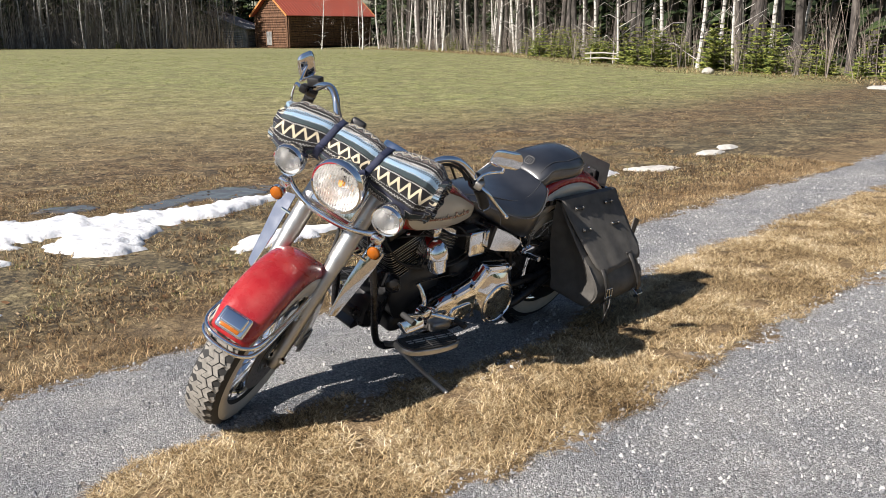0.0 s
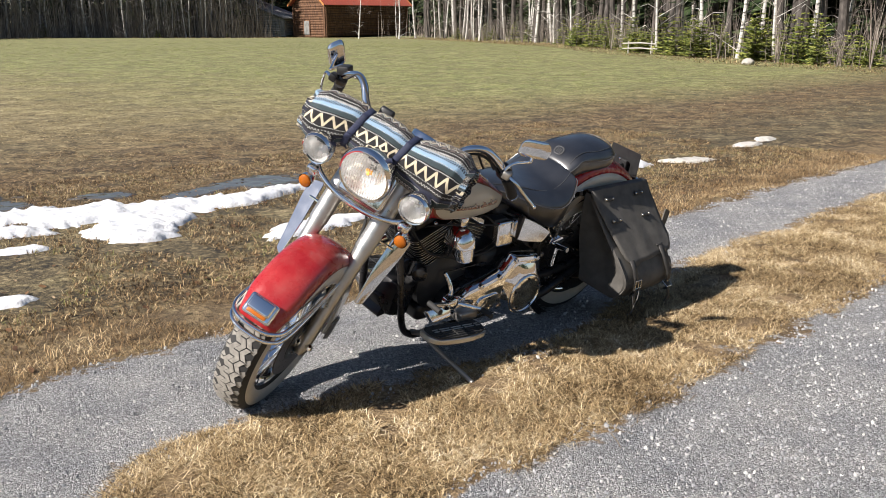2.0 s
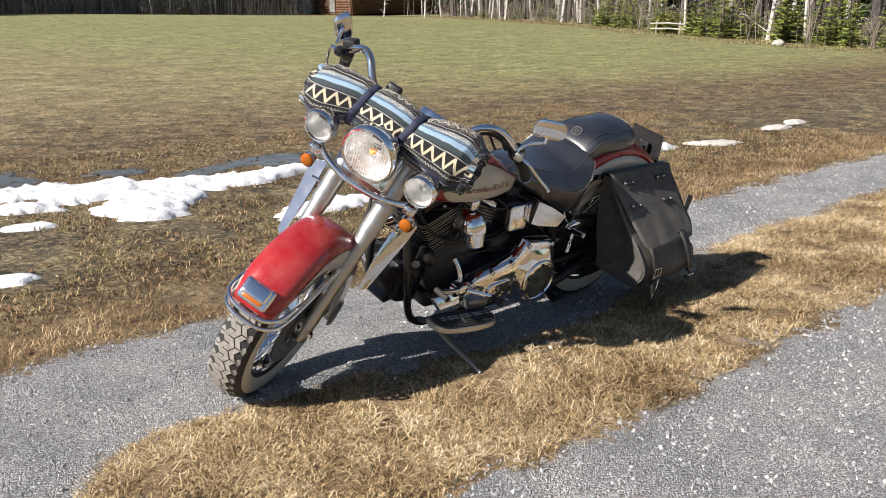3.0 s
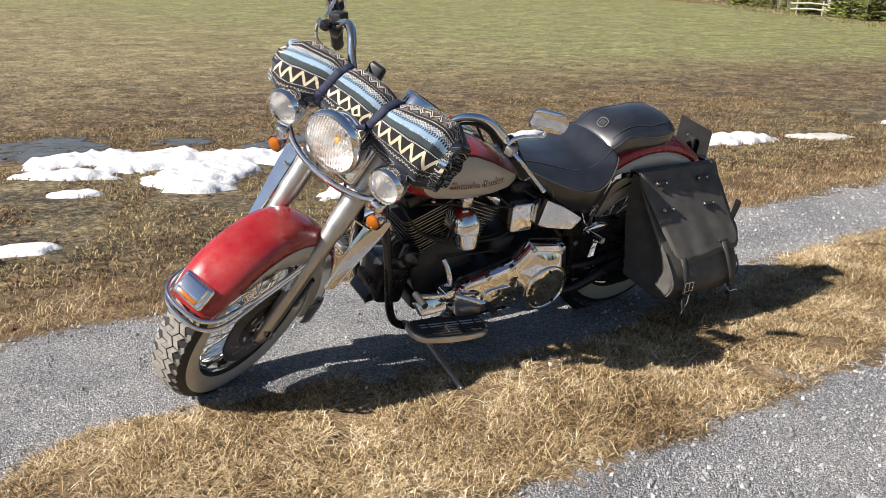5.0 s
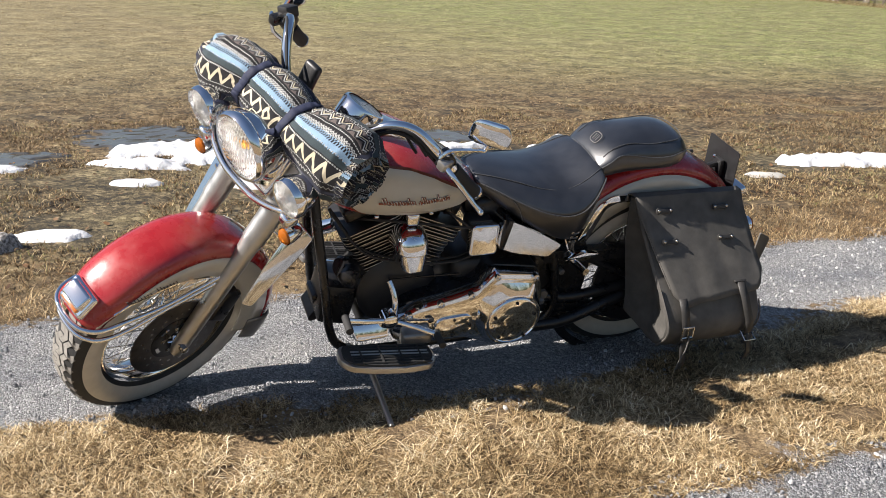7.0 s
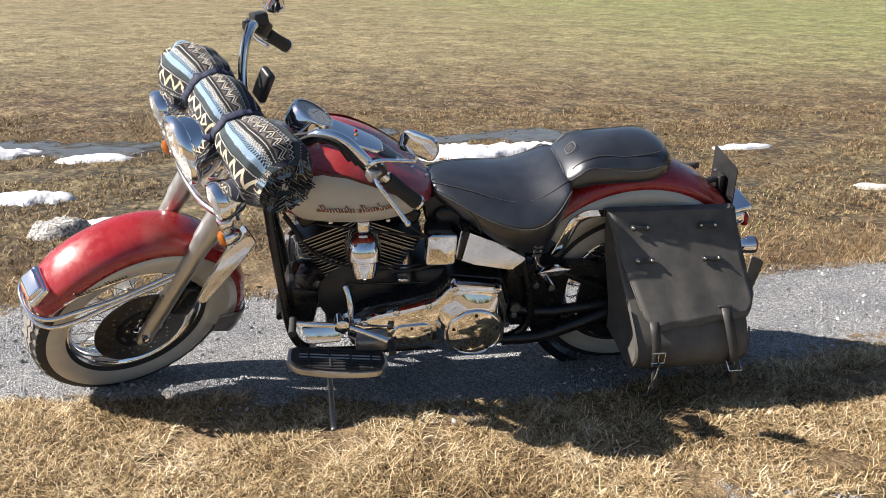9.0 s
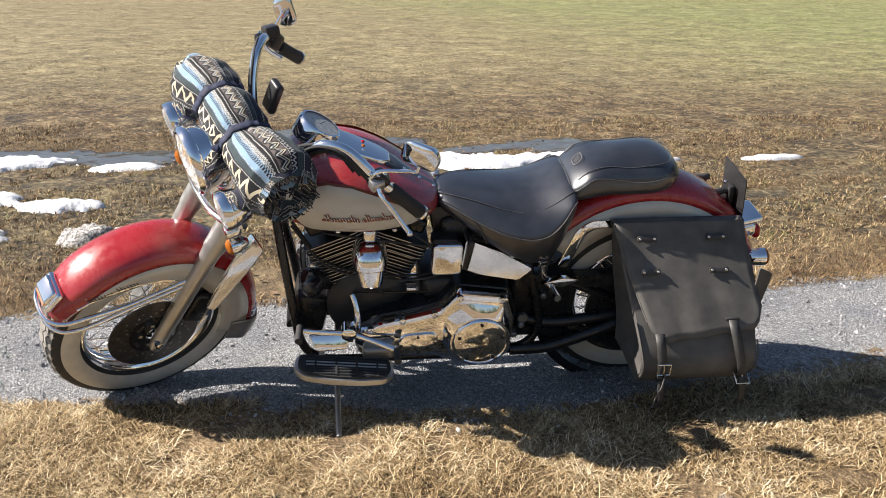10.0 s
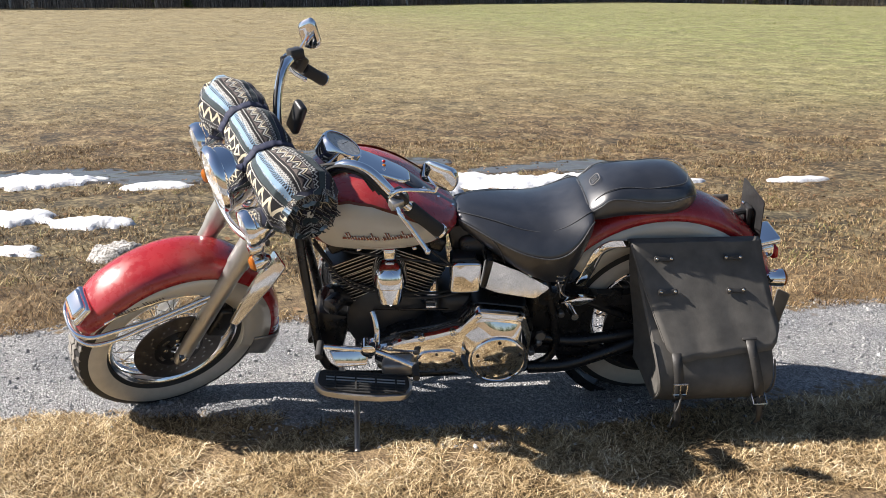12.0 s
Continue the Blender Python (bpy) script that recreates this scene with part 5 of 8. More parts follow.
    # twin chrome rails, level along the sides and round the nose
    for z0, zn, out in ((0.592, 0.582, 0.0), (0.572, 0.540, -0.004)):
        seq = [(0.735, 0.104, z0 + 0.004), (0.83, 0.108, z0 - 0.004), (0.95, 0.112, z0 - 0.012), (1.06, 0.113, zn + 0.004), (1.135, 0.105, zn), (1.175 + out, 0.078, zn), (1.192 + out, 0.035, zn)]
        pts = seq + [(x, -y, z) for x, y, z in reversed(seq)]
        fp("fender_rail", tube(B(), pts, 0.0078, 10, 5), CHROME, fender, "curved chrome fender rail")


front_fender()


# --- fork
def along(s, f=0.0, y=0.0):
    """A point s metres up the fork from the axle, f forward of it."""
    return FA + AXIS * s + FWD * f + Vector((0, y, 0))


for s in (1, -1):
    y = s * 0.110
    leg = fp("fork_leg", lathe(B(), [(-0.045, 0.0), (-0.045, 0.020), (-0.02, 0.027), (0.02, 0.027), (0.06, 0.028), (0.40, 0.032), (0.43, 0.0345), (0.44, 0.0345), (0.445, 0.026)], along(0, -0.012, y), AXIS, 24), STEEL, bike, "satin aluminium fork leg")
    fp("fork_cover", lathe(B(), [(0.0, 0.030), (0.0, 0.038), (0.33, 0.039), (0.332, 0.030)], along(0.44, -0.012, y), AXIS, 24), STEEL, leg, "chrome upper fork cover")
    fp("axle_nut", lathe(B(), [(0, 0.0), (0, 0.014), (s * 0.03, 0.014), (s * 0.034, 0.008), (s * 0.034, 0)], along(0, 0, s * 0.118), (0, 1, 0), 6), CHROME, leg)
    # chrome wind deflector wing hanging behind the leg
    U, V = AXIS * -1, Vector((0, s * 0.93, 0)) - FWD * 0.36
    out = rounded([(0.0, 0.0), (0.015, 0.070), (0.09, 0.066), (0.325, 0.034), (0.340, 0.002), (0.18, -0.006)], 0.012)
    wing = prism(B(), out, U, V, along(0.575, -0.055, s * 0.180), 0.006, 0.0015)
    fp("wind_deflector", wing, SCRATCHED, bike, "polished wind deflector plate")
    fp("deflector_stay", tube(B(), [along(0.50, -0.02, s * 0.12), along(0.50, -0.052, s * 0.20)], 0.006, 6), CHROME, bike)
fp("axle", tube(B(), [FA + Vector((0, -0.12, 0)), FA + Vector((0, 0.12, 0))], 0.011, 10), CHROME)
fp("brake_caliper", box(B(), (0.075, 0.05, 0.13), Matrix.Translation(along(0.16, -0.09, 0.098)) @ Matrix.Rotation(-e_, 4, "Y"), 0.014, 3), BLACKMETAL, bike, "black brake caliper")
fp("lower_clamp", box(B(), (0.075, 0.27, 0.035), Matrix.Translation(along(0.60, -0.03)) @ Matrix.Rotation(-e_, 4, "Y"), 0.012, 3), CHROME, bike)
fp("upper_clamp", box(B(), (0.085, 0.25, 0.035), Matrix.Translation(along(0.78, -0.03)) @ Matrix.Rotation(-e_, 4, "Y"), 0.012, 3), CHROME, bike)
fp("steering_stem", tube(B(), [along(0.58, -0.06), along(0.82, -0.06)], 0.03, 14), BLACKMETAL)
fp("fork_shroud", box(B(), (0.03, 0.20, 0.18), Matrix.Translation(along(0.68, 0.035)) @ Matrix.Rotation(-e_, 4, "Y"), 0.014, 3), CHROME, bike, "chrome headlamp mount panel")
fp("brake_hose", tube(B(), [along(0.17, -0.08, 0.10), along(0.34, -0.06, 0.075), along(0.52, -0.06, 0.05), along(0.66, -0.08, -0.02)], 0.006, 6, 5), RUBBER)


# --- lamps
def lamp(name, c, r, depth, put, label, bulb=False, tilt=-6):
    """A round lamp facing forward: chrome bucket, rim, reflector bowl and a ribbed glass."""
    d = Vector((math.cos(radians(tilt)), 0, math.sin(radians(tilt))))
    back = [(-depth, 0.0), (-depth, 0.012), (-depth * 0.92, r * 0.42), (-depth * 0.6, r * 0.80), (-depth * 0.25, r * 0.97), (0.0, r)]
    body = put(name, lathe(B(), back, c, d, 40), CHROME, bike, label)
    rim = [(-0.012, r), (-0.004, r * 1.045), (0.012, r * 1.04), (0.022, r * 0.97), (0.020, r * 0.91), (0.008, r * 0.90)]
    put("rim", lathe(B(), rim, c, d, 40), CHROME, body, "polished chrome rim")
    bowl = [(-depth * 0.62, 0.008), (-depth * 0.58, r * 0.3), (-depth * 0.42, r * 0.6), (-depth * 0.15, r * 0.84), (0.010, r * 0.92)]
    put("reflector", lathe(B(), bowl, c, d, 40), REFLECTOR, body)
    glass = [(0.010, r * 0.92), (0.016, r * 0.75), (0.024, r * 0.45), (0.028, r * 0.15), (0.029, 0.0)]
    g = put("lens", lathe(B(), glass, c, d, 40), GLASS, body, "clear ribbed glass lens")
    g.visible_shadow = False
    bm = sphere(B(), c + d * (-depth * 0.30), r * 0.12, (1, 1, 1), 12, 8)
    put("bulb", bm, BULB if bulb else REFLECTOR, body)
    return body


def lens_ribs(body, c, r, put, tilt=-6):
    """Upright flutes moulded into the glass."""
    d = Vector((math.cos(radians(tilt)), 0, math.sin(radians(tilt))))
    up = Vector((-d.z, 0, d.x))
    for k in range(-8, 9):
        y = k * r * 0.098
        h = math.sqrt(max(0.0, (r * 0.86) ** 2 - y * y))
        pts = [c + Vector((0, y, 0)) + up * (h * q) + d * (0.0300 - 0.0170 * (y * y + (h * q) ** 2) / (r * 0.92) ** 2) for q in (-1, -0.6, -0.2, 0.2, 0.6, 1)]
        o = put("flute", tube(B(), pts, 0.0022, 6), GLASS, body)
        o.visible_shadow = False


lens_ribs(lamp("headlamp", Vector((0.640, 0, 1.020)), 0.108, 0.14, fp, "large round chrome headlamp", True), Vector((0.640, 0, 1.020)), 0.108, fp)
for s in (1, -1):
    lamp("passing_lamp", Vector((0.622, s * 0.222, 0.998)), 0.062, 0.09, fp, "small round chrome passing lamp")
    c = Vector((0.618, s * 0.226, 0.834))
    sig = fp("turn_signal", lathe(B(), [(-0.055, 0.0), (-0.055, 0.010), (-0.04, 0.024), (-0.01, 0.029), (0.004, 0.029)], c, (1, 0, -0.05), 24), CHROME, bike, "chrome turn signal with amber lens")
    fp("lens", lathe(B(), [(0.002, 0.026), (0.009, 0.025), (0.016, 0.016), (0.018, 0.0)], c, (1, 0, -0.05), 24), AMBER, sig, "amber lens")
    fp("signal_post", tube(B(), [c + Vector((-0.02, 0, 0.02)), c + Vector((0.0, 0, 0.055))], 0.011, 8), CHROME, sig)
    fp("clamp_block", box(B(), (0.05, 0.05, 0.04), Matrix.Translation(c + Vector((-0.01, -s * 0.012, 0.06))), 0.014, 3), CHROME, bike, "chrome lamp clamp")
fp("lamp_bar", tube(B(), [(0.575, 0.240, 0.925), (0.590, 0.215, 0.912), (0.612, 0.165, 0.888), (0.630, 0.085, 0.872), (0.634, 0, 0.868), (0.630, -0.085, 0.872), (0.612, -0.165, 0.888), (0.590, -0.215, 0.912), (0.575, -0.240, 0.925)], 0.012, 12, 5), CHROME, bike, "curved chrome lamp bar")

# --- handlebar and controls
BAR = [(0.405, 0.0, 1.035), (0.40, 0.095, 1.035), (0.378, 0.150, 1.062), (0.352, 0.205, 1.125), (0.315, 0.255, 1.178), (0.265, 0.315, 1.180), (0.205, 0.395, 1.115), (0.085, 0.448, 0.985)]
bar_pts = [(x, -y, z - 0.075 * max(0.0, y - 0.15)) for x, y, z in reversed(BAR[1:])] + BAR
fp("handlebar", tube(B(), bar_pts, 0.0160, 12, 6), CHROME, bike, "wide chrome handlebar")
for s in (1, -1):
    dz = 0.0 if s > 0 else -0.03
    g0, g1 = Vector((0.172, s * 0.410, 1.078 + dz)), Vector((0.064, s * 0.457, 0.962 + dz))
    d_ = (g1 - g0).normalized()
    L = (g1 - g0).length
    fp("grip", lathe(B(), [(0, 0.012), (0, 0.023), (0.006, 0.0245), (L * 0.5, 0.0225), (L - 0.008, 0.0245), (L, 0.020), (L, 0)], g0, d_, 18), RUBBER, bike, "black rubber grip")
    fp("grip_band", lathe(B(), [(L * 0.88, 0.0235), (L * 0.885, 0.0258), (L * 0.94, 0.0258), (L * 0.945, 0.0235)], g0, d_, 18), CHROME, bike)
    h = Vector((0.205, 0.392, 1.115)) if s > 0 else Vector((0.192, -0.402, 1.085))
    sw = fp("switch_housing", box(B(), (0.060, 0.048, 0.056), Matrix.Translation(h) @ Matrix.Rotation(radians(-s * 25), 4, "Z") @ Matrix.Rotation(radians(40), 4, "Y"), 0.012, 3), BLACKMETAL, bike, "black switch housing")
    for k in (0, 1):
        fp("button", sphere(B(), h + Vector((-0.012 + 0.02 * k, s * 0.014, 0.030)), 0.006, (1, 1, 0.6), 8, 6), CHROME, sw)
    br = fp("lever_bracket", box(B(), (0.045, 0.035, 0.035), Matrix.Translation(h + Vector((0.016 if s > 0 else 0.038, s * 0.020, 0.002))), 0.009, 2), STEEL if s > 0 else BLACKMETAL, bike)
    tip = h + (Vector((-0.018, 0.176, -0.076)) if s > 0 else Vector((-0.060, -0.085, -0.150)))
    fp("lever", tube(B(), [h + Vector((0.022 if s > 0 else 0.050, s * 0.030, 0.002)), h + Vector((0.020, s * 0.070, -0.010)), h + (Vector((0.000, 0.120, -0.044)) if s > 0 else Vector((-0.004, -0.078, -0.090))), tip], 0.0055, 8, 5, None, True, 1.4), CHROME, br, "chrome hand lever")
    fp("lever_ball", sphere(B(), tip, 0.0095, (1, 1, 1), 12, 8), CHROME, br)
    # mirror on a bent chrome stalk
    mc = Vector((0.106, 0.450, 1.224)) if s > 0 else Vector((0.108, -0.500, 1.123))
    N = Vector((0.880, 0.361, 0.16)).normalized() if s > 0 else Vector((-0.690, -0.690, -0.210)).normalized()
    U = Vector((-0.390, 0.906, 0.166)) if s > 0 else Vector((-0.215, 0.375, -0.902))
    U = (U - N * U.dot(N)).normalized()
    V = N.cross(U).normalized()
    bend = Vector((0.114, 0.458, 1.172)) if s > 0 else mc + Vector((0.045, 0.02, -0.04))
    st = fp("mirror_stalk", tube(B(), [h + Vector((0.035, s * 0.006, 0.022)), h + Vector((0.005, s * 0.018, 0.050)), bend + Vector((0.022, -s * 0.010, -0.002)), bend, mc - N * 0.012], 0.0062, 8, 5), CHROME, bike, "thin chrome mirror stalk")
    k_ = 1.0 if s > 0 else 0.86
    face = rounded([(-0.070 * k_, -0.030), (-0.045 * k_, -0.041), (0.055 * k_, -0.038), (0.070 * k_, 0.0), (0.052 * k_, 0.038), (-0.055 * k_, 0.036)], 0.034)
    # a flat-domed shell; the left one turns its back to the track, the right one its glass
    GLASS_AT = (-0.029, -0.0255) if s > 0 else (0.003, 0.006)
    shell = []
    for f_, hgt in ((0.74, -0.026), (0.90, -0.017), (1.0, -0.002), (1.0, 0.001), (0.975, 0.004), (0.92, 0.0055), (0.70, 0.0085), (0.35, 0.0105)):
        shell.append([mc + U * (p_ * f_ + 0.030 * k_ * (1 - f_) * (hgt < 0)) + V * (q_ * f_) + N * hgt * (1 if s > 0 else 0.6) for p_, q_ in face])
    bm = B()
    skin(bm, shell)
    bmesh.ops.recalc_face_normals(bm, faces=bm.faces)
    fp("mirror", bm, CHROME, st, "chrome mirror shell")
    bm = B()
    skin(bm, [[mc + U * (p_ * (0.68 if s > 0 else 0.92)) + V * (q_ * (0.68 if s > 0 else 0.90)) + N * hgt for p_, q_ in face] for hgt in GLASS_AT])
    bmesh.ops.recalc_face_normals(bm, faces=bm.faces)
    fp("mirror_glass", bm, MIRROR, st)
fp("brake_reservoir", box(B(), (0.052, 0.056, 0.040), Matrix.Translation((0.205, -0.398, 1.128)) @ Matrix.Rotation(radians(25), 4, "X"), 0.008, 2), PLASTIC, bike, "black brake fluid reservoir")
fp("riser_clamp", box(B(), (0.06, 0.15, 0.05), Matrix.Translation((0.405, 0, 1.015)), 0.014, 3), CHROME, bike)
fp("phone_mount", box(B(), (0.03, 0.065, 0.11), Matrix.Translation((0.318, -0.125, 1.080)) @ Matrix.Rotation(radians(-20), 4, "Y"), 0.012, 3), PLASTIC, bike, "black pouch on the bar")
for y0, y1, z in ((0.36, 0.05, 0.0), (0.32, -0.05, -0.02), (-0.36, 0.0, 0.0)):
    s = 1 if y0 > 0 else -1
    fp("cable", tube(B(), [(0.25, y0, 1.12 + z), (0.30, y0 * 0.8, 1.19 + z), (0.37, y0 * 0.5, 1.13 + z), (0.42, y1 + 0.06 * s, 1.02), (0.42, y1, 0.88), (0.38, y1 + 0.03 * s, 0.76)], 0.005, 6, 5), RUBBER, bike, "black control cable")

for off, r_ in ((Vector((0.016, 0.0, -0.018)), 0.0055), (Vector((-0.004, 0.0, -0.026)), 0.0050), (Vector((0.024, 0.0, 0.002)), 0.0045)):
    fp("cable", tube(B(), [(0.44, 0.02, 0.96)] + [Vector(q) + off for q in BAR[2:7]], r_, 6, 5), RUBBER, bike, "black control cable along the bar")

# --- rolled blanket strapped across the bars
def roll_centre(y):
    """Centre of the roll in x and z: it sags at both ends."""
    t = (y + 0.358) / 0.723
    return 0.490 + 0.03 * (t - 0.5) ** 2 - 0.026 * ease(0, 1, (y - 0.08) / 0.24), 1.096 - 0.004 * max(0, t - 0.35) ** 1.5 - 0.045 * ease(0, 1, (-0.10 - y) / 0.24)


def roll_radius(a, y, d1, d2):
    """Radius of the roll at an angle and a place along it, drawn in and creased by the straps at the distances d1 and d2."""
    pinch = 1 - 0.12 * math.exp(-(d1 / 0.030) ** 2) - 0.12 * math.exp(-(d2 / 0.030) ** 2)
    crease = math.exp(-d1 / 0.07) + math.exp(-d2 / 0.07)
    c, s = math.cos(a), math.sin(a)
    swell = 0.94 + 0.17 * ease(0, 1, (-0.10 - y) / 0.20) + 0.26 * ease(0, 1, (y - 0.05) / 0.22)
    return 0.100 * swell * pinch * (1 + 0.10 * noise.noise((c * 1.6, y * 7, s * 1.6)) + 0.050 * noise.noise((c * 4, y * 18, s * 4)) + 0.085 * crease * noise.noise((c * 5, y * 6, s * 5)) + 0.035 * noise.noise((c * 9, y * 14, s * 9)) - 0.030 * abs(noise.noise((c * 3 + 7, y * 26, s * 3))))


def blanket():
    bm = B()
    uvl = bm.loops.layers.uv.new("UVMap")
    n, m = 128, 80
    Y0, Y1 = -0.338, 0.322
    rings = []
    for i in range(n + 1):
        t = i / n
        y = Y0 + (Y1 - Y0) * t
        endr = min(1.0, 0.80 + 0.20 * min(t, 1 - t) / 0.06)
        cx, cz = roll_centre(y)
        row = []
        for k in range(m):
            a = 2 * math.pi * k / m
            d1, d2 = abs(y + 0.145 - 0.024 * math.sin(a)), abs(y - 0.06 - 0.024 * math.sin(a))
            r = roll_radius(a, y, d1, d2) * endr
            row.append((Vector((cx + math.cos(a) * r * 0.95, y, cz + math.sin(a) * r * 1.04)), y - Y0, a))
        rings.append(row)
    vs = [[bm.verts.new(q[0]) for q in row] for row in rings]
    for i in range(n):
        for k in range(m):
            j = (k + 1) % m
            f = bm.faces.new((vs[i][k], vs[i + 1][k], vs[i + 1][j], vs[i][j]))
            for loop, (ii, kk) in zip(f.loops, ((i, k), (i + 1, k), (i + 1, k + 1), (i, k + 1))):
                loop[uvl].uv = (rings[ii][0][1], 0.036 + (2 * math.pi * kk / m) * 0.100)
    for end, ring in ((-1, vs[0]), (1, vs[-1])):
        # spiral of folded layers at the ends
        prev, prevr = ring, 1.0
        c = sum((v.co for v in ring), Vector()) / m
        for q, (rr, dy) in enumerate(((0.93, 0.022), (0.80, -0.004), (0.70, 0.026), (0.56, -0.006), (0.44, 0.020), (0.30, -0.008), (0.14, 0.012))):
            cur = [bm.verts.new(c + (v.co - c) * rr + Vector((0, end * dy + end * 0.014 * noise.noise(v.co * 26), 0))) for v in ring]
            for k in range(m):
                j = (k + 1) % m
                f = bm.faces.new((prev[k], prev[j], cur[j], cur[k]) if end < 0 else (prev[j], prev[k], cur[k], cur[j]))
                for loop in f.loops:
                    loop[uvl].uv = (loop.vert.co.x * 3, loop.vert.co.z * 3 + 0.3)
            prev = cur
        f = bm.faces.new(prev if end > 0 else list(reversed(prev)))
    bmesh.ops.recalc_face_normals(bm, faces=bm.faces)
    bm.transform(STEER)
    ob = mesh_ob("rolled_blanket", bm, BLANKET)
    ob.matrix_basis = bike.matrix_basis
    tagged(ob, "rolled woven blanket with blue, cream and black zigzag bands", "blanket")
    # fringe at the lower end
    rng = random.Random(4)
    bm = B()
    for k in range(30):
        a = rng.uniform(3.4, 6.6)
        p = Vector((0.464 + math.cos(a) * 0.095, 0.316, 1.092 + math.sin(a) * 0.098))
        q = p + Vector((rng.uniform(-0.015, 0.015), rng.uniform(0.003, 0.012), rng.uniform(-0.018, 0.0)))
        tube(bm, [p, p.lerp(q, 0.5) + Vector((0, 0.008, 0)), q], 0.0022, 4)
    bm.transform(STEER)
    o = part("fringe", bm, worn("dark_fringe_yarn", (0.06, 0.065, 0.075), 0.95, 0.6, 60), ob, "dark knotted fringe")
    # two navy webbing straps
    for y in (-0.145, 0.06):
        bm = B()
        row = []
        for k in range(81):
            a = 2 * math.pi * k / 80
            cx, cz = roll_centre(y)
            yy = y + 0.024 * math.sin(a)
            line = []
            for off in (-0.014, 0.0, 0.014):
                r = roll_radius(a, yy + off, abs(off), 1.0) + 0.0022
                line.append(Vector((cx + math.cos(a) * r * 0.95, yy + off, cz + math.sin(a) * r * 1.04)))
            row.append(line)
        rows = [[q[k] for q in row] for k in range(3)]
        skin(bm, rows, False, False)
        bm.transform(STEER)
        st = mesh_ob("luggage_strap", bm, STRAP)
        st.modifiers.new("thick", "SOLIDIFY").thickness = 0.0025
        st.matrix_basis = bike.matrix_basis
        tagged(st, "navy blue webbing strap round the rolled blanket", "strap", "straps round the blanket")


blanket()


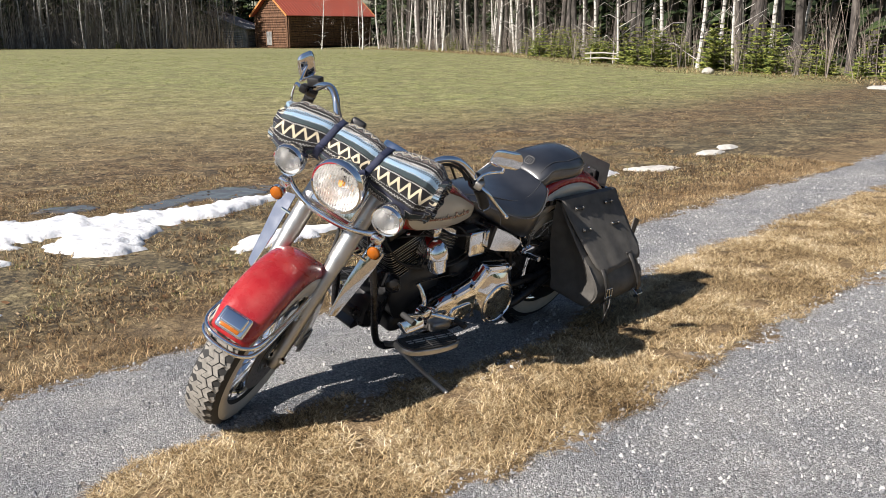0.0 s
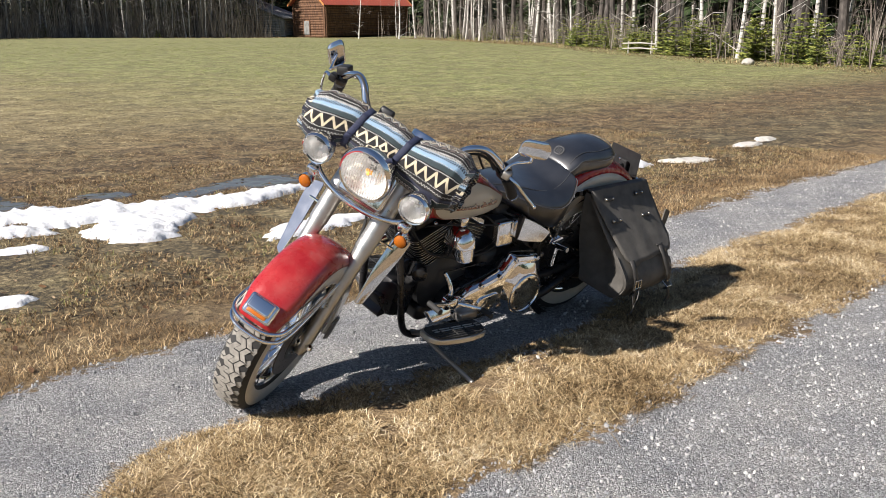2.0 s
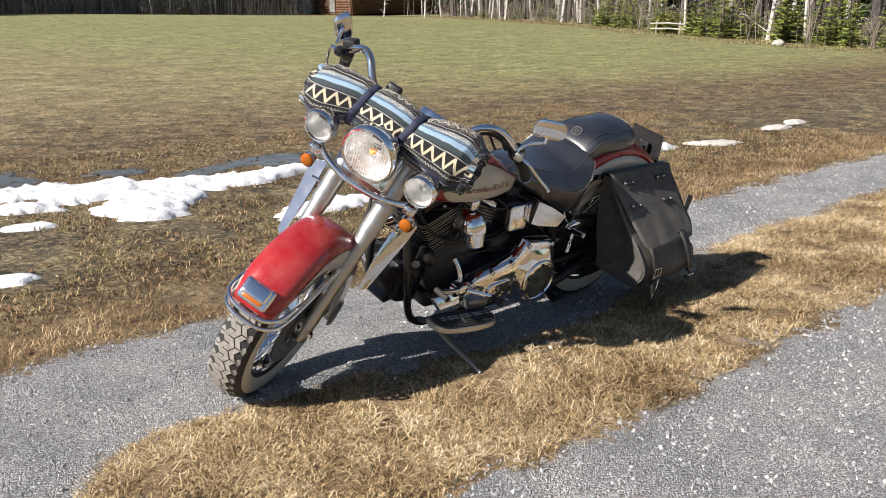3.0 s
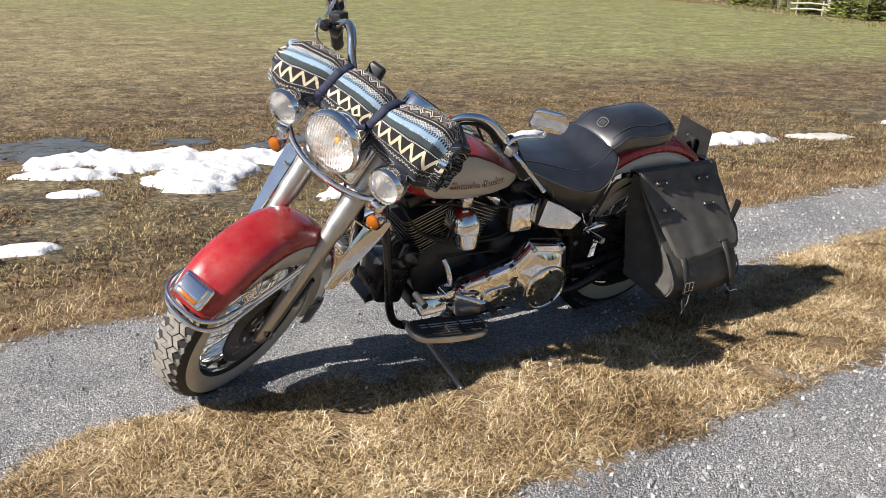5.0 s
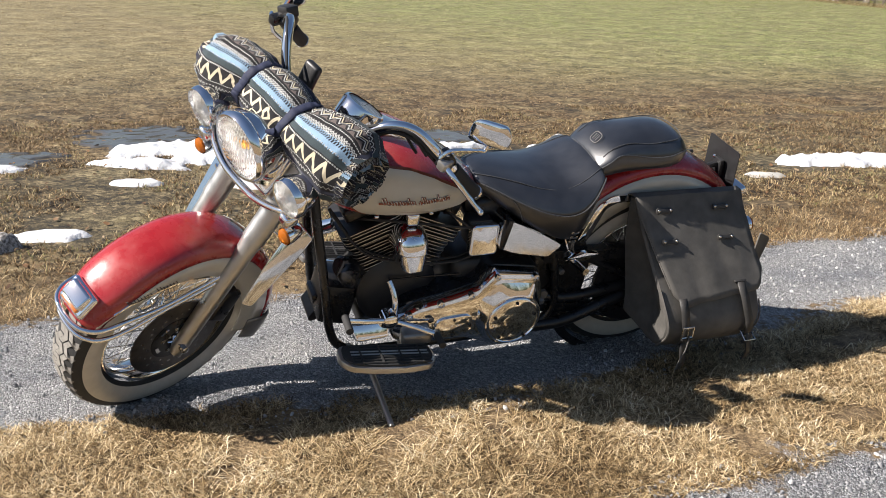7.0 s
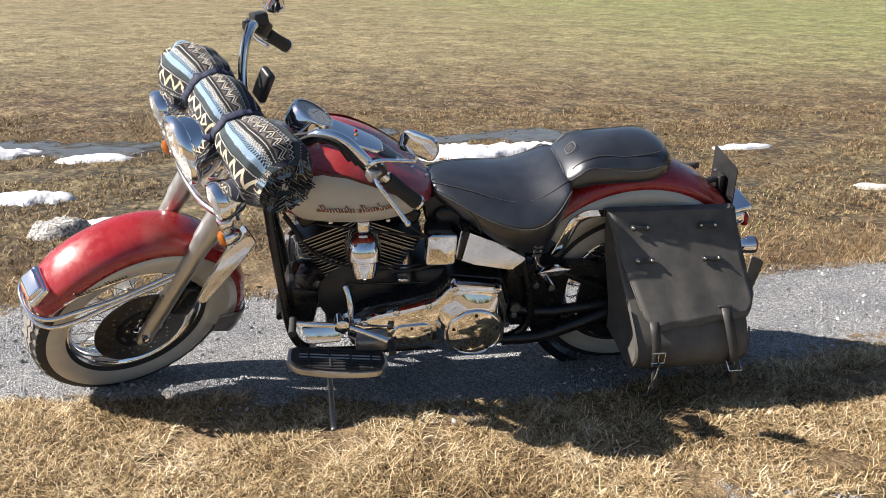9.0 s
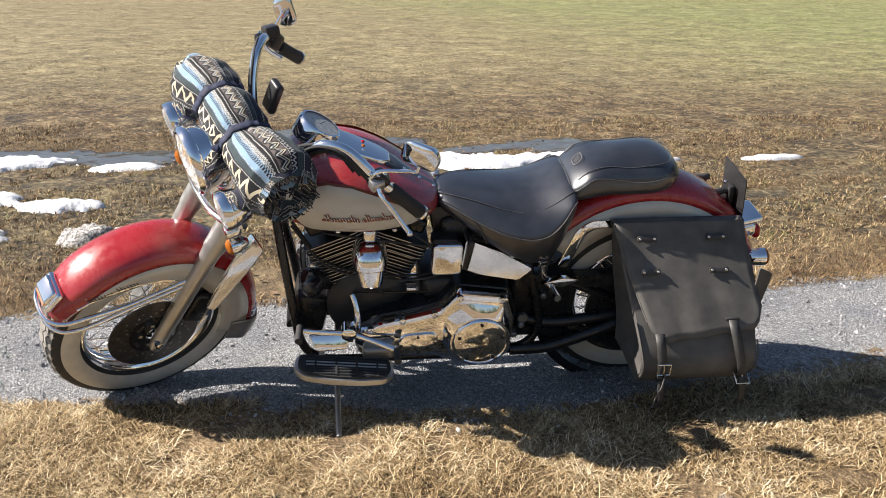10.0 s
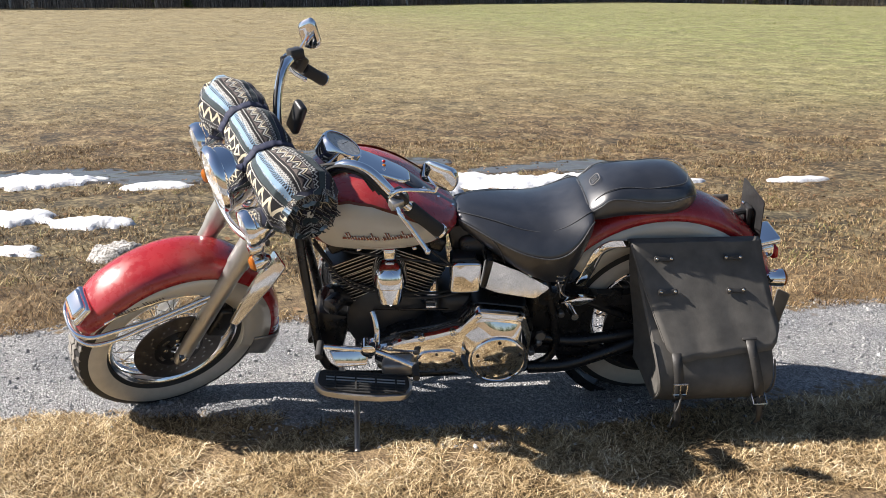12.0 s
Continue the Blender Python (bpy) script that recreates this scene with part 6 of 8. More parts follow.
# --- tank
def tank():
    """Two-lobed teardrop tank: lofted cross sections along x."""
    secs = [  # x, half width, bottom z, top z
        (0.356, 0.080, 0.825, 0.935), (0.348, 0.145, 0.798, 0.965), (0.320, 0.195, 0.782, 0.990), (0.262, 0.226, 0.774, 1.004), (0.18, 0.240, 0.770, 1.002), (0.10, 0.246, 0.770, 0.984),
        (0.02, 0.234, 0.774, 0.950), (-0.06, 0.206, 0.782, 0.902), (-0.115, 0.168, 0.790, 0.868), (-0.150, 0.120, 0.797, 0.846), (-0.168, 0.065, 0.808, 0.832)]
    n = 28
    rings = []
    for x, hw, zb, zt in secs:
        row = []
        for k in range(n):
            a = 2 * math.pi * k / n
            cy, sz = math.cos(a), math.sin(a)
            y = hw * math.copysign(abs(cy) ** 0.52, cy)
            zc, zh = (zb + zt) / 2, (zt - zb) / 2
            z = zc + zh * math.copysign(abs(sz) ** (0.66 if sz > 0 else 0.50), sz)
            if sz > 0:
                z -= 0.03 * max(0, abs(y) / max(hw, 0.01) - 0.55)
            row.append(Vector((x, y, z)))
        rings.append(row)
    bm = B()
    skin(bm, rings)
    t = P("fuel_tank", bm, RED, bike, "red fuel tank with cream side panels")
    t.modifiers.new("smooth", "SUBSURF").levels = 2
    t.modifiers["smooth"].render_levels = 2
    # cream side panels, a scalloped shape standing off the tank sides
    def side_y(x, z):
        for (x0, h0, b0, t0), (x1, h1, b1, t1) in zip(secs, secs[1:]):
            if x1 <= x <= x0:
                f = (x0 - x) / (x0 - x1)
                hw, zb, zt = h0 + (h1 - h0) * f, b0 + (b1 - b0) * f, t0 + (t1 - t0) * f
                q = max(-1, min(1, (z - (zb + zt) / 2) / ((zt - zb) / 2)))
                a = math.asin(math.copysign(min(1, abs(q) ** (1 / (0.66 if q > 0 else 0.50))), q))
                return hw * abs(math.cos(a)) ** 0.52
        return 0.05
    PANEL_TOP = [(0.312, 0.868), (0.304, 0.908), (0.284, 0.938), (0.246, 0.960), (0.20, 0.966), (0.12, 0.954), (0.05, 0.926), (-0.03, 0.882), (-0.09, 0.848), (-0.128, 0.828)]
    PANEL_LOW = [(0.312, 0.864), (0.304, 0.836), (0.284, 0.815), (0.246, 0.801), (0.12, 0.790), (0.02, 0.795), (-0.06, 0.808), (-0.10, 0.817), (-0.128, 0.825)]

    def along_x(x, line):
        for (x0, z0), (x1, z1) in zip(line, line[1:]):
            if x1 <= x <= x0:
                return z0 + (z1 - z0) * (x0 - x) / (x0 - x1)
        return line[-1][1] if x < line[-1][0] else line[0][1]
    for s in (1, -1):
        def panel(grow, off):
            rows = []
            for i in range(25):
                t_ = i / 24
                q = t_ ** 1.25
                x = 0.312 - 0.440 * q
                top = along_x(x, PANEL_TOP) + (grow if 0.01 < t_ < 0.99 else 0)
                bot = along_x(x, PANEL_LOW) - (grow if 0.01 < t_ < 0.99 else 0)
                x += grow * (1 - 2 * t_)
                rows.append([Vector((x, s * (side_y(x, bot + (top - bot) * j / 6) + off), bot + (top - bot) * j / 6)) for j in range(7)])
            b = B()
            skin(b, rows, False, False)
            bmesh.ops.recalc_face_normals(b, faces=b.faces)
            return b
        edge = P("panel_edge", panel(0.006, 0.0015), GOLD, t, "brown pinstripe round the panel")
        o = P("cream_panel", panel(0.0, 0.0030), CREAM, t, "cream tank side panel")
        # long badge drawn as bars: an underline and slanted strokes
        y = lambda x, z: s * (side_y(x, z) + 0.007)
        slant = Matrix.Rotation(0.40, 4, "Y")
        rng = random.Random(8)
        for k in range(25):
            x = 0.212 - k * 0.0090
            if k == 12:
                continue
            tall = k in (0, 1, 9, 14, 15, 20)
            hgt = (0.027 if tall else 0.015) + rng.uniform(-0.002, 0.002)
            at = Matrix.Translation((x, y(x, 0.857), 0.856 + hgt / 2 - 0.008))
            P("badge_stroke", box(B(), (0.0032, 0.004, hgt), at @ slant, 0.0010, 1), BUCKLE, t, "raised metal badge stroke")
            P("badge_shadow", box(B(), (0.0034, 0.0025, hgt), Matrix.Translation((-0.0036, -s * 0.0015, -0.001)) @ at @ slant), GOLD, t)
            if k % 2 == 0:
                zz = 0.849 if k % 4 else 0.861
                P("badge_link", box(B(), (0.0100, 0.0035, 0.0028), Matrix.Translation((x - 0.005, y(x, 0.857), zz)) @ Matrix.Rotation(0.25 if k % 4 else -0.2, 4, "Y"), 0.0008, 1), BUCKLE, t)
        for x0, x1 in ((0.224, 0.108), (0.098, -0.014)):
            n_ = 6
            for q in range(n_):
                x = x0 + (x1 - x0) * (q + 0.5) / n_
                P("badge_bar", box(B(), (abs(x1 - x0) / n_ * 1.02, 0.0025, 0.0065), Matrix.Translation((x, y(x, 0.853) - s * 0.001, 0.853)) @ Matrix.Rotation(s * math.atan2(side_y(x + 0.01, 0.853) - side_y(x - 0.01, 0.853), 0.02), 4, "Z")), GOLD, t)
    # dash with a round speedometer
    dash = P("dash", prism(B(), rounded([(0.20, -0.062), (0.10, -0.070), (0.0, -0.055), (-0.035, -0.035), (-0.035, 0.035), (0.0, 0.055), (0.10, 0.070), (0.20, 0.062)], 0.03), (0.93, 0, 0.40), (0, 1, 0), (0.035, 0, 0.940), 0.026, 0.012, 3), CHROME, bike, "chrome tank dash")
    c, ax = Vector((0.240, 0, 1.036)), Vector((-0.60, 0, 1)).normalized()
    P("speedometer", lathe(B(), [(-0.02, 0.074), (0.035, 0.074), (0.043, 0.069), (0.044, 0.062)], c, ax, 32), CHROME, dash, "round speedometer with chrome bezel")
    P("dial", lathe(B(), [(0.040, 0.0), (0.040, 0.064)], c, ax, 32), DIALFACE, dash, "grey dial")
    for i in range(3):
        P("indicator_lamp", sphere(B(), (0.085, -0.03 + 0.03 * i, 0.990), 0.007, (1, 1, 0.6), 10, 6), (REDLENS, AMBER, CHROME)[i], dash)
    strip = [Vector((x, 0, z)) for x, z in ((0.01, 0.958), (-0.05, 0.915), (-0.10, 0.880), (-0.15, 0.848), (-0.20, 0.818))]
    bm = B()
    skin(bm, [[q + Vector((0, y, -0.012 * abs(y) / 0.06)) for y in (-0.05, -0.025, 0, 0.025, 0.05)] for q in strip], False, False)
    o = P("tank_strap", bm, SEATLEATHER, bike, "black leather strap between dash and seat")
    o.modifiers.new("thick", "SOLIDIFY").thickness = 0.014
    for q in strip[1:4]:
        P("strap_stud", sphere(B(), q + Vector((0, 0.03, 0.004)), 0.006, (1, 1, 0.6), 8, 6), CHROME, o)
    P("needle", box(B(), (0.035, 0.002, 0.001), Matrix.Translation(c + ax * 0.042) @ Matrix.Rotation(0.7, 4, ax)), BLACKMETAL, dash)


tank()


# --- seats
def half_section(zc, inner, welt, low):
    """Half a cross section: crown, inner seam, welt, lower edge, underside."""
    (yi, zi), (yw, zw), (yl, zl) = inner, welt, low
    return [(0.0, zc), (yi * 0.55, zc + (zi - zc) * 0.30), (yi, zi), (yi + (yw - yi) * 0.55, zi + (zw - zi) * 0.38), (yw, zw + 0.004), (yw + 0.003, zw - 0.010),
            (yw * 0.45 + yl * 0.55 + 0.006, zw * 0.45 + zl * 0.55), (yl, zl + 0.006), (yl - 0.020, zl - 0.004), (yl * 0.4, zl)]


def padded_seat(name, stations, label):
    rings = []
    for x, zc, inner, welt, low in stations:
        half = half_section(zc, inner, welt, low)
        rings.append([Vector((x, y, z)) for y, z in half] + [Vector((x, -y, z)) for y, z in reversed(half[1:])])
    bm = B()
    skin(bm, rings)
    bmesh.ops.recalc_face_normals(bm, faces=bm.faces)
    ob = P(name, bm, SEATLEATHER, bike, label)
    m = ob.modifiers.new("smooth", "SUBSURF")
    m.levels = m.render_levels = 2
    return ob


def seam(points, owner, r=0.0028, both=True):
    """A raised welt laid on the leather, mirrored to both sides."""
    for s in (1, -1) if both else (1,):
        P("seam", tube(B(), [(x, s * y, z) for x, y, z in points], r, 6, 4), PIPING, owner, "raised stitched welt")


PIPING = worn("black_piping", (0.06, 0.062, 0.066), 0.32, 0.3, 90)
RIDER = [(-0.158, 0.826, (0.040, 0.824), (0.060, 0.815), (0.055, 0.795)), (-0.166, 0.842, (0.056, 0.838), (0.082, 0.824), (0.076, 0.786)), (-0.22, 0.846, (0.085, 0.840), (0.128, 0.812), (0.120, 0.760)),
         (-0.30, 0.842, (0.116, 0.830), (0.178, 0.784), (0.168, 0.712)), (-0.38, 0.834, (0.142, 0.814), (0.214, 0.760), (0.202, 0.668)), (-0.46, 0.836, (0.154, 0.808), (0.230, 0.750), (0.210, 0.632)),
         (-0.52, 0.852, (0.154, 0.826), (0.228, 0.764), (0.204, 0.618)), (-0.565, 0.874, (0.147, 0.850), (0.212, 0.802), (0.188, 0.662)), (-0.598, 0.888, (0.136, 0.868), (0.188, 0.845), (0.172, 0.745)),
         (-0.618, 0.888, (0.122, 0.870), (0.162, 0.852), (0.150, 0.785)), (-0.630, 0.868, (0.10, 0.856), (0.132, 0.842), (0.122, 0.795))]
PILLION = [(-0.602, 0.880, (0.070, 0.874), (0.106, 0.862), (0.106, 0.835)), (-0.616, 0.902, (0.090, 0.888), (0.122, 0.868), (0.122, 0.828)), (-0.645, 0.925, (0.099, 0.914), (0.131, 0.893), (0.128, 0.828)),
           (-0.675, 0.944, (0.101, 0.936), (0.131, 0.916), (0.128, 0.834)), (-0.73, 0.960, (0.098, 0.945), (0.126, 0.914), (0.124, 0.842)), (-0.81, 0.974, (0.106, 0.944), (0.134, 0.905), (0.131, 0.848)),
           (-0.88, 0.978, (0.106, 0.952), (0.139, 0.910), (0.134, 0.850)), (-0.935, 0.968, (0.090, 0.955), (0.128, 0.920), (0.122, 0.853)), (-0.975, 0.944, (0.062, 0.936), (0.098, 0.912), (0.092, 0.858)), (-1.003, 0.905, (0.03, 0.904), (0.055, 0.892), (0.05, 0.866))]
seat = padded_seat("rider_seat", RIDER, "wide black rider seat with stitched seams")
pillion = padded_seat("pillion_seat", PILLION, "black pillion pad with a stitched oval")
seam([(st[0], st[3][0] + 0.003, st[3][1] - 0.002) for st in RIDER[1:-1]], seat, 0.0026)
seam([(st[0], st[2][0], st[2][1] - 0.001) for st in RIDER[1:-1]], seat, 0.0016)
seam([(-0.265, 0.160, 0.795), (-0.295, 0.176, 0.762), (-0.312, 0.180, 0.725), (-0.320, 0.176, 0.698)], seat, 0.0016)
seam([(st[0], st[3][0] + 0.002, st[3][1] - 0.002) for st in PILLION[:-1]], pillion, 0.0024)
seam([(-0.628, 0.100, 0.897)] + [(st[0], st[2][0], st[2][1] - 0.001) for st in PILLION[2:-2]] + [(-0.958, 0.045, 0.957), (-0.965, 0.0, 0.958)], pillion, 0.0016)
seam([(-0.606, 0.0, 0.885), (-0.606, 0.07, 0.880), (-0.608, 0.105, 0.866), (-0.610, 0.112, 0.845)], pillion, 0.0030)
# lacing eyelets and the row of small stitches below the welt
for k in range(3):
    for dx in (-0.010, 0.010):
        P("eyelet", lathe(B(), [(0, 0.0035), (0.0025, 0.0055), (0.003, 0.0035)], (-0.508 + dx, 0.2145 + 0.004 * (2 - k), 0.672 - k * 0.020), (0, 1, -0.15), 10), BUCKLE, seat)
    P("lace", tube(B(), [(-0.498, 0.220 + 0.004 * (2 - k), 0.672 - k * 0.020), (-0.518, 0.220 + 0.004 * (2 - k), 0.672 - k * 0.020)], 0.002, 5), STITCH, seat)
for k in range(9):
    P("stitch", tube(B(), [(-0.325 - k * 0.011, 0.181 + 0.0030 * k, 0.690 - 0.0046 * k), (-0.331 - k * 0.011, 0.183 + 0.0030 * k, 0.687 - 0.0046 * k)], 0.0012, 4), STITCH, seat)
for k in range(3):
    P("seat_thong", tube(B(), [(-0.500 - 0.006 * k, 0.222, 0.640), (-0.504 - 0.008 * k, 0.212, 0.600), (-0.500 - 0.022 * k, 0.196, 0.565)], 0.0022, 5, 4), STITCH if k else SEATLEATHER, seat)
em_ = [Vector((-0.643, 0.006, 0.9285)) + Vector((-0.66, 0, 0.75)).normalized() * a_ + Vector((0, -1, 0)) * b_ for a_, b_ in rounded([(-0.020, -0.024), (0.020, -0.024), (0.020, 0.024), (-0.020, 0.024)], 0.017)]
emblem = P("emblem", tube(B(), em_ + em_[:1], 0.0016, 5), STITCH, pillion, "small grey sewn emblem")
for b_ in (-0.010, 0.0, 0.010):
    P("emblem_stroke", tube(B(), [Vector((-0.643, 0.006 - b_, 0.9285)) + Vector((-0.66, 0, 0.75)).normalized() * a_ for a_ in (-0.012, 0.012)], 0.0014, 5), STITCH, emblem)


# --- rear fender with struts, plate, lamps
def rear_fender():
    c = Vector((-0.90, 0, 0.400))
    rings = []
    n = 30
    for i in range(n + 1):
        t = i / n
        th = radians(36 + (192 - 36) * t)
        rings.append(fender_ring(c, th, 0.112, 0.470, 0.318))
    bm = B()
    skin(bm, [r[1:-1] for r in rings], False, False)
    fen = P("rear_fender", bm, RED, bike, "red rear fender with cream sides")
    fen.modifiers.new("thick", "SOLIDIFY").thickness = 0.004
    for s in (1, -1):
        rows = []
        for r in rings:
            lo, hi = (r[0], r[1]) if s > 0 else (r[-1], r[-2])
            off = Vector((0, s * 0.002, 0))
            rows.append([lo + off, lo.lerp(hi, 0.5) + off * 2, hi + off])
        b = B()
        skin(b, rows, False, False)
        o = P("side_panel", b, CREAM, fen, "cream fender side panel")
        o.modifiers.new("thick", "SOLIDIFY").thickness = 0.004
        P("pinstripe", tube(B(), [(r[1] if s > 0 else r[-2]) + Vector((0, s * 0.003, 0)) for r in rings[1:-1:2]], 0.0022, 6), GOLD, fen)
        # chrome strut
        out = rounded([(-0.585, 0.565), (-0.640, 0.715), (-0.69, 0.752), (-1.15, 0.752), (-1.15, 0.728), (-0.715, 0.722), (-0.675, 0.700), (-0.625, 0.560)], 0.02)
        st = P("fender_strut", prism(B(), out if s < 0 else list(reversed(out)), (1, 0, 0), (0, 0, 1), (0, s * 0.122, 0), -0.008 * s, 0.002), CHROME, bike, "chrome fender strut")
        for x, z in ((-0.665, 0.722), (-0.88, 0.738), (-1.10, 0.738)):
            P("bolt", lathe(B(), [(0, 0.010), (s * 0.008, 0.010), (s * 0.010, 0)], (x, s * 0.130, z), (0, 1, 0), 12), CHROME, st)
        c2 = Vector((-1.335, s * 0.115, 0.570))
        sg = P("turn_signal", lathe(B(), [(-0.05, 0), (-0.05, 0.012), (-0.03, 0.028), (0.01, 0.033), (0.02, 0.033)], c2, (-1, 0, 0), 24), CHROME, bike, "chrome rear turn signal")
        P("lens", lathe(B(), [(0.018, 0.031), (0.028, 0.030), (0.038, 0.015), (0.040, 0)], c2, (-1, 0, 0), 24), AMBER, sg, "amber lens")
        P("signal_stem", tube(B(), [c2 + Vector((0.02, -s * 0.01, 0.0)), c2 + Vector((0.06, -s * 0.08, 0.05))], 0.010, 8), CHROME, sg)
    # tail lamp
    tl = P("tail_lamp", box(B(), (0.09, 0.10, 0.06), pose(-1.300, 0, 0.635, 0, 12, 0), 0.02, 3), CHROME, bike, "chrome tail lamp")
    P("lens", box(B(), (0.03, 0.085, 0.05), pose(-1.350, 0, 0.625, 0, 12, 0), 0.012, 3), REDLENS, tl, "red lens")
    P("tail_tip", box(B(), (0.10, 0.13, 0.030), pose(-1.300, 0, 0.685, 0, 14, 0), 0.013, 3), CHROME, fen, "chrome fender tip")
    # number plate on a bracket
    pl = P("number_plate", prism(B(), rounded([(-0.095, -0.09), (0.095, -0.09), (0.095, 0.09), (-0.095, 0.09)], 0.012), (0, -1, 0), (0.10, 0, 0.99), (-1.243, -0.01, 0.780), 0.004, 0.001), PLASTIC, bike, "dark back of the number plate")
    P("plate_bracket", tube(B(), [(-1.15, 0.0, 0.770), (-1.20, 0, 0.785), (-1.240, 0, 0.785)], 0.012, 8), PLASTIC, pl)
    P("plate_frame", box(B(), (0.018, 0.05, 0.075), pose(-1.225, 0, 0.775, 0, 6, 0), 0.006, 2), PLASTIC, pl)
    for y, z in ((-0.02, 0.81), (0.02, 0.745)):
        P("plate_bolt", sphere(B(), (-1.212, y, z), 0.007, (1, 1, 1), 8, 6), CHROME, pl)


rear_fender()
# --- frame, engine, drive
def engine():
    crank = Vector((0.080, 0, 0.415))
    P("crankcase", lathe(B(), [(-0.13, 0.0), (-0.13, 0.105), (-0.10, 0.145), (0.10, 0.145), (0.13, 0.105), (0.13, 0.0)], crank, (0, 1, 0), 36), FIN, bike, "black engine crankcase")
    P("gearbox", box(B(), (0.26, 0.22, 0.20), pose(-0.235, 0.03, 0.44), 0.04, 4), FIN, bike, "black gearbox")
    P("oil_filter", lathe(B(), [(0, 0), (0, 0.036), (0.004, 0.039), (0.09, 0.039), (0.10, 0.03), (0.10, 0.0)], (0.21, 0.06, 0.50), (0.75, 0.35, 0.30), 24), BLACKMETAL, bike, "black oil filter")
    for name, deg, fwd in (("front", 22.5, 1), ("rear", -22.5, -1)):
        a = radians(deg)
        d = Vector((math.sin(a), 0, math.cos(a)))
        side = Vector((math.cos(a), 0, -math.sin(a)))
        base = crank + d * 0.048
        cyl = P("cylinder", lathe(B(), [(0, 0.052), (0.26, 0.052)], base, d, 24), FIN, bike, "black finned cylinder")
        # fins: rounded square plates, bright on the rim
        for k in range(20):
            half = (0.100 if k < 15 else 0.110) + 0.002 * (k % 2)
            out = rounded([(-half * 0.98, -half), (half * 0.98, -half), (half * 0.98, half), (-half * 0.98, half)], 0.03, 3)
            c = base + d * (0.000 + k * 0.0130)
            bm = B()
            prism(bm, out, side, (0, -1, 0), c, 0.0032)
            fin = P("fin", bm, FIN, cyl, smooth=False)
            bm = B()
            ring = [c + side * u + Vector((0, -v, 0)) for u, v in out]
            lo = [bm.verts.new(c + (q - c) * 1.004 + d * 0.0002) for q in ring]
            hi = [bm.verts.new(c + (q - c) * 1.004 + d * 0.0030) for q in ring]
            for i in range(len(lo)):
                j = (i + 1) % len(lo)
                bm.faces.new((lo[i], lo[j], hi[j], hi[i]))
            P("fin_rim", bm, FINEDGE, fin, "polished fin edge", False)
        head = base + d * 0.272
        rb = P("rocker_box", box(B(), (0.150, 0.17, 0.055), Matrix.Translation(head + d * 0.028) @ Matrix.Rotation(a, 4, "Y"), 0.014, 3), BLACKMETAL, bike, "black rocker cover")
        P("rocker_lid", box(B(), (0.13, 0.15, 0.03), Matrix.Translation(head + d * 0.066) @ Matrix.Rotation(a, 4, "Y"), 0.012, 3), BLACKMETAL, rb)
        for q in (-0.04, 0.0, 0.04):
            P("rocker_bolt", sphere(B(), head + d * 0.050 + side * q + Vector((0, 0.086, 0)), 0.008, (1, 0.7, 1), 8, 6), BLACKMETAL, rb)
        P("spark_plug_lead", tube(B(), [head + Vector((0, 0.07, 0.0)) + side * 0.03 * fwd, head + Vector((-0.03, 0.14, 0.02)), Vector((-0.14, 0.15, 0.68))], 0.0045, 6, 5), RUBBER, bike)
        P("head_bolt", sphere(B(), head + Vector((0, 0.088, -0.01)) - side * 0.03 * fwd, 0.011, (1, 0.8, 1), 8, 6), CHROME, cyl)
    # teardrop horn cover between the cylinders
    secs = [(0.704, 0.018, 0.040), (0.700, 0.034, 0.062), (0.688, 0.048, 0.082), (0.668, 0.057, 0.096), (0.646, 0.061, 0.104), (0.632, 0.062, 0.107), (0.627, 0.058, 0.104), (0.600, 0.053, 0.111), (0.576, 0.048, 0.116), (0.570, 0.044, 0.112)]
    rings = []
    for z, hw, dep in secs:
        rings.append([Vector((0.072 + hw * math.copysign(abs(math.cos(t)) ** 0.6, math.cos(t)), 0.115 + dep * math.sin(t) ** 0.7 if 0 < t < math.pi else 0.115, z)) for t in [math.pi * k / 12 for k in range(13)]])
    bm = B()
    vs = skin(bm, rings, False, False)
    bm.faces.new([r for r in vs[-1]])
    bm.faces.new([r for r in reversed(vs[0])])
    bmesh.ops.recalc_face_normals(bm, faces=bm.faces)
    P("horn_cover", bm, CHROME, bike, "chrome waterfall horn cover")
    P("horn_bracket", box(B(), (0.045, 0.03, 0.05), pose(0.072, 0.150, 0.735), 0.012, 3), CHROME, bike, "chrome horn bracket")
    P("coil_cover", prism(B(), rounded([(-0.052, -0.055), (0.052, -0.060), (0.058, 0.052), (-0.044, 0.056)], 0.016), (-1, 0, 0.05), (0, -0.17, 0.985), (-0.186, 0.148, 0.638), 0.030, 0.008, 3), CHROME, bike, "chrome ignition coil cover")
    P("coil", box(B(), (0.09, 0.07, 0.10), pose(-0.185, 0.105, 0.65), 0.012, 2), PLASTIC, bike)
    # horseshoe oil tank
    out = rounded([(-0.250, 0.722), (-0.236, 0.618), (-0.30, 0.592), (-0.432, 0.566), (-0.482, 0.606), (-0.37, 0.672)], 0.012)
    P("oil_tank", prism(B(), list(out), (1, 0, 0), (0, -0.17, 0.985), (0, 0.299, 0.0096), 0.34, 0.0), SCRATCHED, bike, "chrome horseshoe oil tank")
    P("oil_tank_band", box(B(), (0.022, 0.345, 0.115), pose(-0.258, 0.025, 0.668, 0, -10, 0), 0.006, 2), BLACKMETAL, bike)
    # pushrod covers and black inner body
    for x0, x1 in ((0.05, 0.12), (0.10, 0.02)):
        P("pushrod_tube", tube(B(), [(x0, 0.06, 0.47), (x1, 0.075, 0.68)], 0.011, 10), CHROME, bike)
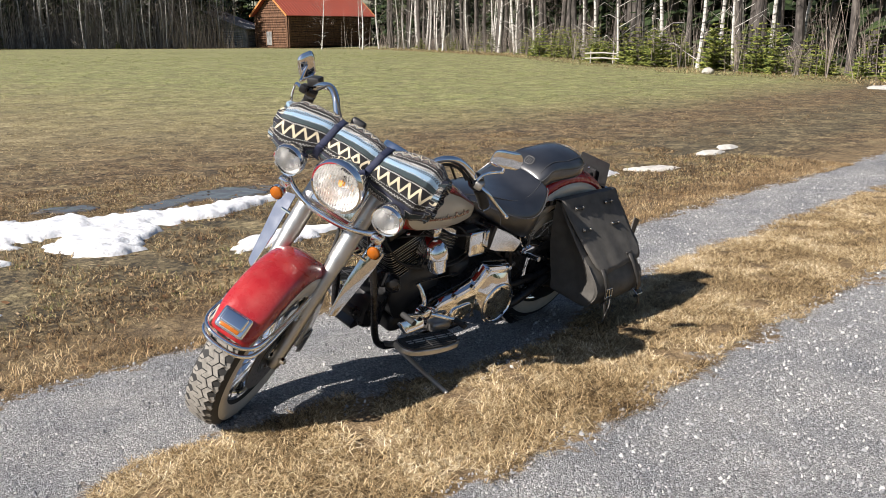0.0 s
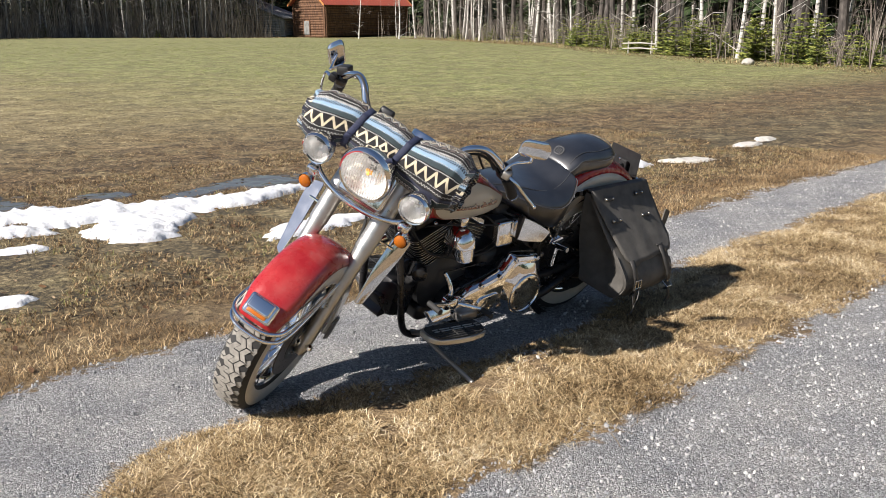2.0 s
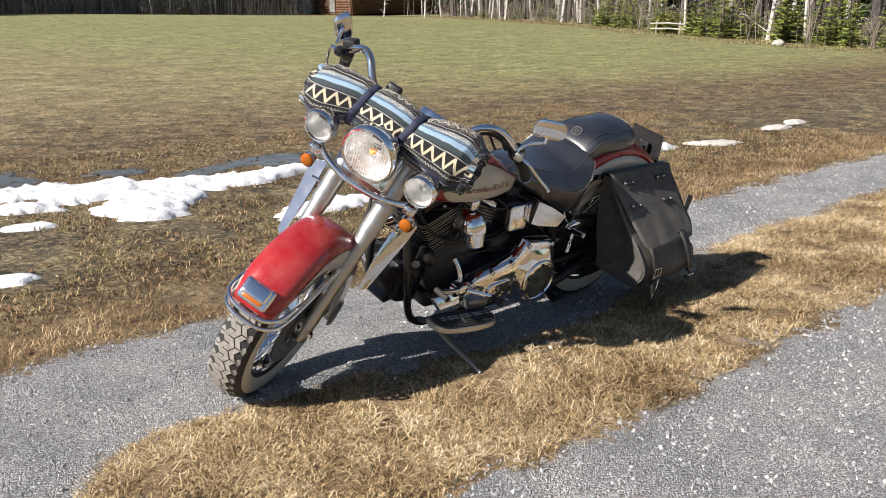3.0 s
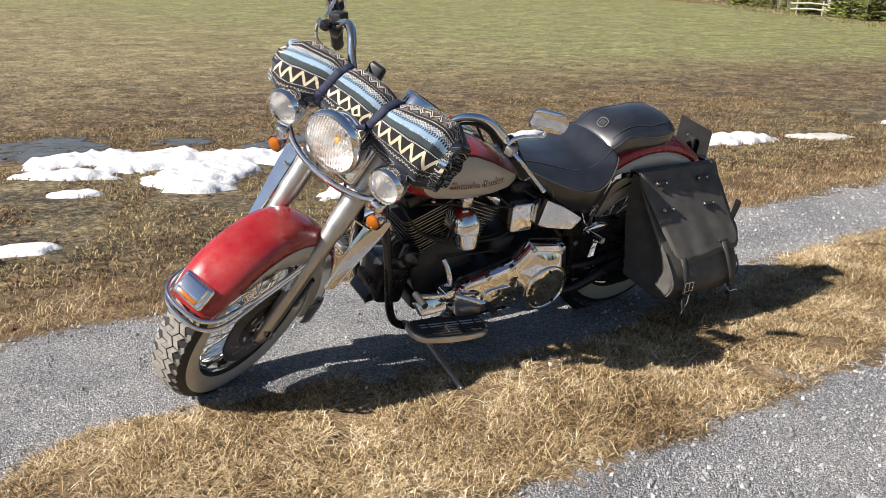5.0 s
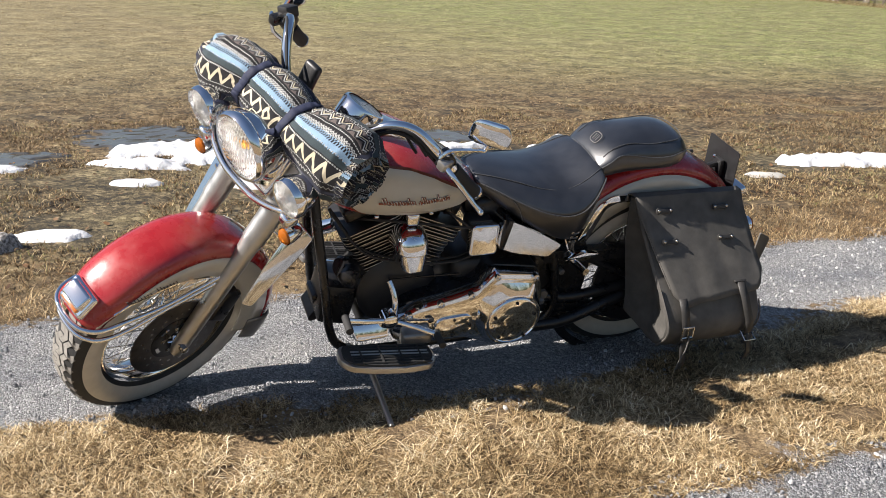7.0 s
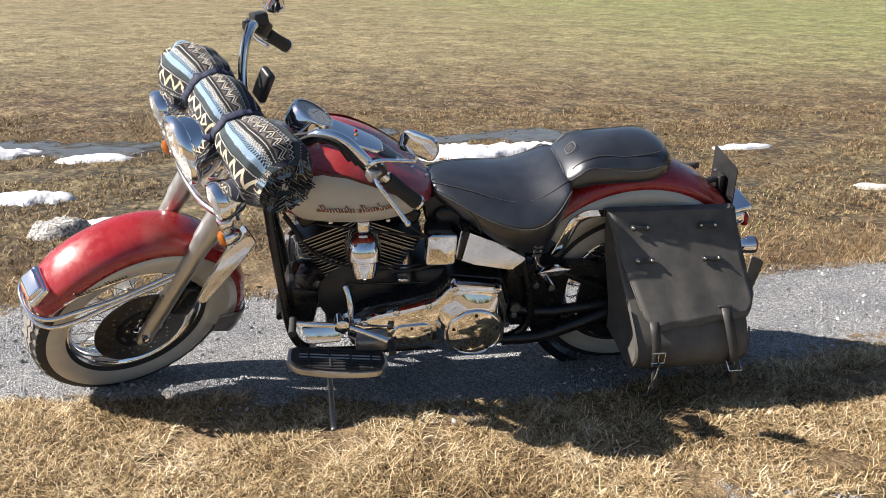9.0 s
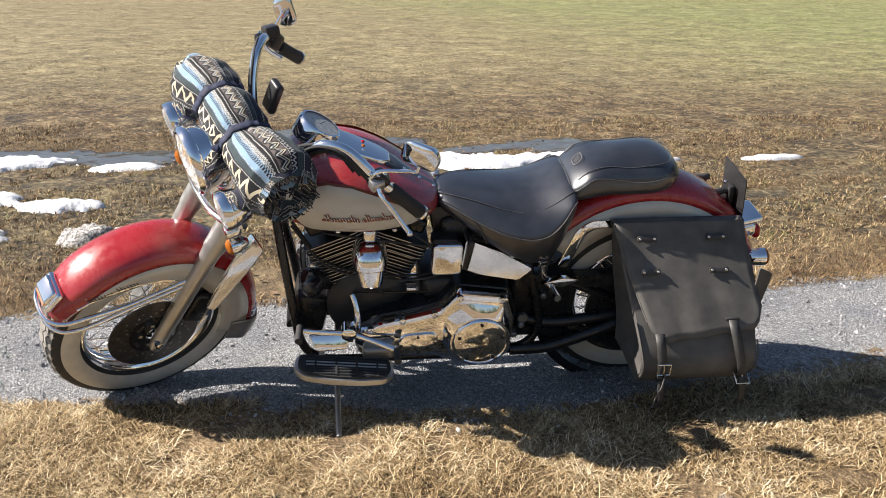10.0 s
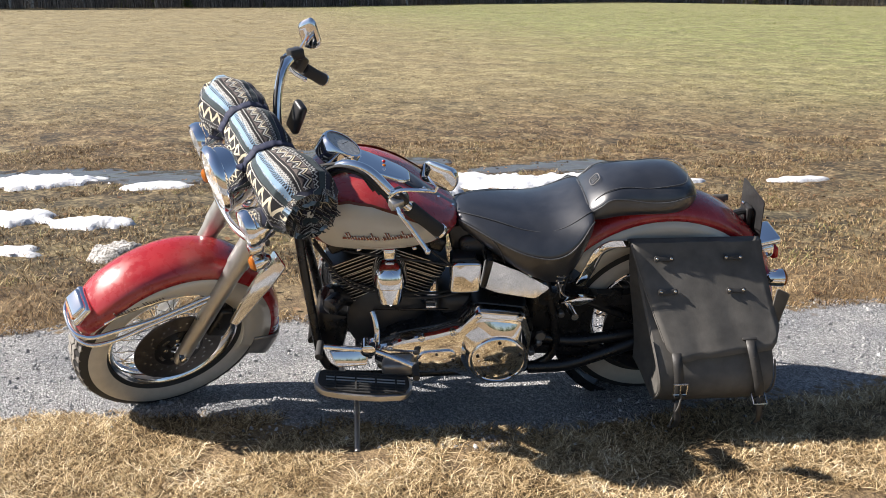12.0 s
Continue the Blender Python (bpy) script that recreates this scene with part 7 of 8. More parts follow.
    P("carburettor", box(B(), (0.09, 0.12, 0.09), pose(0.06, -0.08, 0.62), 0.02, 3), DULL, bike)
    P("air_cleaner", lathe(B(), [(0, 0.0), (0, 0.09), (-0.05, 0.09), (-0.07, 0.07), (-0.07, 0)], (0.06, -0.15, 0.63), (0, 1, 0), 32), CHROME, bike, "round chrome air cleaner")


engine()


def primary():
    """The long polished primary case on the left, with derby and inspection covers."""
    y = 0.165
    clutch = (-0.305, 0.369)
    out = rounded([(0.140, 0.340), (0.118, 0.388), (0.040, 0.428), (-0.080, 0.452), (-0.166, 0.476), (-0.226, 0.548), (-0.402, 0.522), (-0.430, 0.430), (-0.428, 0.275), (-0.360, 0.216), (-0.290, 0.208), (-0.205, 0.240), (-0.146, 0.268), (0.056, 0.272), (0.120, 0.292)], 0.016, 3)
    case = P("primary_case", prism(B(), [(0.02 + (x - 0.02) * 1.015, z + 0.003) for x, z in out], (1, 0, 0), (0, 0, 1), (0, 0.095, 0), -0.095, 0.0), BLACKMETAL, bike, "black inner primary case")
    cover = P("primary_cover", prism(B(), out, (1, 0, 0), (0, 0, 1), (0, 0.185, 0), -0.056, 0.028, 2), CHROME, bike, "polished primary cover")
    # faceted clutch housing that narrows from a polygon to the round cover
    poly = [(-0.158, 0.452), (-0.232, 0.532), (-0.392, 0.510), (-0.416, 0.425), (-0.414, 0.285), (-0.355, 0.228), (-0.290, 0.222), (-0.205, 0.254), (-0.160, 0.330)]
    rings = [[], [], [], []]
    for k in range(72):
        a = 2 * math.pi * k / 72
        dx, dz = math.cos(a), math.sin(a)
        reach = 0.2
        for (x0, z0), (x1, z1) in zip(poly, poly[1:] + poly[:1]):
            ex, ez = x1 - x0, z1 - z0
            den = dx * ez - dz * ex
            if abs(den) > 1e-9:
                t_ = ((x0 - clutch[0]) * ez - (z0 - clutch[1] + 0.012) * ex) / den
                u_ = ((x0 - clutch[0]) * dz - (z0 - clutch[1] + 0.012) * dx) / den
                if t_ > 0 and -1e-6 <= u_ <= 1 + 1e-6:
                    reach = min(reach, t_)
        for ring, r, yy in zip(rings, (reach, reach * 0.99, 0.106, 0.098), (0.205, 0.222, 0.270, 0.271)):
            ring.append(Vector((clutch[0] + dx * r, yy, clutch[1] - 0.012 + dz * r)))
    bm = B()
    skin(bm, rings, True, False)
    bmesh.ops.recalc_face_normals(bm, faces=bm.faces)
    P("clutch_dome", bm, CHROME, cover, "raised chrome clutch housing")
    derby = P("derby_cover", lathe(B(), [(-0.01, 0.100), (0.014, 0.100), (0.019, 0.097), (0.021, 0.092), (0.017, 0.090), (0.018, 0.086), (0.022, 0.060), (0.0235, 0.030), (0.024, 0.0)], (clutch[0], 0.260, clutch[1] - 0.012), (0, 1, 0), 56), CHROME, cover, "round chrome derby cover")
    for k in range(5):
        a = radians(90 + 72 * k)
        P("screw", lathe(B(), [(0, 0.0065), (0.004, 0.006), (0.005, 0)], (clutch[0] + math.cos(a) * 0.079, 0.2785, clutch[1] - 0.012 + math.sin(a) * 0.079), (0, 1, 0), 10), BLACKMETAL, derby)
    ins = P("inspection_cover", prism(B(), rounded([(-0.160, 0.298), (-0.018, 0.290), (-0.018, 0.378), (-0.160, 0.388)], 0.040, 5), (1, 0, 0), (0, 0, 1), (0, 0.238, 0), -0.014, 0.004, 2), CHROME, cover, "oval inspection cover")
    for x, z in ((-0.03, 0.335), (-0.148, 0.343), (-0.088, 0.372), (-0.088, 0.304)):
        P("screw", lathe(B(), [(0, 0.0055), (0.004, 0.005), (0.005, 0)], (x, 0.2515, z), (0, 1, 0), 10), BLACKMETAL, ins)
    for x, z in ((-0.035, 0.436), (-0.145, 0.458), (-0.232, 0.525), (-0.378, 0.510), (0.075, 0.400)):
        P("case_bolt", lathe(B(), [(0, 0.012), (0.018, 0.012), (0.020, 0.008), (0.014, 0.006), (0.014, 0)], (x, 0.226, z), (0, 1, 0), 14), CHROME, cover)


primary()


def chassis():
    for s in (1, -1):
        tb = P("frame_tube", tube(B(), [(0.39, s * 0.035, 0.90), (0.375, s * 0.08, 0.72), (0.345, s * 0.125, 0.47), (0.320, s * 0.140, 0.29), (0.265, s * 0.140, 0.215), (0.15, s * 0.140, 0.195), (-0.25, s * 0.140, 0.200), (-0.46, s * 0.140, 0.215), (-0.54, s * 0.135, 0.30), (-0.51, s * 0.125, 0.48), (-0.46, s * 0.11, 0.66)], 0.016, 12, 5), BLACKMETAL, bike, "black frame tube")
        # swingarm legs and shocks
        P("swingarm", tube(B(), [(-0.49, s * 0.115, 0.33), (-0.62, s * 0.125, 0.315), RA + Vector((0.02, s * 0.125, 0))], 0.022, 10, 4), BLACKMETAL, bike, "black swingarm leg")
        P("lower_frame_rail", tube(B(), [(-0.44, s * 0.150, 0.215), (-0.58, s * 0.152, 0.222), (-0.70, s * 0.150, 0.262), (-0.84, s * 0.140, 0.310)], 0.024, 10, 4), BLACKMETAL, bike, "black lower swingarm tube")
        P("swingarm_stay", tube(B(), [(-0.52, s * 0.11, 0.52), (-0.62, s * 0.12, 0.50), RA + Vector((0.03, s * 0.125, 0.02))], 0.016, 10, 4), BLACKMETAL, bike)
        P("axle_plate", box(B(), (0.12, 0.014, 0.055), Matrix.Translation(RA + Vector((0.01, s * 0.125, 0))), 0.006, 2), CHROME, bike)
        P("pivot_bolt", lathe(B(), [(0, 0.022), (s * 0.012, 0.020), (s * 0.014, 0)], (-0.475, s * 0.150, 0.365), (0, 1, 0), 6), DULL, bike)
        # floorboard, tilted up in front
        tilt = Matrix.Translation((0.17, s * 0.322, 0.290)) @ Matrix.Rotation(radians(-7), 4, "Y")
        L_ = [(0.165, -0.060), (0.173, 0.015), (0.142, 0.052), (0.05, 0.066), (-0.05, 0.066), (-0.142, 0.052), (-0.171, 0.015), (-0.165, -0.060)]
        L_ = L_ if s > 0 else [(a, -b) for a, b in reversed(L_)]
        bm = prism(B(), rounded(L_, 0.028), (1, 0, 0), (0, 1, 0), (0, 0, 0), 0.022, 0.006, 2)
        bm.transform(tilt)
        fb = P("floorboard", bm, STEEL, bike, "floorboard with a ribbed rubber mat")
        bm = prism(B(), rounded([(a * 0.93, b * 0.86) for a, b in L_], 0.022), (1, 0, 0), (0, 1, 0), (0, 0, 0.0225), 0.007, 0.002)
        bm.transform(tilt)
        P("mat", bm, RUBBER, fb, "black ribbed rubber mat")
        for k in range(7):
            bm = tube(B(), [(0.132, -0.042 + 0.0145 * k, 0.031), (-0.142, -0.042 + 0.0145 * k, 0.031)], 0.0034, 5)
            bm.transform(tilt)
            P("mat_rib", bm, DULL if 1 < k < 4 else RUBBER, fb)
        for xx in (0.10, 0.03, -0.04, -0.11):
            bm = box(B(), (0.006, 0.098, 0.004), pose(xx, 0, 0.0325))
            bm.transform(tilt)
            P("mat_rib", bm, RUBBER, fb)
        P("board_arm", tube(B(), [(0.25, s * 0.14, 0.22), (0.25, s * 0.28, 0.285)], 0.013, 8), DULL, bike)
        P("board_arm", tube(B(), [(0.06, s * 0.14, 0.21), (0.06, s * 0.28, 0.265)], 0.013, 8), DULL, bike)
    P("backbone", tube(B(), [(0.40, 0, 0.90), (0.20, 0, 0.86), (-0.10, 0, 0.80), (-0.42, 0, 0.70)], 0.03, 12, 5), BLACKMETAL, bike)
    P("frame_cover", box(B(), (0.13, 0.15, 0.13), pose(-0.205, 0, 0.735, 0, 12, 0), 0.02, 2), BLACKMETAL, bike)
    P("mud_guard", prism(B(), rounded([(-0.53, 0.24), (-0.53, 0.55), (-0.62, 0.585), (-0.675, 0.47), (-0.665, 0.31), (-0.60, 0.23)], 0.02), (1, 0, 0), (0, 0, 1), (0, 0.112, 0), 0.006, 0.001), BLACKMETAL, bike)
    P("seat_pan", box(B(), (0.40, 0.20, 0.12), pose(-0.37, 0, 0.72, 0, 8, 0), 0.03, 3), BLACKMETAL, bike)
    P("battery_box", box(B(), (0.18, 0.20, 0.18), pose(-0.36, 0, 0.585), 0.02, 2), BLACKMETAL, bike)
    P("inner_fender", lathe(B(), [(-0.085, 0.35), (-0.085, 0.385), (0.085, 0.385), (0.085, 0.35)], RA, (0, 1, 0), 24, (1, 0, 0), False, (radians(-40), radians(95))), BLACKMETAL, bike)
    # dark mass behind the primary, drive pulley and belt guard
    P("swingarm_block", box(B(), (0.17, 0.22, 0.30), pose(-0.51, 0, 0.38), 0.03, 3), BLACKMETAL, bike, "black swingarm pivot casting")
    P("motor_mount", box(B(), (0.12, 0.18, 0.16), pose(0.285, 0, 0.36, 0, -12, 0), 0.02, 2), BLACKMETAL, bike)
    P("lower_case", box(B(), (0.50, 0.22, 0.09), pose(-0.05, 0, 0.275), 0.03, 3), FIN, bike)
    pul = P("drive_pulley", lathe(B(), [(-0.012, 0.05), (-0.012, 0.196), (0.010, 0.200), (0.012, 0.190), (0.012, 0.05)], RA + Vector((0, 0.100, 0)), (0, 1, 0), 48, (1, 0, 0), True), BLACKMETAL, bike, "black drive pulley")
    for k in range(5):
        a = 2 * math.pi * k / 5
        P("pulley_bolt", lathe(B(), [(0, 0.010), (0.006, 0.010), (0.008, 0)], RA + Vector((math.cos(a) * 0.075, 0.112, math.sin(a) * 0.075)), (0, 1, 0), 8), CHROME, pul)
    P("belt_guard", prism(B(), rounded([(-0.46, 0.545), (-0.70, 0.520), (-0.93, 0.535), (-1.06, 0.47), (-1.06, 0.44), (-0.92, 0.49), (-0.70, 0.475), (-0.46, 0.49)], 0.02), (1, 0, 0), (0, 0, 1), (0, 0.135, 0), 0.05, 0.004), BLACKMETAL, bike, "black belt guard")
    P("debris_guard", prism(B(), rounded([(-0.45, 0.27), (-0.72, 0.235), (-0.95, 0.185), (-0.95, 0.215), (-0.72, 0.27), (-0.45, 0.31)], 0.01), (1, 0, 0), (0, 0, 1), (0, 0.130, 0), 0.04, 0.003), BLACKMETAL, bike)
    P("shock_reservoir", lathe(B(), [(0, 0), (0, 0.03), (0.13, 0.03), (0.13, 0)], (-0.60, 0.08, 0.42), (-0.2, 0, -1), 18), BLACKMETAL, bike)
    ft = P("passenger_peg", tube(B(), [(-0.55, 0.14, 0.515), (-0.56, 0.20, 0.52), (-0.565, 0.26, 0.525)], 0.013, 10), CHROME, bike, "folded chrome passenger peg")
    P("peg_plate", prism(B(), rounded([(-0.515, 0.53), (-0.60, 0.555), (-0.66, 0.545), (-0.60, 0.515)], 0.01), (1, 0, 0), (0, 0, 1), (0, 0.165, 0), -0.02, 0.004), CHROME, ft)
    for x, y, z in ((-0.43, 0.17, 0.41), (-0.47, 0.165, 0.34), (-0.445, 0.17, 0.30), (-0.55, 0.13, 0.44)):
        P("frame_bolt", lathe(B(), [(-0.03, 0.013), (0.004, 0.013), (0.008, 0.009), (0.008, 0)], (x, y, z), (0, 1, 0), 6), DULL, bike)
    for y in (0.10, 0.125):
        P("wiring", tube(B(), [(-0.20, y, 0.56), (-0.10, y + 0.02, 0.545), (0.05, y + 0.015, 0.55), (0.22, y, 0.60), (0.33, y - 0.04, 0.74)], 0.005, 6, 5), RUBBER, bike)
    P("seat_strap", tube(B(), [(-0.52, 0.15, 0.60), (-0.535, 0.165, 0.56), (-0.57, 0.16, 0.535)], 0.004, 6, 4), CHROME, bike)
    # shift linkage and lever
    P("shift_rod", tube(B(), [(0.132, 0.150, 0.497), (-0.02, 0.142, 0.490), (-0.181, 0.135, 0.481)], 0.0042, 8), BLACKMETAL, bike)
    sl = P("shift_lever", tube(B(), [(0.120, 0.205, 0.395), (0.118, 0.200, 0.435), (0.124, 0.178, 0.475), (0.134, 0.160, 0.500)], 0.0115, 10, 4), CHROME, bike, "chrome shift lever")
    P("shift_arm", tube(B(), [(0.312, 0.285, 0.452), (0.23, 0.268, 0.425), (0.14, 0.255, 0.402), (0.07, 0.268, 0.380), (-0.012, 0.288, 0.350)], 0.0068, 10, 5, None, True, 1.4), CHROME, sl, "heel-toe shift arm")
    P("shift_peg", tube(B(), [(0.312, 0.272, 0.456), (0.316, 0.350, 0.456)], 0.0125, 12), RUBBER, sl)
    P("shift_peg", tube(B(), [(-0.012, 0.276, 0.350), (-0.012, 0.350, 0.350)], 0.0125, 12), RUBBER, sl)
    P("shift_boss", lathe(B(), [(0, 0.0), (0, 0.026), (0.05, 0.026), (0.056, 0.018), (0.056, 0)], (0.150, 0.215, 0.405), (0, 1, 0), 20), CHROME, sl)
    P("toe_guard", prism(B(), rounded([(0.155, 0.335), (0.262, 0.328), (0.290, 0.388), (0.150, 0.392)], 0.012), (1, 0, 0), (0, -0.5, 0.866), (0, 0.420, 0.048), -0.02, 0.005), CHROME, bike, "polished bracket plate")
    P("cover_bracket", box(B(), (0.11, 0.06, 0.05), pose(0.05, 0.25, 0.325), 0.014, 3), DULL, bike)
    # side stand
    foot = Vector((0.194, 0.520, 0.157))
    st = P("side_stand", tube(B(), [(0.20, 0.150, 0.205), (0.195, 0.32, 0.180), foot + Vector((0, -0.02, 0.004))], 0.010, 10), STEEL, bike, "steel side stand leg")
    P("stand_foot", prism(B(), rounded([(-0.022, -0.05), (0.020, -0.05), (0.012, 0.035), (-0.014, 0.035)], 0.012), (1, 0, 0), (0, 0.961, 0.276), foot + Vector((0, 0, -0.014)), 0.010, 0.003), STEEL, st)
    P("stand_spring", tube(B(), [(0.17, 0.150, 0.19), (0.18, 0.25, 0.165)], 0.006, 6), DULL, st)
    # regulator and lower front cover
    P("regulator", box(B(), (0.045, 0.10, 0.075), pose(0.335, -0.03, 0.33, 0, 10, 0), 0.012, 2), BLACKMETAL, bike, "black finned regulator")
    P("front_cover", prism(B(), rounded([(-0.03, -0.03), (0.050, -0.045), (0.055, -0.03), (0.01, 0.03), (-0.03, 0.03)], 0.008), (1, 0, 0), (0, 0, 1), (0.322, 0.04, 0.315), 0.13, 0.006), PLASTIC, bike)
    P("horn", lathe(B(), [(0, 0), (0, 0.03), (0.05, 0.034), (0.06, 0.022), (0.062, 0)], (0.250, 0.120, 0.530), (0.5, 0.6, -0.2), 20), BLACKMETAL, bike)
    # exhaust on the right
    for dz, x0 in ((0.0, 0.26), (0.09, -0.05)):
        P("exhaust_pipe", tube(B(), [(x0, -0.10, 0.58), (x0 + 0.05, -0.17, 0.50), (x0 - 0.02, -0.20, 0.32 + dz), (-0.35, -0.21, 0.27 + dz), (-0.60, -0.212, 0.265 + dz), (-0.90, -0.212, 0.272 + dz)], 0.024, 14, 6, 0.042), CHROME, bike, "chrome exhaust pipe")
    P("rear_brake_cable", tube(B(), [(-0.56, 0.12, 0.60), (-0.545, 0.14, 0.55), (-0.57, 0.14, 0.48)], 0.005, 6, 4), RUBBER, bike)


chassis()


# --- saddlebags: draped leather, hanging over the rear fender
def saddlebag(s, label):
    bag = new("saddlebag")
    bag.matrix_basis = bike.matrix_basis.copy()
    if s < 0:       # the far bag lies flat against the wheel as the motorcycle leans away from it
        bag.matrix_basis = bag.matrix_basis @ Matrix.Translation((0, -0.094, 0)) @ Matrix.Diagonal((1, 0.35, 1, 1))
    tagged(bag, label, "saddlebag", "saddlebags")
    # outer face offset from the centre plane by height
    def yo(z):
        pts = [(0.785, 0.155), (0.765, 0.174), (0.727, 0.196), (0.640, 0.268), (0.56, 0.337), (0.50, 0.389), (0.45, 0.431), (0.41, 0.461), (0.375, 0.474), (0.33, 0.466), (0.28, 0.432), (0.25, 0.40)]
        for (z0, y0), (z1, y1) in zip(pts, pts[1:]):
            if z1 <= z <= z0:
                return y0 + (y1 - y0) * (z0 - z) / (z0 - z1)
        return 0.16 if z > 0.7 else 0.43

    def xf(z):      # front edge of the pouch
        return -0.765 - 0.060 * ease(0, 1, (0.76 - z) / 0.44)

    def xr(z):      # rear edge
        return -1.252 + 0.050 * ease(0, 1, (z - 0.45) / 0.32)

    def flap_front(z):      # the flap's front edge slants back as it falls
        t = max(0.0, (0.768 - z) / 0.318)
        return -0.752 - 0.118 * t ** 1.15
    # pouch: stacked sections, its front gusset folded inwards
    rings = []
    for z in (0.264, 0.270, 0.284, 0.305, 0.34, 0.38, 0.42, 0.48, 0.54, 0.60, 0.66, 0.72, 0.748):
        k = 0.90 if z < 0.267 else (0.96 if z < 0.275 else 1.0)
        y1, y0 = yo(z) - 0.010, 0.142 + 0.05 * ease(1, 0, (z - 0.25) / 0.3)
        f, r = xf(z), xr(z) + 0.012
        fold = 0.040 * math.sin(math.pi * min(1, max(0, (z - 0.27) / 0.46)))
        ym = y0 + (y1 - y0) * 0.50
        out = [(f + 0.004, y0), (f - fold * 0.8, y0 + (ym - y0) * 0.6), (f - fold, ym), (f - fold * 0.45, ym + (y1 - ym) * 0.55), (f - 0.004, y1 - 0.014), (f - 0.012, y1 - 0.003), (f - 0.035, y1)]
        out += [(f + (r - f) * q, y1 + 0.008 * math.sin(math.pi * q)) for q in (0.25, 0.5, 0.75)]
        out += [(r + 0.035, y1), (r + 0.010, y1 - 0.010), (r, y1 - 0.035), (r, (y0 + y1) / 2), (r, y0)]
        cx, cy = (f + r) / 2, (y0 + y1) / 2
        rings.append([Vector((cx + (x - cx) * k, s * (cy + (y - cy) * k) + 0.007 * noise.noise((x * 6, y * 6, z * 6)) + 0.003 * noise.noise((x * 17, y * 17, z * 17)), z)) for x, y in out])
    bm = B()
    skin(bm, rings)
    bmesh.ops.recalc_face_normals(bm, faces=bm.faces)
    part("body", bm, BAG, bag, "soft black leather pouch with a folded front gusset")
    # lid: one thick sheet over the top and down the face, its lower corners rounded
    rows, cols = [], 20
    for i in range(17):
        t = i / 16
        row = []
        for k in range(cols + 1):
            q = k / cols
            drop = 0.318 - 0.030 * q - 0.008 * math.sin(math.pi * q)
            corner = 0.040 * max(0.0, 1 - q / 0.09) ** 2 + 0.060 * max(0.0, (q - 0.88) / 0.12) ** 2
            z = 0.768 - t * (drop - corner)
            f, r = flap_front(z), xr(z) - 0.008
            y = yo(z) + 0.006 + 0.010 * math.sin(math.pi * q) * t + 0.006 * noise.noise((q * 5.6, t * 3, 5 * s)) + 0.003 * noise.noise((q * 15, t * 9, 2 * s)) + 0.012 * max(0, t - 0.9)
            row.append(Vector((f + (r - f) * q, s * y, z)))
        rows.append(row)
    back = [Vector((q.x, s * 0.128, 0.754)) for q in rows[0]]
    mid = [Vector((q.x, s * 0.146, 0.767)) for q in rows[0]]
    bm = B()
    skin(bm, [back, mid] + rows, False, False)
    bmesh.ops.recalc_face_normals(bm, faces=bm.faces)
    lid = part("lid", bm, BAG, bag, "broad leather flap with riveted keepers")
    m = lid.modifiers.new("thick", "SOLIDIFY")
    m.thickness, m.offset = 0.006, 0
    # worn rims of the flap and gusset
    part("flap_edge", tube(B(), [r[0] + Vector((0.001, 0, 0)) for r in rows[:-1]], 0.0034, 5), BAGEDGE, lid, "scuffed pale edge")
    part("gusset_edge", tube(B(), [Vector((xf(z) - 0.008, s * (yo(z) - 0.010), z)) for z in (0.50, 0.46, 0.42, 0.38, 0.34, 0.30, 0.275)], 0.004, 5, 3), BAGEDGE, bag, "scuffed pale seam")
    part("side_seam", tube(B(), [Vector((xr(z) + 0.016, s * (yo(z) - 0.020), z)) for z in (0.44, 0.40, 0.36, 0.32, 0.28)], 0.0035, 5, 3), BAGEDGE, bag, "worn rear seam")
    # dog-bone keepers, riveted at both ends
    bone = [(-0.034, -0.007), (-0.026, -0.0125), (-0.014, -0.0075), (0.014, -0.0075), (0.026, -0.0125), (0.034, -0.007), (0.034, 0.007), (0.026, 0.0125), (0.014, 0.0075), (-0.014, 0.0075), (-0.026, 0.0125), (-0.034, 0.007)]
    for x, z in ((-0.860, 0.727), (-1.102, 0.728), (-0.867, 0.640), (-1.106, 0.640)):
        slope = (yo(z - 0.02) - yo(z + 0.02)) / 0.04
        fall = Vector((0, -s * slope, 1)).normalized()
        at = Vector((x, s * (yo(z) + 0.018), z))
        k = part("keeper", prism(B(), rounded(bone if s < 0 else [(a, b) for a, b in bone], 0.006, 2), (1, 0, 0), fall, at, -0.006 * s, 0.0015), BAGSTRAP, lid, "short riveted keeper strap")
        out_ = Vector((1, 0, 0)).cross(fall) * -s
        for dx in (-0.025, 0.025):
            part("stud", sphere(B(), at + Vector((dx, 0, 0)) + out_ * 0.006, 0.0062, (1, 0.8, 1), 10, 8), BUCKLE, k, "nickel rivet")
    # two closing straps with buckles and hanging tails
    for x, zs, lean in ((-0.880, (0.485, 0.45, 0.42, 0.385, 0.35, 0.315), 0.10), (-1.138, (0.515, 0.47, 0.43, 0.39, 0.35, 0.325), 0.22)):
        pts = [Vector((x - lean * (zs[0] - z), s * (yo(z) + (0.022 if z > 0.44 else 0.012)), z)) for z in zs]
        bm = B()
        skin(bm, [[q + Vector((-0.016, 0, 0)) for q in pts], [q + Vector((0.016, 0, 0)) for q in pts]], False, False)
        st = part("closing_strap", bm, BAGSTRAP, bag, "leather strap with a nickel buckle")
        m = st.modifiers.new("thick", "SOLIDIFY")
        m.thickness = 0.006
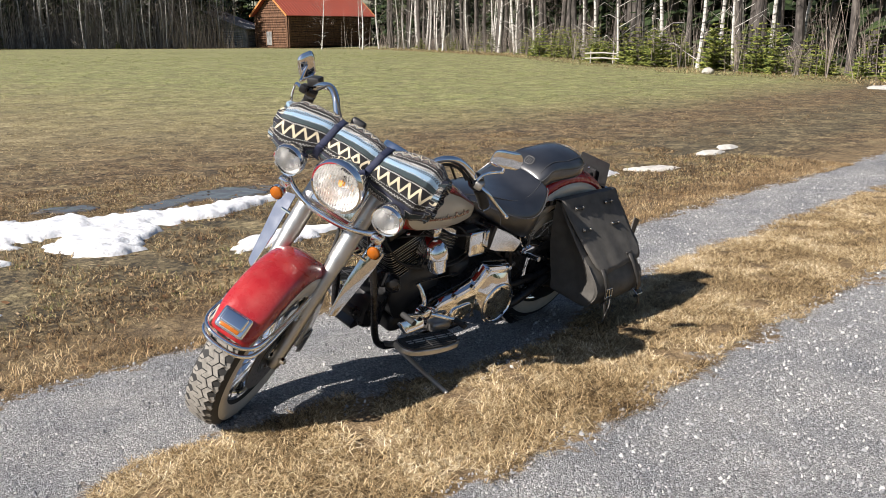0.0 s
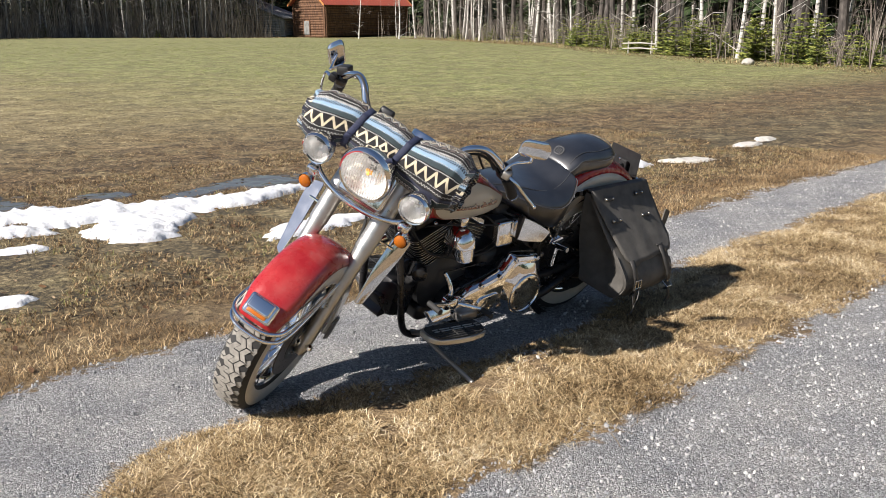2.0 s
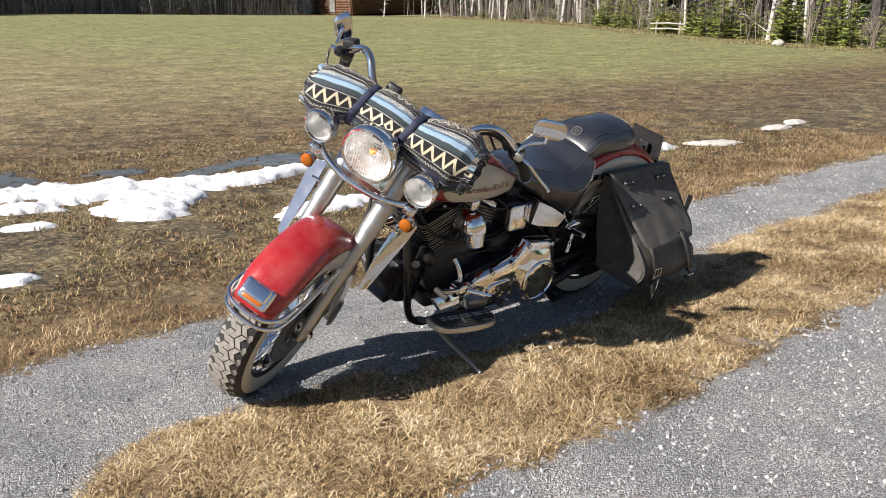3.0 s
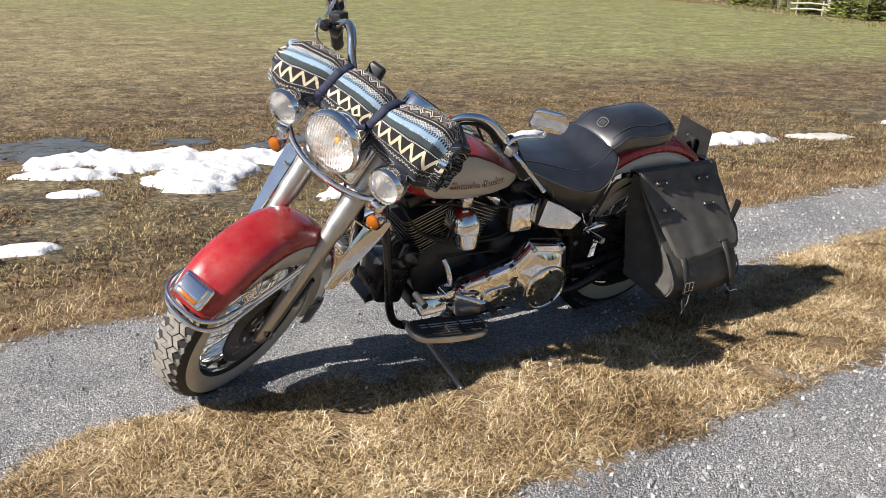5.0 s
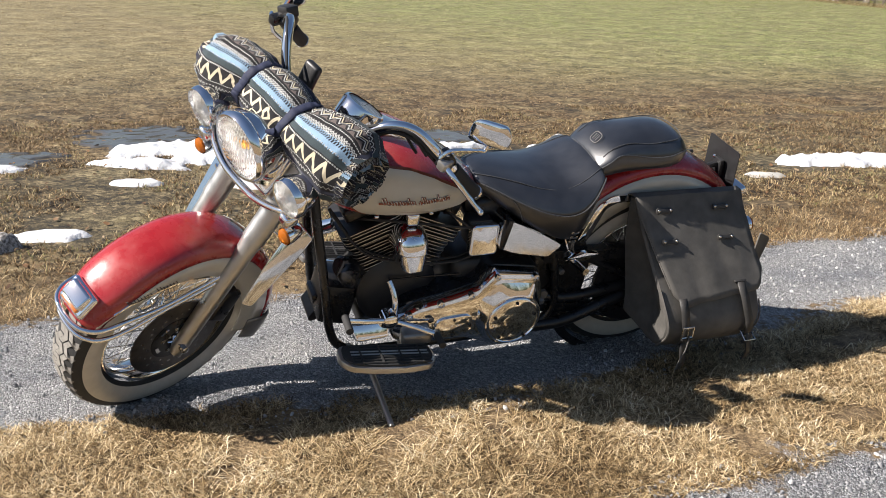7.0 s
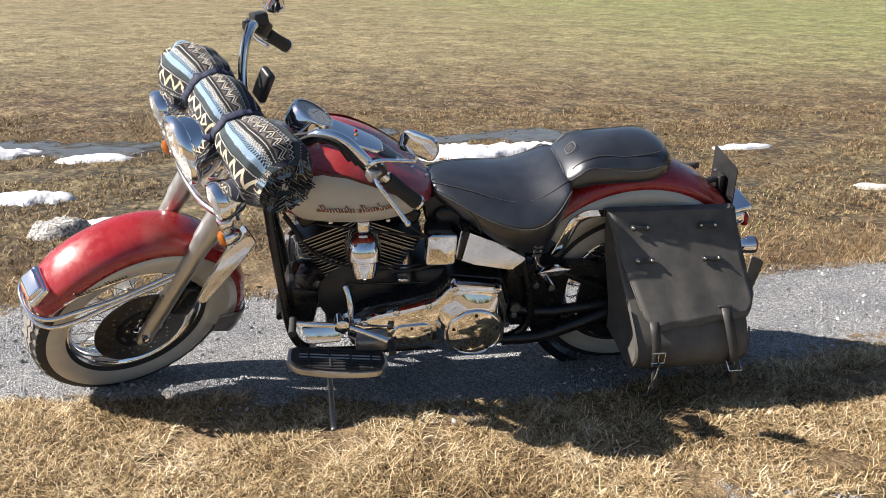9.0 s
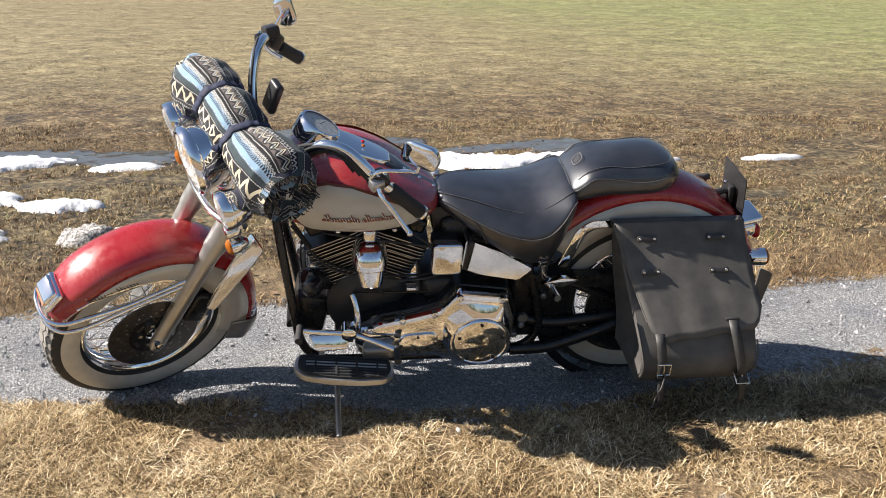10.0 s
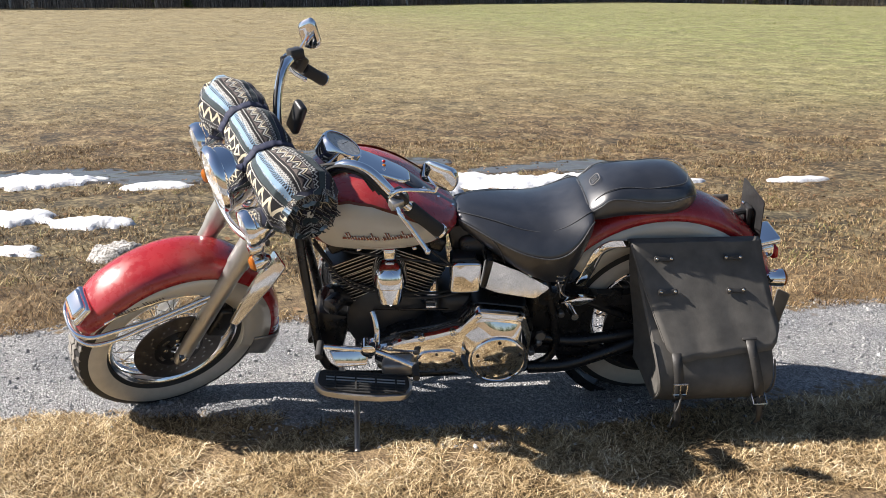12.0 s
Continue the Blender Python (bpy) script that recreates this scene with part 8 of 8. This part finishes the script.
        if x < -1:
            part("strap_loop", box(B(), (0.050, 0.010, 0.010), Matrix.Translation(pts[0] + Vector((0, 0, 0.002))) @ Matrix.Rotation(s * -0.5, 4, "X"), 0.003, 2), BAGSTRAP, st)
            for q in pts[1:4]:
                part("strap_hole", lathe(B(), [(0, 0.0035), (s * 0.001, 0.0035), (s * 0.0012, 0)], q + Vector((0, s * 0.0065, 0)), (0, 1, 0), 8), RUBBER, st)
        b = pts[-3 if x > -1 else -1] + Vector((0, s * 0.010, 0))
        turn = 0.12 if x > -1 else 1.15
        frame_pts = [b + Matrix.Rotation(turn, 3, "X") @ Vector(v) for v in ((-0.023, 0, -0.020), (-0.023, 0, 0.020), (0.023, 0, 0.020), (0.023, 0, -0.020), (-0.023, 0, -0.020))]
        bk = part("buckle", tube(B(), frame_pts, 0.0038, 6), BUCKLE, st, "nickel buckle")
        part("prong", tube(B(), [b + Vector((0.002, 0, 0.018)), b + Vector((0.0, s * 0.006, -0.018))], 0.0026, 5), BUCKLE, bk)
        part("keeper_loop", box(B(), (0.040, 0.014, 0.010), Matrix.Translation(b + Vector((-0.004, 0, -0.030))), 0.003, 2), BAGSTRAP, st)
        tail = [pts[-1] + Vector((0, s * 0.006, 0.01)), pts[-1] + Vector((0.002, s * 0.022, -0.025)), pts[-1] + Vector((-0.004, s * 0.030, -0.060)), pts[-1] + Vector((0.004, s * 0.026, -0.095))]
        rows2 = [[q + Vector((-0.012, 0, 0)) for q in curve_pts(tail, 4)], [q + Vector((0.012, 0.004, 0)) for q in curve_pts(tail, 4)]]
        bm = B()
        skin(bm, rows2, False, False)
        o = part("strap_tail", bm, BAGSTRAP, st, "loose worn strap end")
        o.modifiers.new("thick", "SOLIDIFY").thickness = 0.004
        if x > -1:
            part("strap_fray", tube(B(), [b + Vector((-0.006, s * 0.008, -0.015)), b + Vector((0.004, s * 0.022, -0.06)), b + Vector((0.016, s * 0.024, -0.095)), b + Vector((0.020, s * 0.020, -0.150))], 0.0028, 6, 4), BAGEDGE, st, "pale frayed strip of the strap")
    # rear gusset wing standing out behind the flap
    part("gusset_wing", prism(B(), rounded([(-1.235, 0.665), (-1.285, 0.640), (-1.268, 0.47), (-1.235, 0.42)], 0.010), (1, 0, 0.0), (0, 0, 1), (0, s * 0.318, 0), 0.007 * s, 0.001), BAG, bag, "stiff leather gusset")


saddlebag(1, "large black leather saddlebag with straps, scuffed and dusty")
saddlebag(-1, "black leather saddlebag on the far side of the motorcycle")
